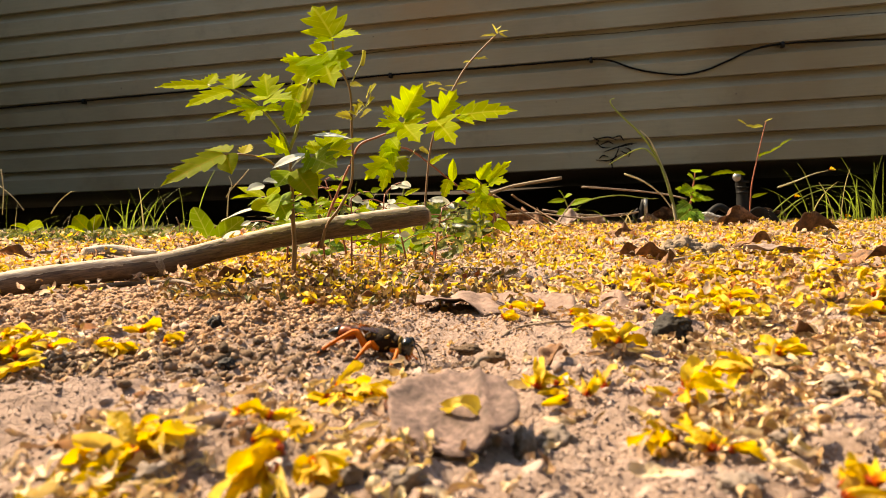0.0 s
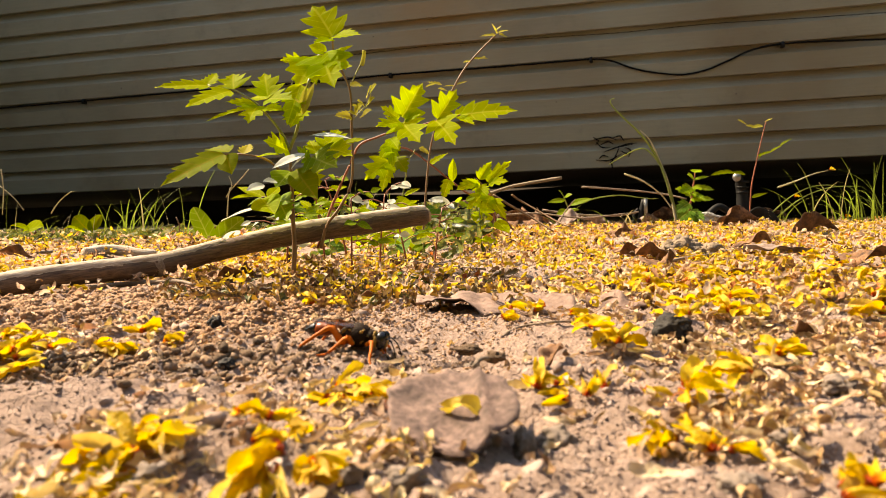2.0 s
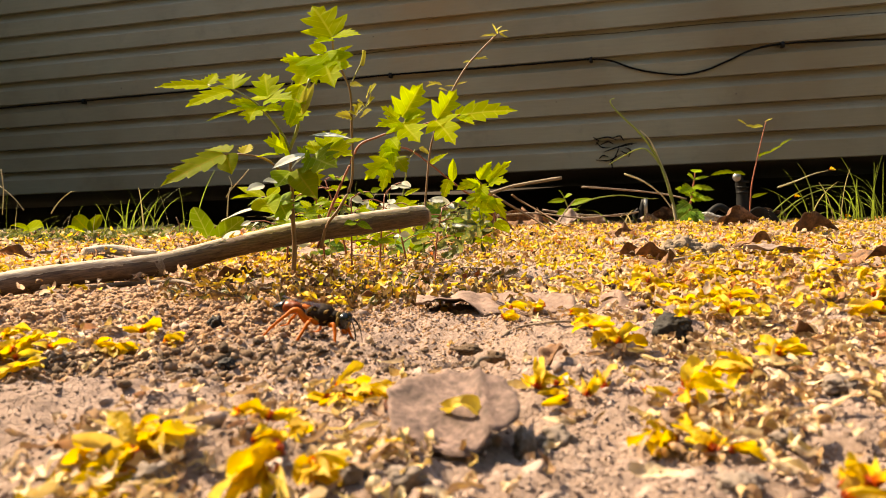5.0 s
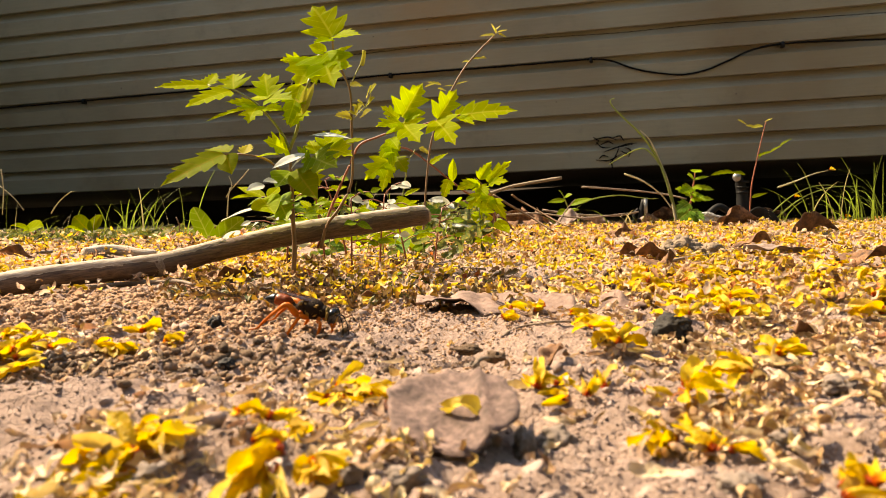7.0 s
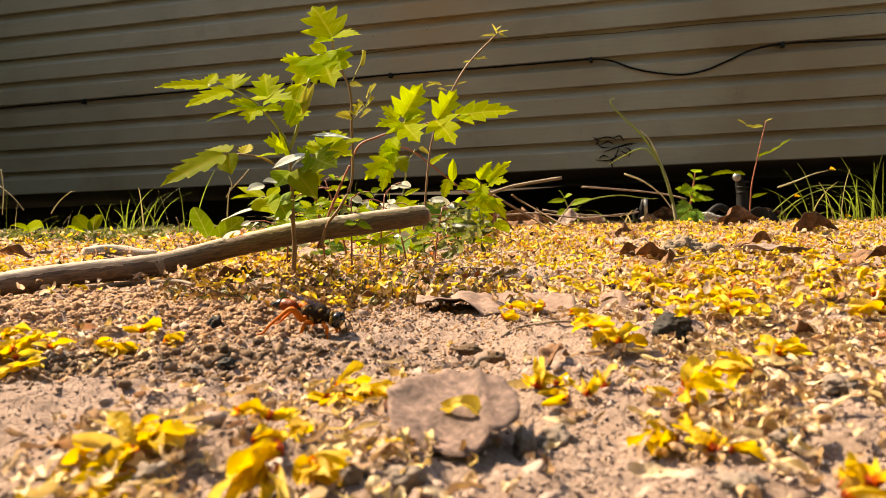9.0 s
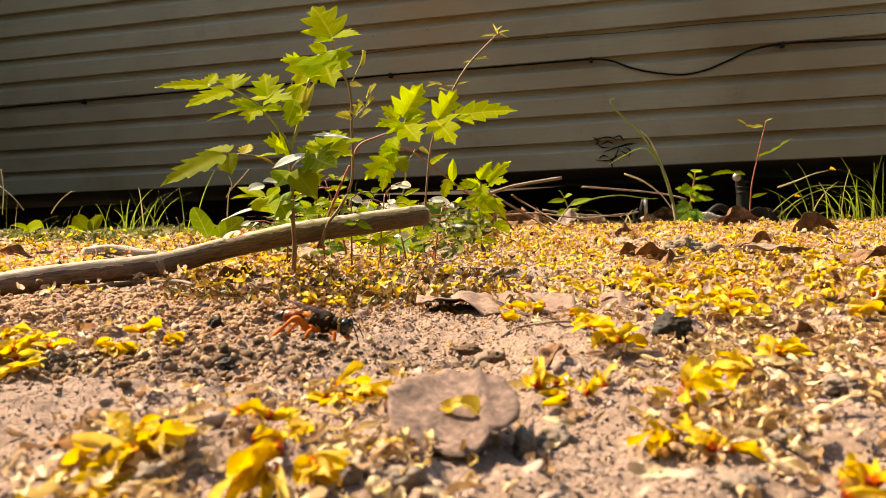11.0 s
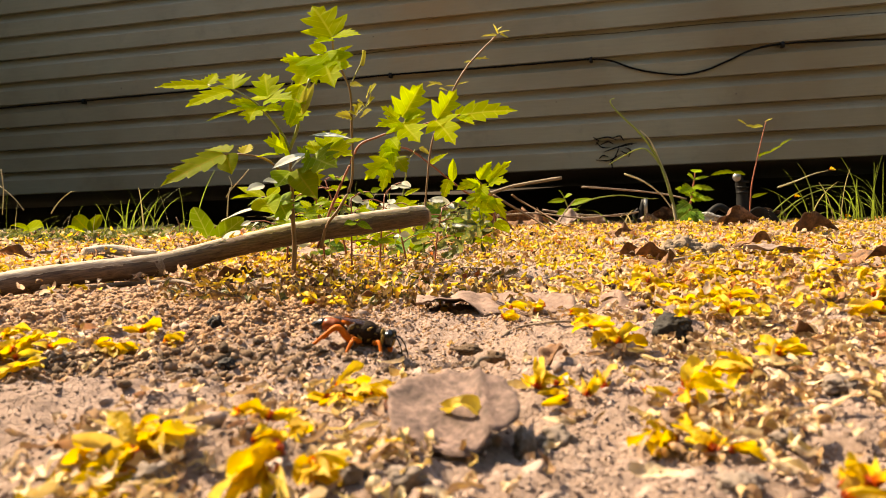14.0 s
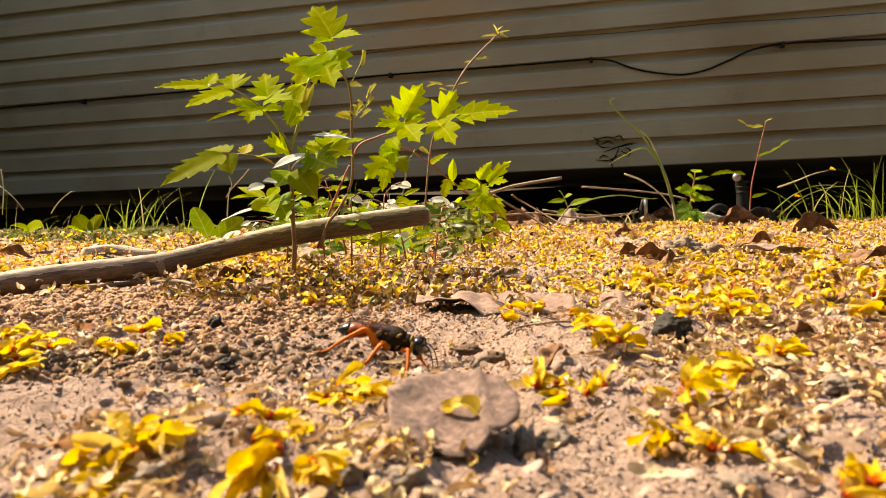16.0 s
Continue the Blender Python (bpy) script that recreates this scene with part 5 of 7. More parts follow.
def build_leafy_weeds():
    """Bushy little weeds with many small leaves, among and behind the seedlings' stems."""
    rng = random.Random(77)
    spots = ((-0.118, 0.530, 0.052, M_LEAF_MID, TOOTHED), (-0.092, 0.555, 0.066, M_LEAF, TOOTHED), (-0.070, 0.540, 0.058, M_LEAF_MID, SMOOTH), (-0.052, 0.575, 0.062, M_LEAF_GLARE, SMOOTH),
             (-0.030, 0.590, 0.055, M_LEAF, TOOTHED), (-0.138, 0.560, 0.040, M_LEAF_GLARE, SMOOTH), (-0.008, 0.610, 0.050, M_LEAF_MID, SMOOTH), (-0.080, 0.600, 0.075, M_LEAF_MID, TOOTHED))
    for x, y, h, material, outline in spots:
        w = thing("leafy_weed", "bushy small-leaved weed with thin reddish twigs" if material is not M_LEAF_GLARE else "bushy weed with small pale leaves, sun glare put into their colour", "weed", pose(x, y, float(ground_z(x, y))), "weeds under the seedlings")
        lean = rng.uniform(-0.25, 0.25)
        stem(w, [(0, 0, -0.004), (lean * h * 0.3, 0, h * 0.4), (lean * h, 0, h)], 0.0011, 0.0006, M_STEM_RED)
        for k in range(6):
            f = 0.42 + 0.58 * k / 5
            a = k * 2.4 + rng.uniform(-0.4, 0.4)
            reach = rng.uniform(0.012, 0.024)
            foot = Vector((lean * h * f, 0, h * f))
            end = foot + Vector((math.cos(a) * reach, 0.7 * math.sin(a) * reach, reach * rng.uniform(-0.1, 0.5)))
            stem(w, [foot, (foot + end) / 2 + Vector((0, 0, 0.002)), end], 0.0006, 0.0004, M_STEM_RED, "twig", 5)
            for j in range(3):
                size = rng.uniform(0.008, 0.014)
                b = a + (j - 1) * 1.1 + rng.uniform(-0.2, 0.2)
                base = foot.lerp(end, 1.0 if j == 1 else 0.7)
                leaflet(w, base, base + Vector((math.cos(b) * size, 0.7 * math.sin(b) * size, size * rng.uniform(-0.4, 0.5))), rng.uniform(0.45, 0.7), rng.uniform(0.4, 0.85), outline, material)


build_leafy_weeds()


# ---------------------------------------------------------------- wood and litter
def build_stick():
    s = thing("fallen_stick", "weathered grey-brown stick lying on the soil, one end raised", "stick")
    course = [(-0.2955, 0.3981, -0.0000), (-0.2662, 0.4236, 0.0080), (-0.2288, 0.4439, 0.0120), (-0.1860, 0.4640, 0.0147), (-0.1499, 0.4895, 0.0232), (-0.1092, 0.5150, 0.0303), (-0.0613, 0.5403, 0.0359), (-0.0135, 0.5656, 0.0410)]
    lie = Matrix.Translation(course[0]) @ frame_along(Vector(course[-1]) - Vector(course[0])).to_4x4()
    course = [lie.inverted() @ Vector(p) for p in course]
    part("branch", tube(course, [0.0063, 0.0064, 0.0064, 0.0066, 0.0068, 0.0072, 0.0076, 0.0072], 20, 12, 0.05, 3), M_BARK, s, "dark brown bark, deepened to paint the shaded side", lie)
    # Peeled strips that also paint the stick's sunlit top.
    top = [p + Vector((0, 0.0002, 0.0030)) for p in course]
    part("peeled_lit_strip", tube(top[:5], [0.0052, 0.0054, 0.0054, 0.0055, 0.0050], 20, 12, 0.035, 9), M_PEELED, s, "pale peeled upper side, sunlight put into its colour", lie)
    part("peeled_lit_strip", tube([top[4] + (top[5] - top[4]) * 0.3] + top[5:], [0.0050, 0.0060, 0.0063, 0.0058], 20, 12, 0.035, 10), M_PEELED, s, "pale peeled upper side, sunlight put into its colour", lie)
    part("knot", tube([(-0.1889, 0.4630, 0.0141), (-0.1860, 0.4640, 0.0147), (-0.1834, 0.4651, 0.0153)], [0.0064, 0.0074, 0.0066], 14, 4, 0.1, 5), M_TWIG, s)
    part("cut_end", tube([(-0.0139, 0.5651, 0.0409), (-0.0113, 0.5667, 0.0413)], [0.0068, 0.0058], 14, 2, 0.05, 6), M_WOODCUT, s)


build_stick()


def twig(points, r0, r1, label, material=None):
    radii = [0.65 * (r0 + (r1 - r0) * i / (len(points) - 1)) for i in range(len(points))]
    t = part("twig", tube(points, radii, 8, 5, 0.15, len(points)), material or M_TWIG)
    tagged(t, label, "twig", "fallen twigs")


def build_twigs():
    twig([(-0.3338, 0.6593, 0.0160), (-0.3192, 0.6847, 0.0176), (-0.2831, 0.6789, 0.0129), (-0.2766, 0.6815, 0.0125)], 0.0085, 0.006, 'pale weathered piece of bark on the soil', M_PEELED)
    twig([(-0.4543, 0.7452, 0.0146), (-0.4171, 0.7873, 0.0130), (-0.3071, 0.6583, 0.0122)], 0.003, 0.002, 'thin pale twig lying flat')
    twig([(-0.2147, 0.4286, 0.0057), (-0.2012, 0.4525, 0.0047), (-0.1693, 0.4447, 0.0059), (-0.1522, 0.4313, 0.0046)], 0.0022, 0.0016, 'pale peeled twig beside the stick')
    twig([(-0.0011, 0.8513, 0.0451), (0.0400, 0.8520, 0.0572), (0.0801, 0.8426, 0.0691), (0.1124, 0.8329, 0.0742), (0.1400, 0.8230, 0.0775)], 0.0035, 0.0028, 'short bare twig standing out of the litter')
    twig([(0.0654, 0.9023, 0.0621), (0.0886, 0.9015, 0.0470), (0.1132, 0.9006, 0.0319), (0.1381, 0.8796, 0.0137)], 0.0024, 0.0018, 'knobbly grey twig in the litter', M_STEM)
    twig([(0.3382, 1.7050, 0.0890), (0.4328, 1.7044, 0.0791), (0.5210, 1.6837, 0.0661), (0.5739, 1.6629, 0.0520)], 0.0035, 0.003, 'thin bare twig leaning over weeds')
    twig([(0.2273, 1.6020, 0.0373), (0.3034, 1.6013, 0.0245), (0.3926, 1.6010, 0.0190), (0.4438, 1.6014, 0.0261)], 0.004, 0.003, 'thin bare twig lying in the litter')
    twig([(0.0940, 0.9524, 0.0623), (0.1088, 0.9518, 0.0519), (0.1261, 0.9412, 0.0407), (0.1485, 0.9203, 0.0253), (0.1630, 0.8999, 0.0180)], 0.0022, 0.0016, 'knobbly lichened twig in the litter', M_STEM)
    twig([(0.1015, 1.3012, 0.0312), (0.1741, 1.3013, 0.0329), (0.2527, 1.2807, 0.0222), (0.3294, 1.2610, 0.0278)], 0.003, 0.002, 'thin bare twig across the litter')
    twig([(0.1964, 1.2001, 0.0135), (0.2086, 1.2013, 0.0351), (0.2266, 1.2024, 0.0564)], 0.0018, 0.001, 'thin upright twig in the litter')
    twig([(-0.8818, 1.6036, 0.0674), (-0.8631, 1.6050, 0.0922), (-0.8289, 1.5860, 0.1110), (-0.8111, 1.5762, 0.1139)], 0.0022, 0.0012, 'bent dry straw by the house', M_STRAW)
    twig([(-0.9944, 1.6072, 0.1324), (-0.9647, 1.6058, 0.1059), (-0.9427, 1.6042, 0.0771)], 0.0022, 0.0014, 'thin dry stem by the house', M_STRAW)
    twig([(-0.9596, 1.5590, 0.1665), (-0.9563, 1.5563, 0.1170), (-0.9605, 1.5536, 0.0678)], 0.0022, 0.0014, 'thin upright dry stem by the house', M_STRAW)
    twig([(-0.4527, 1.1996, 0.0050), (-0.4443, 1.2009, 0.0286), (-0.4494, 1.2020, 0.0479)], 0.0022, 0.0016, 'short brown dead stem behind the stick', M_STEM)
    twig([(-0.3034, 1.0030, 0.0729), (-0.2949, 1.0039, 0.0885), (-0.2984, 1.0047, 0.1029)], 0.0012, 0.0008, 'thin pale dead stem by the weeds', M_STRAW)
    twig([(-0.2992, 1.0035, 0.0807), (-0.2826, 1.0044, 0.0976), (-0.2702, 1.0052, 0.1115)], 0.0012, 0.0008, 'thin pale dead stem by the weeds', M_STRAW)
    twig([(-0.3028, 1.0015, 0.0450), (-0.3002, 1.0030, 0.0728), (-0.2966, 1.0038, 0.0870)], 0.0014, 0.0012, 'thin pale dead stem by the weeds', M_STRAW)
    twig([(0.3890, 1.5057, 0.1083), (0.4302, 1.5047, 0.0901), (0.4651, 1.5032, 0.0615), (0.4857, 1.5016, 0.0333)], 0.003, 0.002, 'bent dry straw beside the weed', M_STRAW)
    twig([(0.0178, 0.2404, -0.0001), (0.0230, 0.2473, 0.0020), (0.0294, 0.2508, 0.0030), (0.0392, 0.2426, 0.0053), (0.0526, 0.2505, 0.0029)], 0.0009, 0.0006, 'thin dark twig on the sandy soil')
    twig([(0.1660, 0.5259, 0.0008), (0.1840, 0.5292, 0.0033), (0.2098, 0.5524, 0.0033), (0.2189, 0.5587, 0.0034)], 0.0022, 0.0015, 'curved brown twig before the stone')
    twig([(-0.2843, 0.6927, 0.0133), (-0.3709, 0.9425, 0.0173), (-0.4507, 1.1948, 0.0329)], 0.0016, 0.001, 'thin bent twig behind the stick')
    twig([(-0.0999, 0.6773, 0.0068), (-0.0497, 0.5928, 0.0073), (-0.0113, 0.5591, 0.0033), (0.0289, 0.4859, 0.0034)], 0.0014, 0.001, 'thin brown twig among petals')


build_twigs()


def dry_leaf(at, length, width, heading, pitch=0.0, rollv=0.0, curl=0.5, droop=0.2, label="", material=None, seed=1, outline=SMOOTH):
    """A curled dead leaf; at is its middle."""
    me = leaf_mesh(outline, length, width, curl, droop, seed, 0.0004)
    m = pose(*at, rollv, pitch, heading) @ Matrix.Translation((-length / 2, 0, droop * length * 0.25))
    leaf = part("dead_leaf", me, material or M_DRY, None, "", m)
    part("stalk", tube([(0, 0, 0), (-length * 0.05, 0, 0.001), (-length * 0.10, length * 0.01, 0.0)], [0.0006, 0.0005, 0.0004], 6, 3), M_TWIG, leaf)
    tagged(leaf, label, "leaf", "dead leaves")


def build_dead_leaves():
    long_leaf()
    dry_leaf((0.0735, 0.2930, 0.0030), 0.030, 0.017, -24, 2, 5, 0.15, 0.04, 'pinkish brown dead leaf with a raised edge', M_PINK, 33, SMOOTH)
    dry_leaf((0.7061, 2.2286, 0.0060), 0.10, 0.050, 10, -10, -50, 0.7, 0.3, 'rust-brown curled dead leaf near the house', M_DRY, 5, SMOOTH)
    dry_leaf((0.3537, 1.6301, 0.0111), 0.062, 0.027, -35, 0, -40, 0.2, 0.1, 'pale dead leaf leaning up', M_DRY_GREY, 6, SMOOTH)
    dry_leaf((0.4459, 1.5233, 0.0099), 0.047, 0.023, 25, 0, -40, 0.3, 0.2, 'pale brown dead leaf on petals', M_DRY_GREY, 7, SMOOTH)
    dry_leaf((0.5788, 1.3904, 0.0029), 0.095, 0.052, 15, -12, -45, 0.6, 0.3, 'rust-brown dead leaf standing on edge', M_DRY, 8, SMOOTH)
    dry_leaf((1.0304, 2.2195, -0.0003), 0.078, 0.039, -20, -15, -40, 0.5, 0.3, 'brown curled dead leaf on petals', M_DRY, 9, SMOOTH)
    dry_leaf((0.5212, 0.9994, 0.0118), 0.058, 0.027, 55, -28, -40, 0.5, 0.2, 'dark brown curled dead leaf', M_DRY, 10, SMOOTH)
    dry_leaf((0.3000, 0.5000, 0.0010), 0.060, 0.026, 172, 2, -8, 0.5, 0.2, 'greyish brown dead leaf on petals', M_DRY, 61, SMOOTH)
    dry_leaf((0.1660, 0.5420, 0.0020), 0.038, 0.018, -8, 4, -10, 0.9, 0.4, 'dark crumpled dead leaf before a rough stone', M_DRY, 62, SMOOTH)
    dry_leaf((0.4900, 0.9400, 0.0060), 0.074, 0.042, 35, -18, -40, 0.6, 0.3, 'brown curled dead leaf on petals', M_DRY, 63, SMOOTH)
    dry_leaf((0.2530, 0.5318, 0.0066), 0.055, 0.016, 0, 0, -10, 0.4, 0.1, 'flat dry brown leaf in the petals', M_DRY_GREY, 12, SMOOTH)
    dry_leaf((0.2513, 0.5766, 0.0103), 0.031, 0.016, 170, 0, 10, 0.6, 0.3, 'small dark dead leaf on petals', M_DRY, 13, SMOOTH)
    dry_leaf((0.2274, 0.9011, 0.0096), 0.035, 0.023, 60, -20, -40, 0.8, 0.3, 'crumpled brown dead leaf', M_DRY, 14, SMOOTH)
    dry_leaf((0.1560, 0.5743, 0.0030), 0.036, 0.018, -20, -4, -8, 0.8, 0.4, 'crumpled brown dead leaf', M_DRY, 15, SMOOTH)
    dry_leaf((0.1448, 0.4711, 0.0036), 0.04, 0.022, 80, -20, -20, 0.9, 0.4, 'crumpled dark dead leaf', M_DRY, 16, SMOOTH)
    dry_leaf((0.0052, 0.9638, 0.0260), 0.078, 0.035, 8, -4, -55, 0.5, 0.2, 'rust-brown dead leaf leaning in the litter', M_DRY, 17, SMOOTH)
    dry_leaf((-0.0308, 1.0064, 0.0220), 0.055, 0.027, -15, -4, -50, 0.5, 0.2, 'rust-brown dead leaf leaning in litter', M_DRY, 18, SMOOTH)
    dry_leaf((0.1964, 1.7692, 0.0191), 0.085, 0.055, 70, -40, -40, 0.6, 0.4, 'dark brown curled dead leaf standing up', M_DRY, 19, SMOOTH)
    dry_leaf((0.1449, 1.4892, 0.0214), 0.085, 0.048, 40, -25, -50, 0.6, 0.4, 'dark brown curled dead leaf in litter', M_DRY, 51, SMOOTH)
    dry_leaf((0.2093, 1.6195, 0.0174), 0.08, 0.045, 110, -25, -45, 0.7, 0.4, 'dark brown curled dead leaf in litter', M_DRY, 52, SMOOTH)
    dry_leaf((0.0684, 0.9893, 0.0229), 0.05, 0.03, -20, -5, -45, 0.6, 0.4, 'dark brown dead leaf in litter', M_DRY, 53, SMOOTH)
    dry_leaf((0.2277, 1.3161, 0.0176), 0.06, 0.03, 160, 5, -40, 0.6, 0.3, 'pale brown dead leaf in litter', M_DRY_GREY, 54, SMOOTH)
    dry_leaf((-0.0810, 0.9806, 0.0205), 0.05, 0.025, 10, 0, -40, 0.6, 0.3, 'brown dead leaf under the seedlings', M_DRY, 55, SMOOTH)
    dry_leaf((0.1033, 1.2134, 0.0140), 0.039, 0.023, 20, 0, -50, 0.6, 0.3, 'dark brown dead leaf in litter', M_DRY, 20, SMOOTH)
    dry_leaf((0.2732, 1.8802, 0.0088), 0.047, 0.023, -30, 10, -40, 0.5, 0.3, 'brown curled dead leaf on petals', M_DRY, 24, SMOOTH)
    dry_leaf((-0.0160, 0.4489, -0.0007), 0.022, 0.009, 5, -6, -30, 0.5, 0.3, "dark green fallen leaf in the plants' shade", M_LEAF_DARK, 41, SMOOTH)
    dry_leaf((-0.0318, 0.4601, -0.0010), 0.02, 0.01, 150, 0, -25, 0.6, 0.3, 'dark green fallen leaf in the shade', M_LEAF_DARK, 42, SMOOTH)
    dry_leaf((-0.0587, 0.4398, -0.0028), 0.022, 0.01, -10, 0, -20, 0.6, 0.3, 'dark shrivelled leaf in the shade', M_DRY, 43, SMOOTH)
    dry_leaf((-0.0352, 0.3688, 0.0001), 0.018, 0.008, 30, 0, -20, 0.6, 0.3, 'dark shrivelled leaf on soil', M_DRY, 44, SMOOTH)
    dry_leaf((-0.0811, 0.4475, -0.0004), 0.02, 0.01, 60, 0, -20, 0.6, 0.3, 'dark shrivelled leaf beside the stem', M_DRY, 45, SMOOTH)
    dry_leaf((-0.1430, 0.4695, 0.0049), 0.026, 0.016, 30, -10, -30, 0.8, 0.4, 'crumpled dark dead leaf behind the soil heap', M_DRY, 21, SMOOTH)
    dry_leaf((-0.1291, 0.4783, 0.0054), 0.022, 0.013, -30, 8, -25, 0.7, 0.4, 'crumpled brown dead leaf behind the heap', M_DRY, 22, SMOOTH)
    dry_leaf((-0.3940, 0.6541, 0.0183), 0.039, 0.016, 5, 0, -30, 0.5, 0.2, 'brown dead leaf beside the stick', M_DRY, 25, SMOOTH)
    dry_leaf((-0.1999, 0.4537, 0.0076), 0.03, 0.01, 10, 0, -20, 0.5, 0.2, 'pale dead leaf beside the stick', M_DRY_GREY, 26, SMOOTH)
    dry_leaf((0.1374, 0.2474, 0.0085), 0.013, 0.008, 60, -20, -20, 0.9, 0.4, 'dark crumpled dead leaf', M_DRY, 27, SMOOTH)
    dry_leaf((0.1062, 0.2094, 0.0055), 0.008, 0.005, 30, -10, -30, 0.9, 0.4, 'dark crumpled dead leaf in the petals', M_DRY, 28, SMOOTH)
    dry_leaf((0.1427, 0.3339, 0.0066), 0.03, 0.012, 10, 0, -20, 0.6, 0.2, 'small brown dead leaf', M_DRY, 29, SMOOTH)
    dry_leaf((0.0293, 0.1927, 0.0049), 0.012, 0.006, 70, -40, -20, 0.8, 0.4, 'small withered brown leaf', M_DRY, 30, SMOOTH)
    rng = random.Random(12)
    for i in range(46):
        y = rng.uniform(0.75, 2.35)
        x = rng.uniform(-0.25, 0.66) * y
        size = rng.uniform(0.016, 0.040)
        dry_leaf((x, y, float(ground_z(x, y)) + 0.006), size, size * rng.uniform(0.35, 0.6), rng.uniform(0, 360), rng.uniform(-15, 15), rng.uniform(-45, 25), rng.uniform(0.3, 0.9), rng.uniform(0.1, 0.4), "small curled brown dead leaf among petals", rng.choice((M_DRY, M_DRY, M_DRY_GREY)), 100 + i)
    round_leaf((0.0008, 0.1388, 0.0058))


def long_leaf():
    """A long dead leaf lying flat, one end arched up over the soil so that its front rim stands clear."""
    n, k, thick = 40, 9, 0.0004
    rng = random.Random(6)
    rows = []
    for i in range(n + 1):
        u = i / n
        x = -0.0125 + 0.0690 * u
        arch = math.sin(math.pi * min(1.0, max(0.0, (x + 0.0195) / 0.0355))) ** 0.8 if x < 0.016 else 0.0
        wide = 0.034 * math.sin(math.pi * (0.20 + 0.75 * u)) ** 0.6
        row = []
        for j in range(k):
            v = j / (k - 1)
            y = 0.2955 + 0.06 * (x - 0.016) + wide * v + 0.0012 * math.sin(60 * x)
            z = 0.0006 + 0.0052 * v + 0.0075 * arch * (1 - v) ** 1.5 + 0.0005 * math.sin(300 * x + 5 * v) + rng.uniform(-0.00012, 0.00012) - 0.0010 * math.exp(-((v - 0.5) / 0.08) ** 2)
            row.append((x, y, float(ground_z(x, 0.300)) * 0.5 + z))
        rows.append(row)
    flat = [p for row in rows for p in row]
    verts = flat + [(x, y, z - thick) for x, y, z in flat]
    low = len(flat)
    faces = []
    for i in range(n):
        for j in range(k - 1):
            a, b, c, d = i * k + j, (i + 1) * k + j, (i + 1) * k + j + 1, i * k + j + 1
            faces += [(a, b, c, d), (d + low, c + low, b + low, a + low)]
    rim = [i * k for i in range(n + 1)] + [n * k + j for j in range(1, k)] + [i * k + k - 1 for i in range(n - 1, -1, -1)] + list(range(k - 2, 0, -1))
    for a, b in zip(rim, rim[1:] + rim[:1]):
        faces.append((a, a + low, b + low, b))
    tagged(part("dead_leaf", mesh_of("dead_leaf", verts, faces), M_PINK), "long pinkish brown dead leaf, one end arched off the soil", "leaf", "dead leaves")


def round_leaf(at):
    """A stiff roundish dead leaf with a broken, cornered rim: creased once, its front rim turned down."""
    n, k = 48, 10
    rng = random.Random(8)
    rim = []
    for i in range(n):
        a = 6.283185 * i / n
        corner = 0.97 / math.cos((a + 0.32) % 1.0472 - 0.5236) ** 0.8
        notch = 0.07 * math.exp(-((a - 5.02) / 0.10) ** 2)
        rim.append(corner + notch + rng.uniform(-0.025, 0.025))
    verts = []
    for side in (0.0, -0.0004):
        for j in range(k + 1):
            for i in range(n):
                a = 6.283185 * i / n
                r = 0.0131 * rim[i] ** (j / k) * j / k
                x, y = r * math.cos(a), r * 1.12 * math.sin(a)
                front = smooth(0.40, 1.0, j / k) * smooth(0.30, 0.95, -math.sin(a + 0.1))
                z = 0.0022 * (j / k) ** 2 * (0.5 + 0.5 * math.cos(2 * a)) - 0.0006 * front
                z += 0.0019 * math.exp(-((x - 0.0062 + 0.12 * y) / 0.0011) ** 2) * smooth(0.0, 0.5, j / k)
                z += 0.0005 * math.sin(420 * x + 2) * math.cos(350 * y) + 0.0003 * math.sin(900 * y + 500 * x)
                verts.append((x, y, float(z) + side))
    m = n * (k + 1)
    faces = [(b + j * n + i, b + j * n + (i + 1) % n, b + (j + 1) * n + (i + 1) % n, b + (j + 1) * n + i) for b in (0, m) for j in range(k) for i in range(n)]
    faces += [(k * n + i, k * n + (i + 1) % n, m + k * n + (i + 1) % n, m + k * n + i) for i in range(n)]
    leaf = part("dead_leaf", mesh_of("round_leaf", verts, faces), M_ROUNDLEAF, None, "", pose(*at, 14, 2, -4))
    part("stalk", tube([(0.004, 0.016, 0.001), (0.005, 0.019, 0.0012), (0.007, 0.022, 0.0002)], [0.0007, 0.0006, 0.0005], 6, 3), M_TWIG, leaf)
    tagged(leaf, "stiff roundish pinkish grey dead leaf with a petal on it", "leaf", "dead leaves")


build_dead_leaves()


def stone(at, size, seed, material, label, heading=0, name="stone", uneven=0.42):
    s = part(name, lump(size, seed, 5 if size[0] > 0.01 else 4, uneven, 0.24 if size[0] > 0.008 else 0.2), material, None, "", pose(*at, 0, 0, heading))
    tagged(s, label, "stone", "stones")


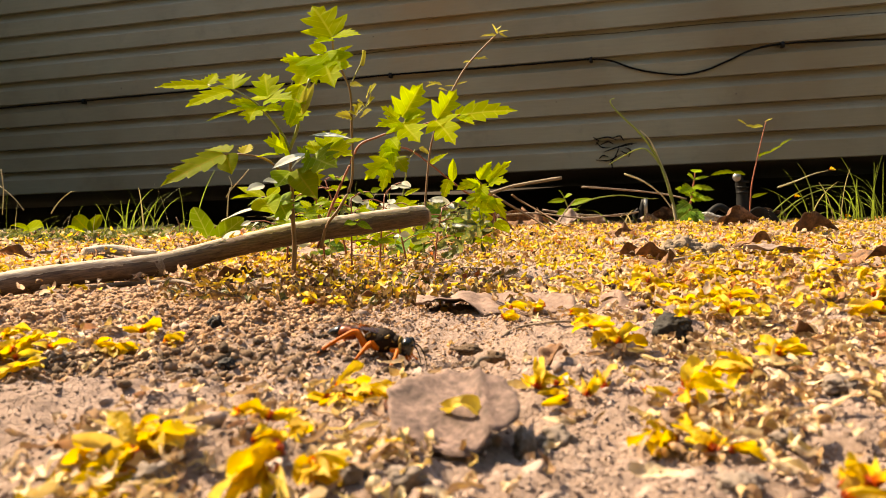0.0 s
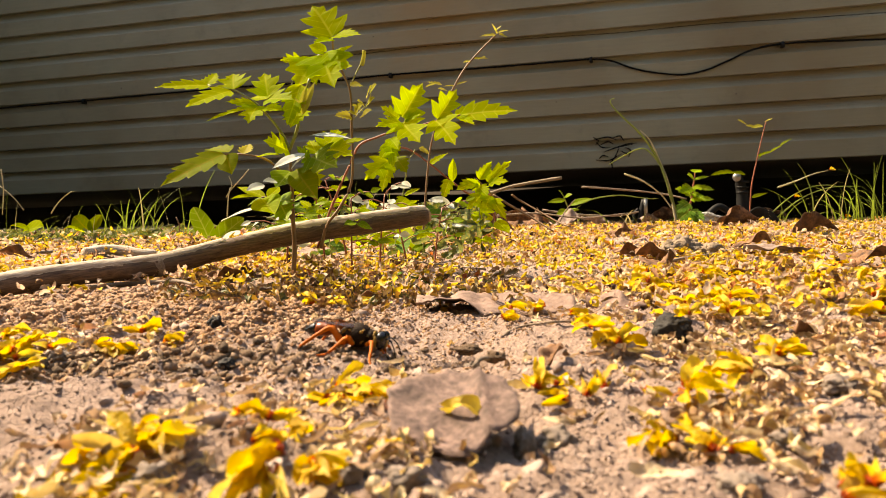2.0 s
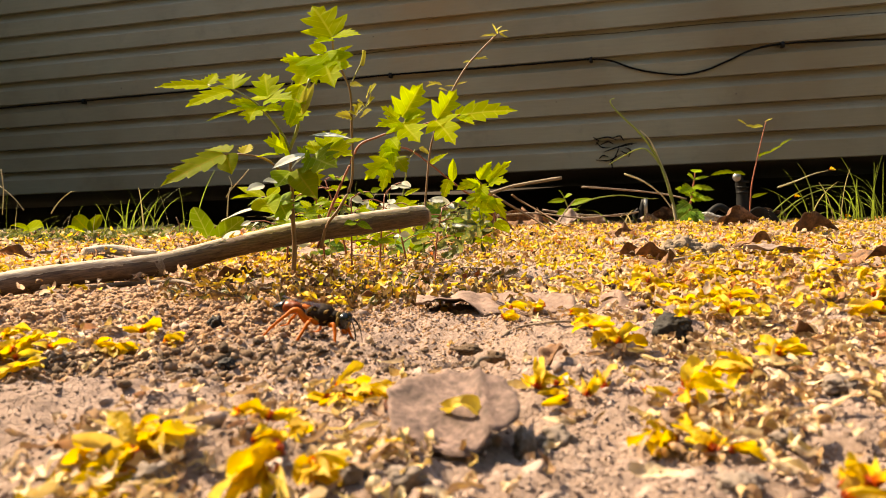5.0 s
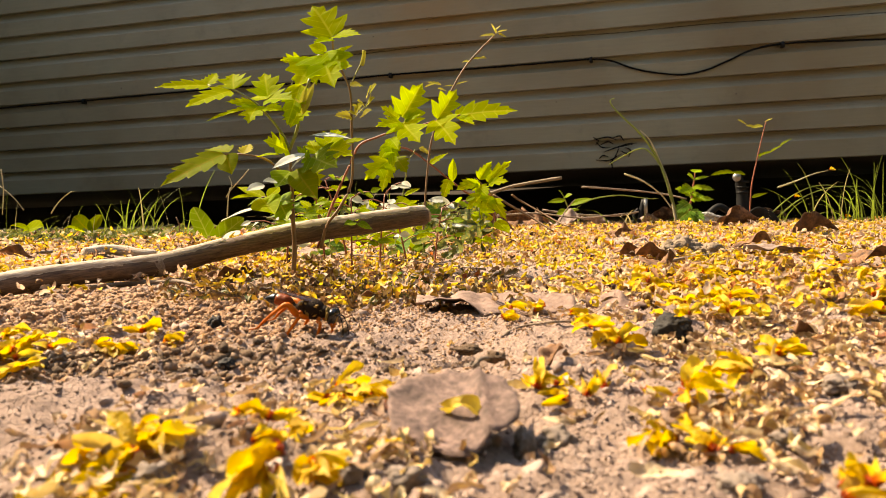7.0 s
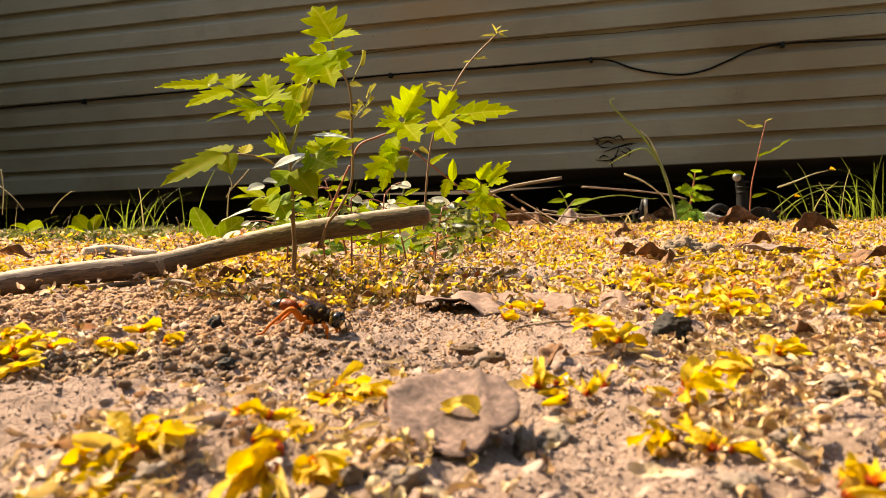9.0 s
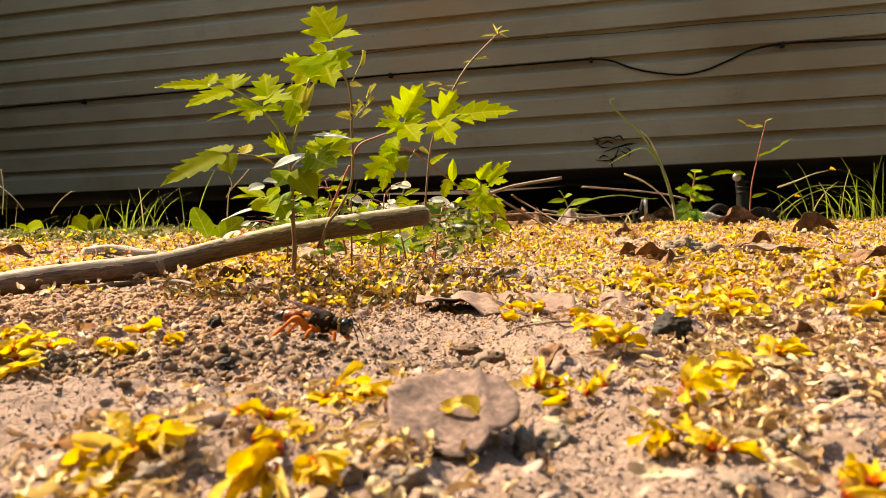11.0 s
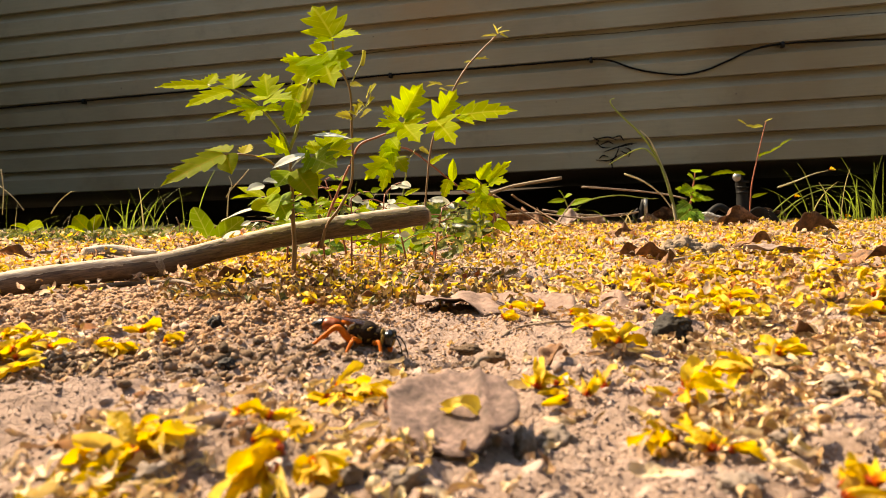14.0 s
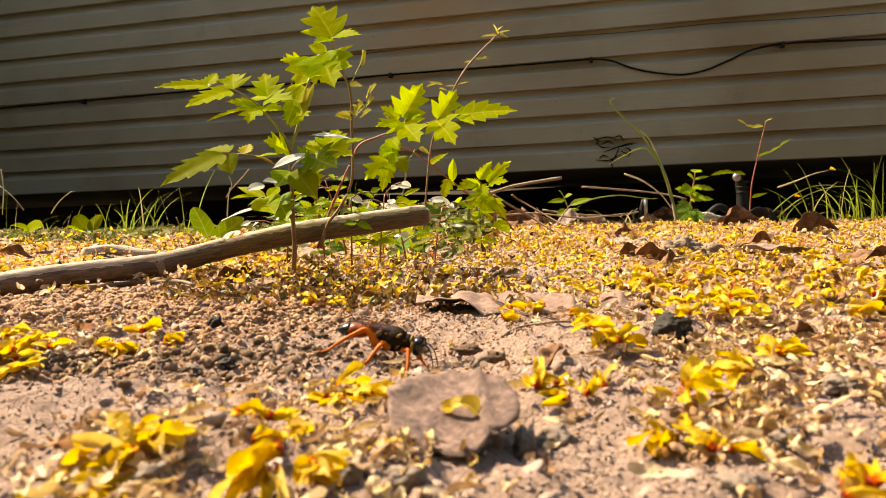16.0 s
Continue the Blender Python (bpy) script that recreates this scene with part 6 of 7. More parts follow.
def build_stones():
    stone((0.2000, 0.6060, -0.0060), (0.028, 0.020, 0.0180), 3, M_ROCK, 'rough grey stone among petals')
    stone((0.2205, 0.5781, 0.0030), (0.01, 0.009, 0.007), 13, M_ROCK, 'small grey stone beside a larger one')
    stone((0.0710, 0.2200, 0.0050), (0.0058, 0.0050, 0.0050), 5, M_CINDER, 'black cinder lump on petals', uneven=0.22)
    stone((-0.0838, 0.2560, 0.0059), (0.0028, 0.003, 0.0032), 6, M_CINDER, 'small black cinder on the soil heap')
    stone((-0.0645, 0.2054, 0.0016), (0.0026, 0.003, 0.0022), 7, M_CINDER, 'small black cinder on the soil')
    # Two added clods, coloured dark for the shadow in the small hollows.
    stone((0.0069, 0.2253, 0.0), (0.0044, 0.0026, 0.0014), 31, M_DARKCRUMB, 'added dark clod standing in for the shadow in a small hollow')
    stone((0.0147, 0.2130, 0.0), (0.0030, 0.0024, 0.0016), 32, M_DARKCRUMB, 'added dark clod standing in for the shadow in a small hollow')
    stone((0.0214, 0.1394, -0.0019), (0.0036, 0.003, 0.0026), 8, M_CLOD, 'small greyish tan pebble on soil')
    stone((0.0146, 0.1350, -0.0013), (0.0022, 0.003, 0.0036), 9, M_CLOD, 'small upright grey pebble')
    # Flat clod added where the soil has only a dark, shadowed hole.
    stone((0.0470, 0.1129, -0.0011), (0.0035, 0.003, 0.0018), 10, M_CLOD, 'clod standing in for a shadowed hole in the soil')
    stone((-0.0177, 0.1157, 0.0017), (0.0033, 0.0029, 0.0024), 11, M_CLOD, 'greyish tan clod of dry soil')
    stone((-0.0487, 0.1136, 0.0031), (0.0036, 0.0029, 0.0022), 12, M_CLOD, 'dark grey clod of dry soil')
    stone((-0.0545, 0.1361, 0.0052), (0.003, 0.0022, 0.0016), 14, M_CLOD, 'dark grey clod of dry soil')
    stone((-0.1159, 0.2088, 0.0050), (0.0035, 0.003, 0.0024), 15, M_CLOD, 'greyish tan clod of dry soil')
    stone((-0.0742, 0.2042, 0.0012), (0.0029, 0.0022, 0.0016), 16, M_CLOD, 'dark clod of soil')
    stone((-0.0613, 0.2274, 0.0019), (0.003, 0.003, 0.002), 17, M_CLOD, 'greyish tan clod of dry soil')
    stone((0.0630, 0.1298, 0.0004), (0.0032, 0.002, 0.0016), 18, M_CLOD, 'greyish tan pebble on soil')
    stone((0.0904, 0.1618, 0.0014), (0.0036, 0.003, 0.0022), 19, M_CLOD, 'greyish tan pebble on soil')
    stone((-0.0073, 0.1151, 0.0006), (0.0033, 0.0022, 0.0022), 20, M_CLOD, 'greyish tan clod of dry soil')
    stone((0.1083, 0.2490, 0.0048), (0.0036, 0.0029, 0.0022), 21, M_CLOD, 'grey clod among petals')
    stone((0.0080, 0.2262, -0.0060), (0.0022, 0.002, 0.0014), 22, M_CLOD, 'small tan pebble on sand')
    stone((0.6844, 1.8371, 0.0011), (0.03, 0.02, 0.012), 23, M_PALE, 'pale stone near the house')


build_stones()


# ---------------------------------------------------------------- fallen flowers
def petal_mesh(length, width, start, bend, seed):
    """A strap petal along +x: narrow claw, broad blade, curled back."""
    rng = random.Random(seed)
    rows, verts, along = 9, [], []
    x = z = 0.0
    twist = rng.uniform(-1.0, 1.0)
    for i in range(rows):
        s = i / (rows - 1)
        th = start + bend * s
        w = width * (0.30 + 0.70 * math.sin(math.pi * min(1, 0.08 + 0.66 * s)) ** 0.9) * (1 + 0.12 * math.sin(11 * s + seed)) * math.sqrt(1 - 0.9 * max(0.0, (s - 0.7) / 0.3) ** 2)
        for q in (-1, -0.5, 0, 0.5, 1):
            cup = 0.55 * width * (q * q - 0.4) * (1 - 0.5 * s) + 0.16 * width * math.sin(9 * s + 3 * q + seed)
            y = 0.5 * w * q
            a = twist * s
            verts.append((x - math.sin(th) * cup, y * math.cos(a), z + math.cos(th) * cup + y * math.sin(a)))
            along.append(s)
        x, z = x + math.cos(th) * length / (rows - 1), z + math.sin(th) * length / (rows - 1)
    faces = [(i * 5 + k, i * 5 + k + 1, i * 5 + k + 6, i * 5 + k + 5) for i in range(rows - 1) for k in range(4)]
    return mesh_of("petal", verts, faces, attrs={"along": along})


def flower(x, y, z, size, heading, petals=4, seed=1, spread=70, lift=0.5, label="fallen yellow flower with red petal bases"):
    """A small fallen flower: curled strap petals from one claw end, with a red crest and a few stamens."""
    rng = random.Random(seed * 17 + 3)
    at = (x, y, float(ground_z(x, y)) + z)
    f = thing("fallen_flower", label, "flower", pose(*at, 0, 0, heading), "fallen flowers")
    for i in range(petals):
        a = (i - (petals - 1) / 2) * spread / max(1, petals - 1) + rng.uniform(-25, 25)
        start = lift * rng.uniform(0.2, 1.9)
        me = petal_mesh(size * rng.uniform(0.75, 1.1), size * rng.uniform(0.24, 0.38), start, -start * rng.uniform(1.0, 2.0) + rng.uniform(-1.2, 0.3), seed * 10 + i)
        part("petal", me, M_PETAL, f, "", pose(0, 0, 0, rng.uniform(-75, 75), rng.uniform(-10, 10), a))
    me = lump((size * 0.09, size * 0.06, size * 0.05), seed, 2, 0.6)
    part("crest", me, M_CREST, f, "orange-red crest", pose(size * 0.06, 0, size * 0.05, 0, 0, 0))
    return f


M_CREST = plain("red_crest", (0.46, 0.056, 0.008), 0.6, 1500, 0.3)


def build_flowers():
    flower(-0.0273, 0.1128, 0.006, 0.0105, -120, 3, 1, 40, 0.35, 'large bright yellow fallen flower, red at the base')
    flower(-0.0238, 0.1162, 0.002, 0.008, -40, 5, 2, 90, 0.5)
    flower(-0.0536, 0.1175, 0.003, 0.009, -160, 6, 3, 150, 0.6)
    flower(-0.0551, 0.1243, 0.004, 0.006, 20, 3, 40, 120, 1.1)
    flower(-0.0591, 0.1151, 0.001, 0.008, 160, 5, 4, 100, 0.3)
    flower(-0.0567, 0.1074, 0.001, 0.008, -10, 5, 5, 80, 0.3)
    flower(-0.0585, 0.0971, 0.0, 0.007, 170, 5, 6, 100, 0.3)
    flower(-0.0267, 0.1717, 0.002, 0.009, 10, 6, 7, 120, 0.5)
    flower(-0.0236, 0.1690, 0.001, 0.008, 80, 6, 8, 140, 0.3)
    flower(-0.0155, 0.1720, 0.001, 0.008, 150, 6, 9, 140, 0.3)
    flower(-0.0176, 0.1637, 0.002, 0.008, -60, 5, 39, 120, 0.5)
    flower(-0.0030, 0.1780, 0.001, 0.006, 0, 3, 10, 60, 0.3)
    flower(-0.0257, 0.1347, 0.002, 0.007, -170, 5, 11, 70, 0.3)
    flower(-0.0131, 0.1277, 0.001, 0.006, -60, 5, 12, 120, 0.6)
    flower(0.0535, 0.1560, 0.003, 0.0115, -30, 6, 13, 120, 0.55, 'bright yellow fallen flower with a red crest, upright')
    flower(0.0479, 0.1269, 0.003, 0.009, 95, 5, 14, 80, 0.6)
    flower(0.0436, 0.1347, 0.002, 0.009, 170, 5, 15, 110, 0.5)
    flower(0.0468, 0.1355, 0.002, 0.008, 20, 5, 41, 80, 0.5)
    flower(0.0503, 0.1250, 0.002, 0.007, 10, 3, 16, 60, 0.3)
    flower(0.0715, 0.1670, 0.003, 0.0110, 150, 6, 17, 130, 0.6)
    flower(0.0850, 0.1800, 0.003, 0.01, 70, 6, 18, 120, 0.8)
    flower(0.0560, 0.0985, 0.001, 0.011, 12, 5, 19, 50, 0.25, 'large yellow fallen flower with red bases')
    flower(0.0602, 0.0991, 0.003, 0.01, 60, 5, 20, 90, 0.4)
    flower(0.0599, 0.1064, 0.001, 0.008, 40, 3, 21, 60, 0.2)
    flower(0.0268, 0.1604, 0.002, 0.008, 150, 5, 22, 110, 0.5)
    flower(0.0313, 0.1573, 0.002, 0.008, 80, 3, 23, 60, 0.7)
    flower(0.0208, 0.1640, 0.001, 0.009, 80, 5, 24, 60, 0.9)
    flower(0.0272, 0.1754, 0.001, 0.007, 60, 3, 42, 60, 0.9)
    flower(0.0502, 0.2047, 0.004, 0.01, 100, 6, 25, 150, 0.6)
    flower(0.0492, 0.2261, 0.003, 0.009, 150, 6, 26, 130, 0.5)
    flower(0.0448, 0.2416, 0.002, 0.008, 30, 5, 27, 120, 0.4)
    flower(0.0214, 0.2627, 0.002, 0.008, 20, 6, 28, 150, 0.4)
    flower(0.0375, 0.2979, 0.002, 0.008, 90, 5, 29, 100, 0.7)
    flower(-0.1241, 0.2004, 0.003, 0.01, 160, 6, 30, 130, 0.4)
    flower(-0.1183, 0.1956, 0.002, 0.009, -60, 5, 31, 120, 0.4)
    flower(-0.1215, 0.2159, 0.002, 0.009, 100, 5, 32, 120, 0.4)
    flower(-0.1119, 0.2242, 0.002, 0.009, 30, 6, 33, 130, 0.4)
    flower(-0.1069, 0.2252, 0.002, 0.009, -20, 5, 34, 110, 0.3)
    flower(-0.1025, 0.2387, 0.002, 0.009, 90, 5, 35, 90, 0.9)
    flower(-0.0908, 0.2285, 0.001, 0.008, 30, 6, 36, 120, 0.6)
    flower(0.0252, 0.2694, 0.004, 0.008, 60, 4, 61, 120, 0.4)
    flower(0.0419, 0.2955, 0.004, 0.008, 150, 4, 62, 120, 0.4)
    flower(0.0444, 0.2494, 0.003, 0.008, 20, 4, 63, 120, 0.4)
    flower(-0.0600, 0.3180, 0.004, 0.008, 120, 6, 37, 130, 0.9)
    flower(-0.0530, 0.3240, 0.003, 0.009, -10, 6, 38, 140, 0.4)
    flower(-0.0420, 0.3380, 0.002, 0.009, 30, 5, 43, 120, 0.4)
    flower(0.0373, 0.1666, 0.001, 0.008, 60, 3, 44, 60, 0.9)
    flower(0.0448, 0.1598, 0.001, 0.007, -30, 3, 45, 60, 0.6)
    flower(0.0931, 0.2312, 0.004, 0.01, 80, 6, 46, 120, 0.8)
    flower(0.0994, 0.2568, 0.004, 0.01, 150, 6, 47, 120, 0.8)
    flower(0.1352, 0.2181, 0.004, 0.011, 150, 6, 48, 120, 0.7)
    flower(0.1552, 0.2553, 0.004, 0.01, 60, 6, 49, 120, 0.7)
    flower(-0.1415, 0.2259, 0.004, 0.009, 20, 6, 71, 140, 0.6)
    flower(-0.1240, 0.2098, 0.004, 0.009, -40, 6, 72, 140, 0.6)
    flower(-0.1217, 0.1988, 0.003, 0.009, 110, 5, 73, 130, 0.5)
    flower(-0.0120, 0.1740, 0.001, 0.008, 40, 6, 74, 140, 0.3)
    flower(-0.0090, 0.1690, 0.001, 0.008, 160, 5, 75, 120, 0.3)
    flower(-0.0200, 0.1740, 0.001, 0.008, -20, 6, 76, 140, 0.35)
    flower(-0.0290, 0.1680, 0.001, 0.007, 120, 5, 77, 120, 0.3)
    for x, y, turn, seed in ((-0.0280, 0.1735, 20, 81), (-0.0240, 0.1785, 150, 82), (-0.0160, 0.1770, -30, 83), (-0.0125, 0.1725, 100, 84), (-0.0205, 0.1675, 60, 85), (-0.0250, 0.1660, -80, 86), (-0.0145, 0.1700, 15, 87), (-0.0180, 0.1715, 200, 88), (-0.0110, 0.1760, 75, 89), (-0.0225, 0.1725, -45, 90)):
        flower(x, y, 0.001, 0.0075, turn, 6, seed, 150, 0.3, "fallen yellow flower lying in a loose heap")
    flower(-0.0341, 0.1211, 0.004, 0.007, 30, 5, 50, 100, 0.5)
    flower(-0.0327, 0.1280, 0.005, 0.007, 110, 5, 51, 100, 0.5)
    flower(-0.0382, 0.1273, 0.005, 0.006, 60, 3, 52, 80, 0.7)
    for x, y, z, turn, seed in ((-0.0556, 0.1205, 0.003, 60, 91), (-0.0512, 0.1210, 0.004, 10, 92), (-0.0580, 0.1190, 0.002, 170, 93), (-0.0535, 0.1135, 0.002, -100, 94)):
        flower(x, y, z, 0.008, turn, 6, seed, 150, 0.4, "fallen yellow flower in a near heap of petals")
    flower(-0.0283, 0.1088, 0.004, 0.0105, -110, 4, 95, 50, 0.3, 'large bright yellow fallen flower bending over')
    flower(-0.0225, 0.1145, 0.003, 0.0095, -70, 5, 96, 90, 0.4)
    rng = random.Random(31)
    for i in range(34):
        y = rng.uniform(0.20, 0.62)
        x = rng.uniform(0.16, 0.58) * y
        flower(x, y, 0.006 + 0.006 * rng.random(), rng.uniform(0.0065, 0.0095), rng.uniform(0, 360), rng.randint(4, 6), 200 + i, 150, rng.uniform(0.3, 0.8), "fallen yellow flower among loose petals")
    lone = part("fallen_petal", petal_mesh(0.0085, 0.0034, 0.9, -2.3, 5), M_LONEPETAL, None, "", pose(-0.0005, 0.1368, 0.0058, 20, 0, -10))
    for at in ((0.8878, 1.7829, 0.0489), (0.9967, 1.7499, -0.0042), (0.9781, 1.7865, 0.1138)):
        bit = part("fallen_petal", petal_mesh(0.020, 0.011, 0.5, -1.4, 9), M_PETAL, None, "", pose(*at, 40, 0, 30))
        tagged(bit, "yellow petal caught in the grass", "petal", "fallen flowers")
    tagged(lone, "curled yellow petal resting on a dead leaf", "petal", "fallen flowers")


build_flowers()


# ---------------------------------------------------------------- by the house
def grass_tuft(x, y, blades, height, spread, seed, label, straw=0.15, lean=0.0):
    rng = random.Random(seed)
    base = (x, y, float(ground_z(x, y)) - 0.002)
    t = thing("grass_tuft", label, "grass", pose(*base), "grass tufts")
    for i in range(blades):
        a = rng.uniform(0, 6.283)
        h = height * rng.uniform(0.45, 1.1)
        reach = h * rng.uniform(0.1, spread)
        bx, by = rng.gauss(0, 0.02 + 0.1 * height), rng.gauss(0, 0.02)
        dx, dy = math.cos(a) * reach + lean * h, math.sin(a) * reach * 0.6
        w = rng.uniform(0.0010, 0.0023)
        k, verts, rib, vein = 9, [], [], []
        for j in range(k):
            s = j / (k - 1)
            px, py = bx + dx * s ** 1.7, by + dy * s ** 1.7
            pz = h * (s - 0.55 * (reach / h) * s ** 2.4)
            ww = w * (1 - s ** 2.2) * 0.5 + 0.0002
            for q in (-1, 0, 1):
                verts.append((px + q * ww * math.cos(a + 1.57) + 0.4 * q * ww, py + q * ww * math.sin(a + 1.57), pz - 0.25 * ww * (1 - abs(q))))
                rib.append(abs(q) * 0.5)
                vein.append(0.5)
        faces = [(j * 3 + q, j * 3 + q + 1, j * 3 + q + 4, j * 3 + q + 3) for j in range(k - 1) for q in range(2)]
        part("blade", mesh_of("blade", verts, faces, attrs={"rib": rib, "vein": vein}), M_STRAW if rng.random() < straw else M_GRASS, t)
    return t


def build_grass():
    grass_tuft(-0.591, 1.379, 22, 0.13, 0.7, 1, 'upright green grass tuft by the house', 0.15, 0.0)
    grass_tuft(-0.508, 1.293, 8, 0.12, 0.6, 2, 'thin grass tuft by the house', 0.1, 0.2)
    grass_tuft(-0.557, 1.210, 6, 0.07, 0.8, 3, 'low green grass tuft by the house', 0.15, 0.0)
    grass_tuft(0.868, 1.497, 14, 0.16, 1.3, 4, 'arching green grass tuft by the house', 0.15, -0.1)
    grass_tuft(0.905, 1.480, 7, 0.17, 0.9, 5, 'tall grass tuft by the house', 0.1, 0.1)
    grass_tuft(0.855, 1.572, 8, 0.13, 1.5, 6, 'arching green grass tuft by the house', 0.15, -0.5)
    grass_tuft(0.794, 1.640, 6, 0.12, 1.2, 16, 'sparse green grass tuft by the house', 0.3, 0.3)
    grass_tuft(0.960, 1.560, 16, 0.15, 1.2, 18, 'arching green grass tuft by the house', 0.1, -0.25)
    grass_tuft(-0.807, 1.529, 6, 0.08, 0.8, 7, 'low green grass tuft by the house', 0.4, 0.0)
    grass_tuft(-0.837, 1.377, 5, 0.12, 0.9, 8, 'half dry grass tuft by the house', 0.5, 0.0)
    grass_tuft(-0.872, 1.514, 4, 0.07, 0.9, 9, 'low green grass tuft by the house', 0.3, 0.0)
    grass_tuft(-0.430, 1.191, 6, 0.07, 1.0, 10, 'low green grass tuft by the house', 0.3, 0.0)
    grass_tuft(-0.170, 0.955, 14, 0.09, 1.0, 11, 'low grass among seedlings', 0.2, 0.0)
    grass_tuft(-0.133, 1.021, 14, 0.09, 1.0, 12, 'low grass among seedlings', 0.3, 0.0)
    grass_tuft(-0.079, 1.062, 12, 0.09, 1.0, 13, 'low grass among seedlings', 0.2, 0.0)
    grass_tuft(-0.010, 0.938, 10, 0.06, 0.9, 14, 'short green grass tuft beside dead leaves', 0.1, 0.0)
    grass_tuft(0.395, 1.470, 8, 0.07, 1.2, 15, 'sparse green grass tuft by the house', 0.4, 0.0)
    grass_tuft(0.274, 1.585, 8, 0.07, 1.2, 17, 'sparse green grass tuft by the house', 0.4, 0.0)
    t = thing("tall_grass", "tall grass blades with bent dry tips", "grass")
    stem(t, [(0.5154, 1.5496, -0.0046), (0.5006, 1.5536, 0.0675), (0.4805, 1.5570, 0.1299), (0.4478, 1.5601, 0.1866), (0.4060, 1.5626, 0.2312), (0.3822, 1.5640, 0.2567), (0.3765, 1.5648, 0.2717), (0.3866, 1.5651, 0.2763)], 0.0045, 0.0008, M_GRASS, 'blade')
    stem(t, [(0.5130, 1.5496, -0.0045), (0.4985, 1.5543, 0.0799), (0.4772, 1.5577, 0.1424), (0.4600, 1.5599, 0.1824), (0.4397, 1.5611, 0.2041)], 0.0042, 0.0008, M_STRAW, 'blade')
    stem(t, [(0.5047, 1.5522, 0.0427), (0.4850, 1.5563, 0.1174), (0.4567, 1.5586, 0.1579), (0.4346, 1.5589, 0.1636), (0.3970, 1.5580, 0.1476), (0.3680, 1.5571, 0.1313)], 0.003, 0.0008, M_GRASS, 'blade')
    stem(t, [(0.3170, 1.6027, 0.0496), (0.3557, 1.6033, 0.0610), (0.4069, 1.6035, 0.0643), (0.4576, 1.6030, 0.0562), (0.4894, 1.6029, 0.0539)], 0.002, 0.0008, M_GRASS, 'blade')
    stem(t, [(0.8501, 1.8001, -0.0025), (0.9164, 1.8027, 0.0454), (0.9889, 1.8040, 0.0688), (1.0607, 1.8041, 0.0692)], 0.0022, 0.0008, M_GRASS, 'blade')
    stem(t, [(0.8288, 1.8004, 0.0025), (0.8878, 1.8030, 0.0493), (0.9460, 1.8043, 0.0731), (1.0035, 1.8043, 0.0740)], 0.0022, 0.0008, M_GRASS, 'blade')
    stem(t, [(0.8541, 1.8043, 0.0733), (0.9035, 1.8051, 0.0889), (0.9471, 1.8060, 0.1046), (0.9846, 1.8064, 0.1119)], 0.0028, 0.0008, M_STRAW, 'blade')
    stem(t, [(0.9431, 1.7995, -0.0128), (0.9422, 1.8027, 0.0446), (0.9255, 1.8059, 0.1025), (0.9078, 1.8075, 0.1317)], 0.002, 0.0008, M_GRASS, 'blade')


build_grass()


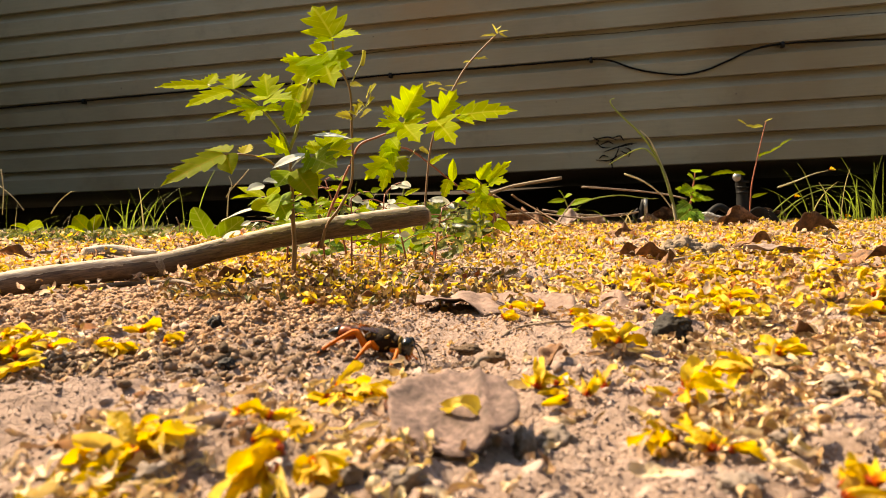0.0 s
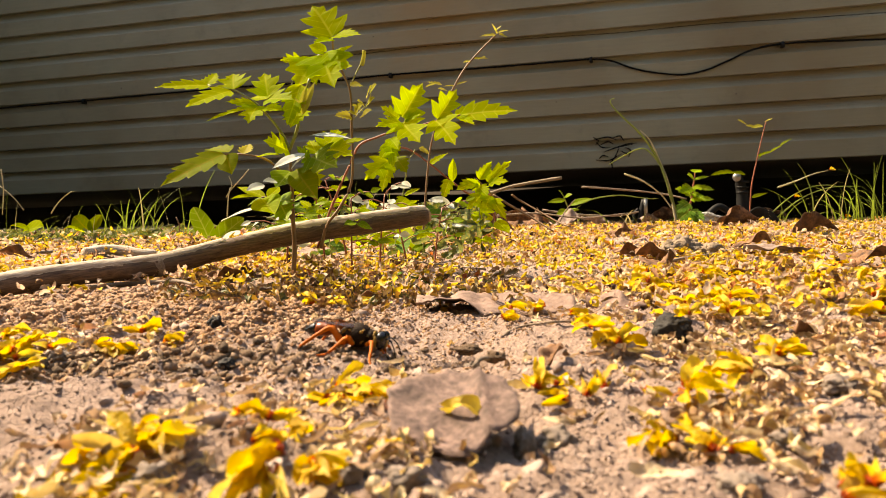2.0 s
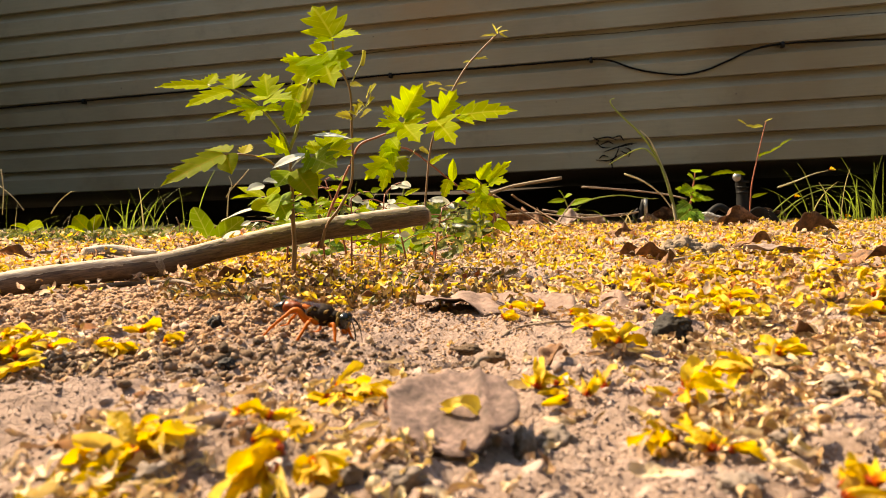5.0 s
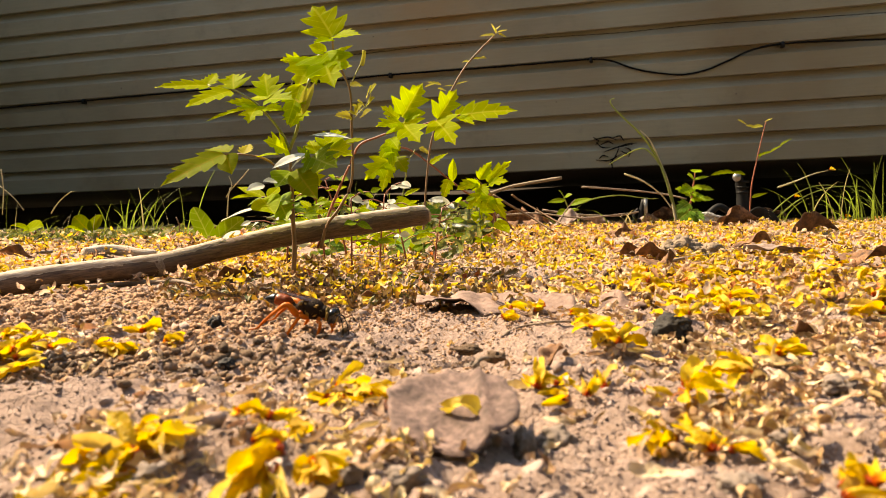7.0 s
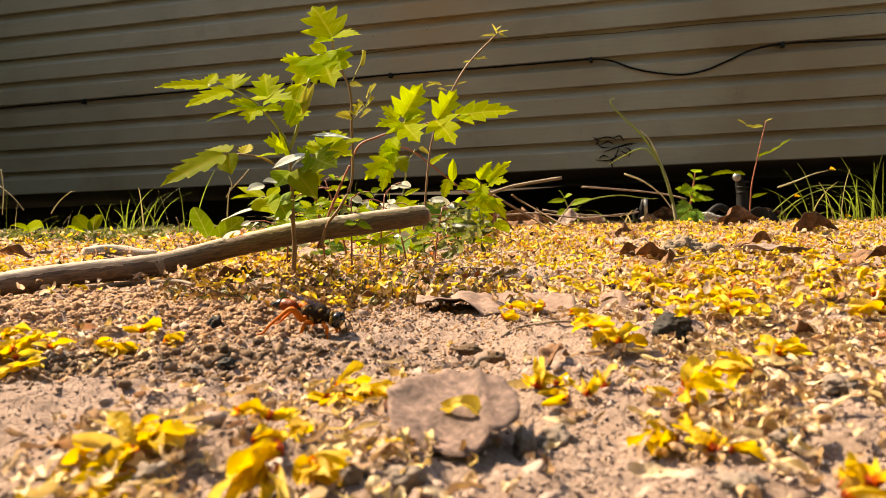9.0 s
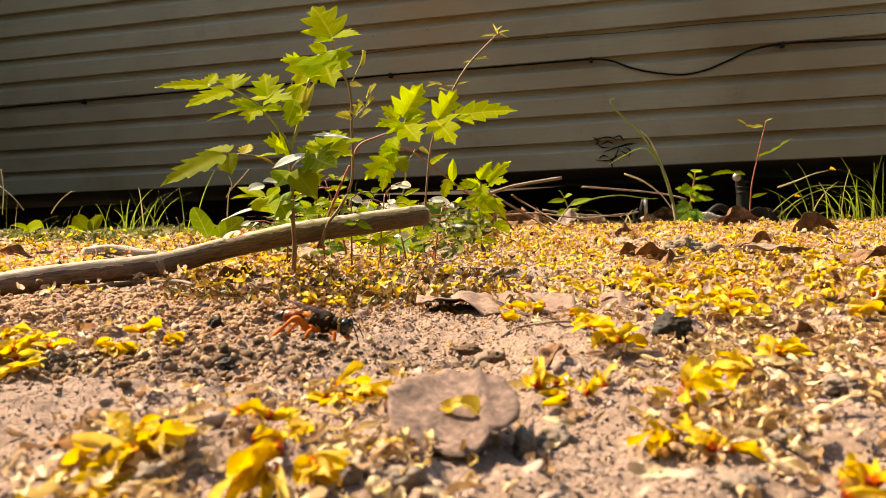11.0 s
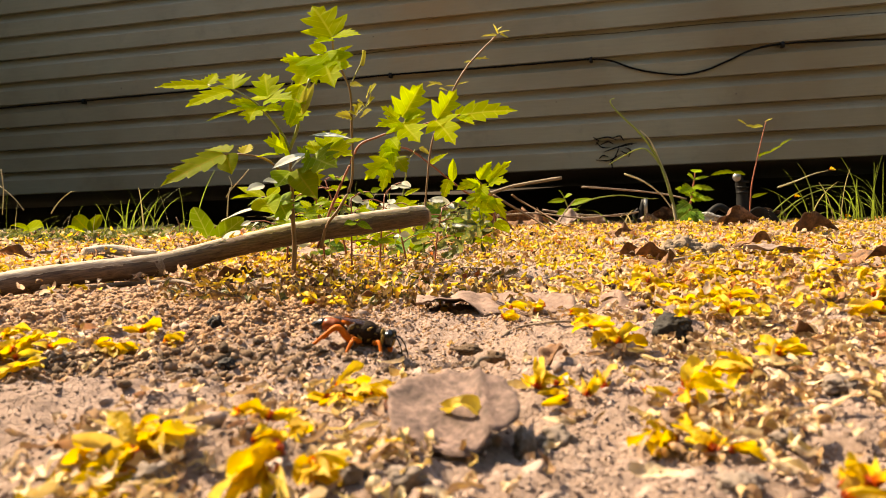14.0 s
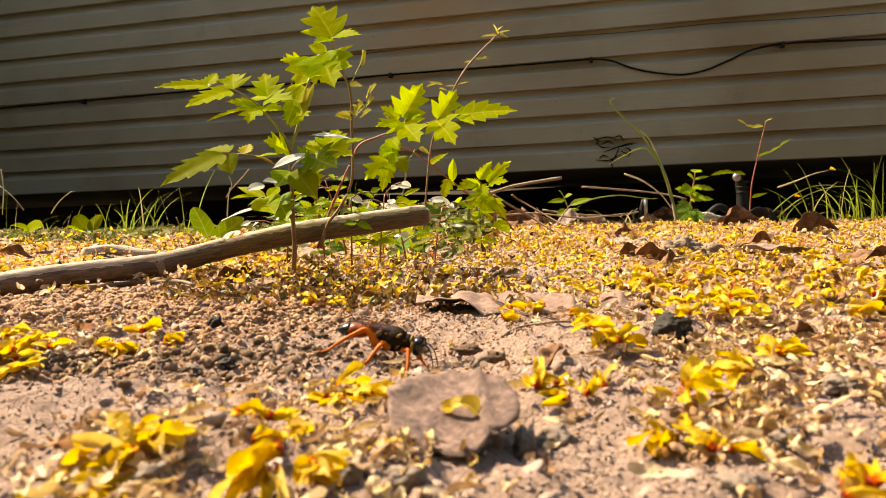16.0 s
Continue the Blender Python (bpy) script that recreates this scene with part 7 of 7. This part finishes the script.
def build_cables():
    c = part('wall_cable', tube([on_wall(-2.262, 0.575), on_wall(-2.071, 0.576), on_wall(-1.605, 0.579), on_wall(-1.186, 0.583), on_wall(-0.785, 0.584), on_wall(-0.456, 0.578), on_wall(-0.185, 0.584), on_wall(0.195, 0.581), on_wall(0.495, 0.581), on_wall(0.590, 0.581), on_wall(0.660, 0.570), on_wall(0.739, 0.536), on_wall(0.818, 0.514), on_wall(0.906, 0.500), on_wall(0.984, 0.509), on_wall(1.061, 0.536), on_wall(1.145, 0.569), on_wall(1.242, 0.580), on_wall(1.364, 0.578), on_wall(1.569, 0.568), on_wall(1.692, 0.564)], [0.0036] * 21, 8, 8), M_CABLE)
    tagged(c, 'black cable clipped along the siding and sagging between clips', 'cable', 'wall cables')
    c = part('thin_cable', tube([on_wall(-0.501, 0.677), on_wall(-0.307, 0.675), on_wall(-0.026, 0.682), on_wall(0.153, 0.679), on_wall(0.455, 0.674), on_wall(0.702, 0.668), on_wall(0.995, 0.671), on_wall(1.274, 0.663), on_wall(1.569, 0.656)], [0.0011] * 9, 8, 8), M_CABLE)
    tagged(c, 'thin dark wire along the siding', 'cable', 'wall cables')
    clip = part('cable_clip', box_bm(-0.006, 0.006, -0.006, 0.016, -0.012, 0.008, 0.002), M_PLASTIC, None, '', Matrix.Translation(on_wall(-1.605, 0.579, 0.0190)) @ pose(0, 0, 0, 0, 0, -13.60))
    tagged(clip, 'small black clip holding a cable to the siding', 'cable clip', 'cable clips')
    clip = part('cable_clip', box_bm(-0.006, 0.006, -0.006, 0.016, -0.012, 0.008, 0.002), M_PLASTIC, None, '', Matrix.Translation(on_wall(-0.185, 0.584, 0.0190)) @ pose(0, 0, 0, 0, 0, -13.60))
    tagged(clip, 'small black clip holding a cable to the siding', 'cable clip', 'cable clips')
    clip = part('cable_clip', box_bm(-0.006, 0.006, -0.006, 0.016, -0.012, 0.008, 0.002), M_PLASTIC, None, '', Matrix.Translation(on_wall(0.590, 0.581, 0.0190)) @ pose(0, 0, 0, 0, 0, -13.60))
    tagged(clip, 'small black clip holding a cable to the siding', 'cable clip', 'cable clips')
    clip = part('cable_clip', box_bm(-0.006, 0.006, -0.006, 0.016, -0.012, 0.008, 0.002), M_PLASTIC, None, '', Matrix.Translation(on_wall(1.242, 0.580, 0.0190)) @ pose(0, 0, 0, 0, 0, -13.60))
    tagged(clip, 'small black clip holding a cable to the siding', 'cable clip', 'cable clips')
    scuff = thing("dead_vine", "dry black vine scrap stuck to the siding", "vine")
    part('strand', tube([on_wall(0.596, 0.287, 0.0175), on_wall(0.644, 0.293, 0.0175), on_wall(0.678, 0.279, 0.0175)], [0.0014, 0.0028, 0.0010], 6, 4, 0.4, 4), M_CABLE, scuff)
    part('strand', tube([on_wall(0.602, 0.278, 0.0175), on_wall(0.623, 0.256, 0.0175), on_wall(0.653, 0.254, 0.0175)], [0.0014, 0.0028, 0.0010], 6, 4, 0.4, 4), M_CABLE, scuff)
    part('strand', tube([on_wall(0.629, 0.239, 0.0175), on_wall(0.674, 0.253, 0.0175), on_wall(0.734, 0.262, 0.0175)], [0.0014, 0.0028, 0.0010], 6, 4, 0.4, 4), M_CABLE, scuff)
    part('strand', tube([on_wall(0.600, 0.211, 0.0175), on_wall(0.652, 0.208, 0.0175), on_wall(0.693, 0.231, 0.0175)], [0.0014, 0.0028, 0.0010], 6, 4, 0.4, 4), M_CABLE, scuff)
    part('strand', tube([on_wall(0.652, 0.196, 0.0175), on_wall(0.673, 0.226, 0.0175), on_wall(0.684, 0.252, 0.0175)], [0.0014, 0.0028, 0.0010], 6, 4, 0.4, 4), M_CABLE, scuff)
    part('strand', tube([on_wall(0.704, 0.251, 0.0175), on_wall(0.724, 0.242, 0.0175), on_wall(0.717, 0.214, 0.0175)], [0.0014, 0.0028, 0.0010], 6, 4, 0.4, 4), M_CABLE, scuff)
    part('strand', tube([on_wall(0.592, 0.295, 0.0175), on_wall(0.609, 0.282, 0.0175), on_wall(0.600, 0.266, 0.0175)], [0.0014, 0.0028, 0.0010], 6, 4, 0.4, 4), M_CABLE, scuff)
    part('strand', tube([on_wall(0.662, 0.288, 0.0175), on_wall(0.687, 0.295, 0.0175), on_wall(0.702, 0.276, 0.0175)], [0.0014, 0.0028, 0.0010], 6, 4, 0.4, 4), M_CABLE, scuff)
    part('strand', tube([on_wall(0.617, 0.265, 0.0175), on_wall(0.642, 0.276, 0.0175), on_wall(0.666, 0.266, 0.0175)], [0.0014, 0.0028, 0.0010], 6, 4, 0.4, 4), M_CABLE, scuff)
    part('strand', tube([on_wall(0.674, 0.253, 0.0175), on_wall(0.710, 0.263, 0.0175), on_wall(0.746, 0.266, 0.0175)], [0.0014, 0.0028, 0.0010], 6, 4, 0.4, 4), M_CABLE, scuff)
    part('strand', tube([on_wall(0.665, 0.216, 0.0175), on_wall(0.656, 0.196, 0.0175), on_wall(0.660, 0.175, 0.0175)], [0.0014, 0.0028, 0.0010], 6, 4, 0.4, 4), M_CABLE, scuff)
    part('strand', tube([on_wall(0.690, 0.240, 0.0175), on_wall(0.710, 0.230, 0.0175), on_wall(0.726, 0.234, 0.0175)], [0.0014, 0.0028, 0.0010], 6, 4, 0.4, 4), M_CABLE, scuff)
    part('strand', tube([on_wall(0.612, 0.214, 0.0175), on_wall(0.624, 0.226, 0.0175), on_wall(0.645, 0.221, 0.0175)], [0.0014, 0.0028, 0.0010], 6, 4, 0.4, 4), M_CABLE, scuff)


build_cables()


def build_yard_bits():
    s = thing("sprinkler_stake", "black plastic sprinkler stake with pale cap", "sprinkler")
    part("stake", tube([(0.8077, 1.8997, -0.0127), (0.8068, 1.9032, 0.0509), (0.8021, 1.9053, 0.0889), (0.7925, 1.8963, 0.1084)], [0.018, 0.015, 0.013, 0.008], 12, 5, 0.04, 2), M_PLASTIC, s)
    part("cap", ellipsoid((0.011, 0.010, 0.012), (0.7852, 1.8862, 0.1052)), M_STEEL, s, "pale worn cap")
    for dz in (0.012, 0.026, 0.040):
        part("rib", tube([(0.8068, 1.9032, 0.0509 + dz), (0.8068, 1.9032, 0.0509 + dz + 0.004)], [0.0165, 0.0165], 12, 1), M_PLASTIC, s)
    h = thing("black_hose", "black irrigation hose arching out of the litter", "hose")
    part("hose", tube([(0.6850, 1.8793, -0.0202), (0.7070, 1.8809, 0.0090), (0.7346, 1.8820, 0.0291), (0.7611, 1.8811, 0.0132), (0.7841, 1.8796, -0.0145)], [0.009] * 5, 10, 6), M_PLASTIC, h)
    m = thing("plastic_sheet", "black plastic sheet edge bent over the soil", "sheet")
    part("sheet", leaf_mesh(SMOOTH, 0.16, 0.10, 0.3, 0.1, 77, 0.002), M_PLASTIC, m, "", pose(0.742, 1.799, -0.009, -30, 8, 5))
    k = thing("metal_stake", "dull metal stake standing by the crawl space", "stake")
    part("post", tube([(0.4745, 1.6996, -0.0090), (0.4797, 1.7015, 0.0247), (0.4861, 1.7030, 0.0529)], [0.008, 0.008, 0.007], 8, 3), M_PLASTIC, k)
    part("head", box_bm(-0.004, 0.004, -0.004, 0.004, -0.02, 0.02, 0.001), M_STEEL, k, "pale metal edge", Matrix.Translation((0.4867, 1.6921, 0.0366)))
    part("loop", tube([(0.4625, 1.6999, -0.0032), (0.4605, 1.7011, 0.0186), (0.4718, 1.7018, 0.0317)], [0.004] * 3, 8, 4), M_PLASTIC, k)


build_yard_bits()



# ---------------------------------------------------------------- the digging wasp
def build_wasp():
    """Head along +x, sized in millimetres and brought to metres."""
    mm = 0.00113
    w = thing("digger_wasp", "black and orange digger wasp with golden hair, digging in soil", "wasp")

    def v3(*p):
        return tuple(c * mm for c in p)

    def limb(points, radii):
        return tube([v3(*p) for p in points], [r * mm for r in radii], 8, 4)

    thorax = joined([ellipsoid(v3(4.3, 3.2, 3.4), v3(-0.6, 0, 0)), ellipsoid(v3(2.1, 2.2, 2.0), v3(3.1, 0, 0.1)), ellipsoid(v3(2.5, 2.3, 2.3), v3(-3.6, 0, -0.4))])
    thorax = part("thorax", thorax, M_WASP_THORAX, w)
    rng = random.Random(4)
    hair = bmesh.new()
    for i in range(420):
        a, b = rng.uniform(-1.9, 1.9), rng.choice((-0.85, -0.25, 0.25, 0.85)) + rng.uniform(-0.13, 0.13)
        n = Vector((b * 0.6, math.sin(a), math.cos(a))).normalized()
        p = Vector((-0.4 + b * 3.7, n.y * 2.75 * math.sqrt(max(0.05, 1 - b * b * 0.7)), n.z * 2.95 * math.sqrt(max(0.05, 1 - b * b * 0.7))))
        q = p + n * rng.uniform(0.25, 0.6) + Vector((-0.25, 0, 0))
        s = Vector((0, -n.z, n.y)) * 0.08
        hair.faces.new([hair.verts.new(c * mm) for c in (p - s, p + s, q)])
    part("golden_hair", hair, M_WASP_GOLD, thorax, "short golden hair")
    for s in (-1, 1):
        for x, y, z, size in ((-4.2, 1.75, 0.7, 0.8), (-2.2, 2.45, 1.5, 0.55), (1.1, 2.45, 1.5, 0.8), (2.9, 1.85, 0.6, 0.5), (-1.2, 2.75, -1.0, 0.9), (1.3, 2.4, -1.3, 0.5)):
            part("hair_tuft", lump(v3(size * 0.55, 0.35, size * 1.25), int(9 + x * 3), 2, 0.8), M_WASP_GOLD, thorax, "golden hair tuft", pose(x * mm, s * y * mm, z * mm, 0, 35 * x, 0))
    part("collar", ellipsoid(v3(0.55, 1.75, 1.5), v3(4.3, 0, 0.55)), M_WASP_GOLD, thorax, "golden haired collar")

    head = part("head", ellipsoid(v3(1.75, 2.8, 2.7), v3(6.3, 0, -0.5)), M_WASP_BLACK, w)
    part("face", ellipsoid(v3(0.75, 1.35, 1.7), v3(7.35, 0, -0.9)), M_WASP_GOLD, head, "golden haired face")
    for s in (-1, 1):
        part("eye", ellipsoid(v3(1.25, 0.8, 2.1), v3(6.7, s * 2.2, -0.2)), M_WASP_BLACK, head, "glossy black compound eye")
        part("cheek", ellipsoid(v3(0.5, 0.35, 1.6), v3(5.2, s * 2.35, -0.6)), M_WASP_GOLD, head, "golden cheek")
        part("jaw", limb([(6.6, s * 1.1, -2.5), (7.2, s * 1.1, -3.3), (7.6, s * 0.3, -4.0)], [0.5, 0.42, 0.12]), M_WASP_ORANGE, head, "orange mandible")
        part("antenna", limb([(7.5, s * 0.7, 0.2), (9.0, s * 1.2, 0.3), (10.6, s * 1.9, -1.6), (11.6, s * 2.4, -4.2), (12.2, s * 2.6, -6.6)], [0.22, 0.2, 0.17, 0.15, 0.1]), M_WASP_BLACK, head)
    part("waist", limb([(-5.2, 0, -0.7), (-6.6, 0, -0.4), (-7.6, 0, 0.0)], [0.65, 0.45, 0.7]), M_WASP_BLACK, w)
    prof = [(-7.2, 0.5), (-7.9, 1.25), (-8.8, 1.95), (-9.9, 2.4), (-10.05, 2.36), (-11.2, 2.55), (-12.3, 2.5), (-12.45, 2.44), (-13.0, 2.4)]
    tip = [(-12.95, 2.41), (-13.9, 2.25), (-14.9, 1.85), (-15.0, 1.8), (-15.9, 1.3), (-16.7, 0.7), (-17.2, 0.15)]

    def turned(profile):
        bm = bmesh.new()
        rs = [[bm.verts.new(v3(x, 0.85 * r * math.cos(k * 0.3927), 0.2 - 0.012 * (x + 7) ** 2 + r * 0.82 * math.sin(k * 0.3927))) for k in range(16)] for x, r in profile]
        for a, b in zip(rs, rs[1:]):
            for k in range(16):
                bm.faces.new((a[k], b[k], b[(k + 1) % 16], a[(k + 1) % 16]))
        bm.faces.new(rs[0])
        bm.faces.new(rs[-1][::-1])
        return bm

    abdomen = part("abdomen", turned(prof), M_WASP_RED, w, "glossy orange-red abdomen")
    part("abdomen_tip", turned(tip), M_WASP_BLACK, abdomen, "glossy black tip")
    wings = []
    for s in (-1, 1):
        for name, reach, wide, up in (("forewing", 14.5, 2.7, 2.7), ("hindwing", 10.5, 2.2, 2.3)):
            verts, faces = [], []
            for i in range(9):
                t = i / 8
                half = wide * 0.5 * math.sin(math.pi * (0.06 + 0.86 * t)) ** 0.7
                for q in (-1, 0, 1):
                    verts.append(v3(-reach * t, s * 0.5 * t + q * half * 0.8, 0.4 * t + 0.25 * math.sin(5 * t + q) - 0.10 * abs(q) * half - 0.28 * s * q * half))
            faces = [(i * 3 + q, i * 3 + q + 1, i * 3 + q + 4, i * 3 + q + 3) for i in range(8) for q in range(2)]
            wing = part(name, mesh_of(name, verts, faces), M_WING, w, "smoky amber wing", pose(0.8 * mm, s * 1.5 * mm, up * mm))
            wings.append((wing, (0.8 * mm, s * 1.5 * mm, up * mm)))
    legs = {}
    shapes = {
        "hind": ((-3.2, 1.6, -1.3), [(0, 0, 0), (-1.2, 0.9, -0.8), (-4.4, 2.3, 1.4), (-7.0, 3.1, -0.6), (-10.4, 3.6, -3.6), (-12.0, 3.9, -5.4), (-14.6, 4.2, -6.3)], [0.8, 1.15, 0.95, 0.55, 0.45, 0.27, 0.15]),
        "middle": ((-1.0, 1.7, -1.9), [(0, 0, 0), (-0.4, 1.0, -0.6), (-1.4, 2.6, -0.6), (-2.4, 3.2, -3.0), (-3.4, 3.6, -5.6), (-4.6, 3.8, -6.6), (-5.8, 4.0, -6.9)], [0.68, 0.85, 0.7, 0.48, 0.38, 0.23, 0.13]),
        "front": ((2.6, 1.5, -1.8), [(0, 0, 0), (0.6, 0.9, -0.6), (2.0, 1.9, -0.6), (3.0, 1.9, -2.6), (3.6, 1.7, -4.8), (4.6, 1.5, -6.0), (5.8, 1.3, -6.6)], [0.6, 0.66, 0.6, 0.45, 0.38, 0.24, 0.13]),
    }
    for kind, (hip, pts, radii) in shapes.items():
        for s in (-1, 1):
            me = limb([(x, s * y, z * (1.4 if z < 0 else 1.0)) for x, y, z in pts], radii)
            leg = part("leg", me, M_WASP_ORANGE, w, "orange leg", pose(hip[0] * mm, s * hip[1] * mm, hip[2] * mm))
            legs[kind, s] = (leg, (hip[0] * mm, s * hip[1] * mm, hip[2] * mm))
    return w, legs, wings


wasp, wasp_legs, wasp_wings = build_wasp()



def motions():
    walk(wasp, [
        (0, pose(-0.0186, 0.2149, 0.0058, 0, 10.3, -16.0)),
        (0.5, pose(-0.0209, 0.2159, 0.0056, 0, 14.0, -9.0)),
        (1, pose(-0.0218, 0.2170, 0.0057, 0, 13.1, -8.0)),
        (1.5, pose(-0.0248, 0.2180, 0.0066, 0, 10.3, -8.0)),
        (2, pose(-0.0266, 0.2193, 0.0069, 0, 8.3, -16.0)),
        (2.5, pose(-0.0270, 0.2207, 0.0069, 0, 8.7, -16.0)),
        (3, pose(-0.0290, 0.2220, 0.0070, 0, 11.2, -8.0)),
        (3.5, pose(-0.0307, 0.2245, 0.0076, 0, 11.3, -12.0)),
        (4, pose(-0.0332, 0.2271, 0.0093, 0, 11.1, -18.0)),
        (6.5, pose(-0.0477, 0.2504, 0.0115, 0, 15.2, -10.0)),
        (7, pose(-0.0464, 0.2507, 0.0113, 0, 15.9, -12.0)),
        (7.5, pose(-0.0467, 0.2510, 0.0114, 0, 16.3, -13.0)),
        (8, pose(-0.0475, 0.2512, 0.0109, 0, 24.8, -13.0)),
        (8.5, pose(-0.0456, 0.2506, 0.0098, 0, 15.1, -14.0)),
        (9, pose(-0.0446, 0.2497, 0.0098, 0, 13.9, -16.0)),
        (11.5, pose(-0.0366, 0.2331, 0.0082, 0, 8.3, -12.0)),
        (12, pose(-0.0327, 0.2306, 0.0077, 0, 11.6, -9.0)),
        (12.5, pose(-0.0320, 0.2281, 0.0080, 0, 11.6, -11.0)),
        (13, pose(-0.0312, 0.2261, 0.0080, 0, 12.2, -12.0)),
        (13.5, pose(-0.0295, 0.2240, 0.0084, 0, 12.9, -12.0)),
        (14, pose(-0.0246, 0.2220, 0.0072, 0, 11.2, -14.0)),
        (14.5, pose(-0.0246, 0.2199, 0.0070, 0, 10.7, -16.0)),
        (15, pose(-0.0239, 0.2178, 0.0074, 0, 11.0, -16.0)),
        (15.3, pose(-0.0222, 0.2164, 0.0072, 0, 11.6, -12.0)),
        (15.5, pose(-0.0199, 0.2151, 0.0071, 0, 12.6, -10.0)),
        (15.7, pose(-0.0186, 0.2138, 0.0075, 0, 12.9, -8.0)),
        (16, pose(-0.0150, 0.2119, 0.0066, 0, 12.1, -14.0)),
    ])
    # legs scrape and step: fore-and-aft swing about the hips, quick in front, slow behind
    for (kind, s), (leg, hip) in wasp_legs.items():
        reach, beat = {"front": (22, 0.23), "middle": (11, 0.61), "hind": (5, 1.1)}[kind]
        rng = random.Random(len(kind) * 3 + s)
        rows, t, k = [], 0.0, rng.random() < 0.5
        while t < 15.9:
            a = reach * (1 if k else -1) * rng.uniform(0.3, 1.0)
            low = float(np.interp(t, CROUCH_T, CROUCH))
            low *= {"front": 1.0, "middle": 0.85, "hind": 0.45}[kind]
            rows.append((t, pose(*hip, s * (46 * low + rng.uniform(-4, 4)), a, s * a * 0.2)))
            t, k = round(t + beat * rng.uniform(0.8, 1.25), 2), not k
        rows.append((16.0, pose(*hip, s * 40, 0, 0)))
        walk(leg, rows)
    # wings lie folded and are lifted now and then
    for wing, hinge in wasp_wings:
        walk(wing, [(t, pose(*hinge, 0, a, 0)) for t, a in ((0, -2), (4.0, 0), (6.3, 2), (8.0, 0), (8.6, 4), (9.0, 9), (9.6, 4), (11.3, 10), (11.6, 9), (12.0, 6), (12.3, 10), (12.6, 9), (12.9, 0), (13.5, 1), (14.2, 2), (14.8, 3), (15.1, 6), (15.3, 14), (15.45, 5), (16.0, 0))])
    # the thin shoot stirs in the air, a fraction of a degree
    walk(back_shoot, [(t, SHOOT @ pose(0, 0, 0, 0, a, 0)) for t, a in ((0, 0.0), (3.0, -0.05), (5.2, 0.05), (7.0, -0.25), (9.0, -0.05), (11.3, 0.15), (12.5, 0.25), (14.5, 0.2), (16.0, 0.25))])


CROUCH_T = (0, 1.5, 4.2, 6.3, 9.2, 11.3, 12.5, 14.0, 16.0)
CROUCH = (1.35, 1.35, 1.15, 0.1, 0.1, 0.6, 0.7, 0.75, 1.15)
SHOOT = back_shoot.matrix_basis.copy()
motions()
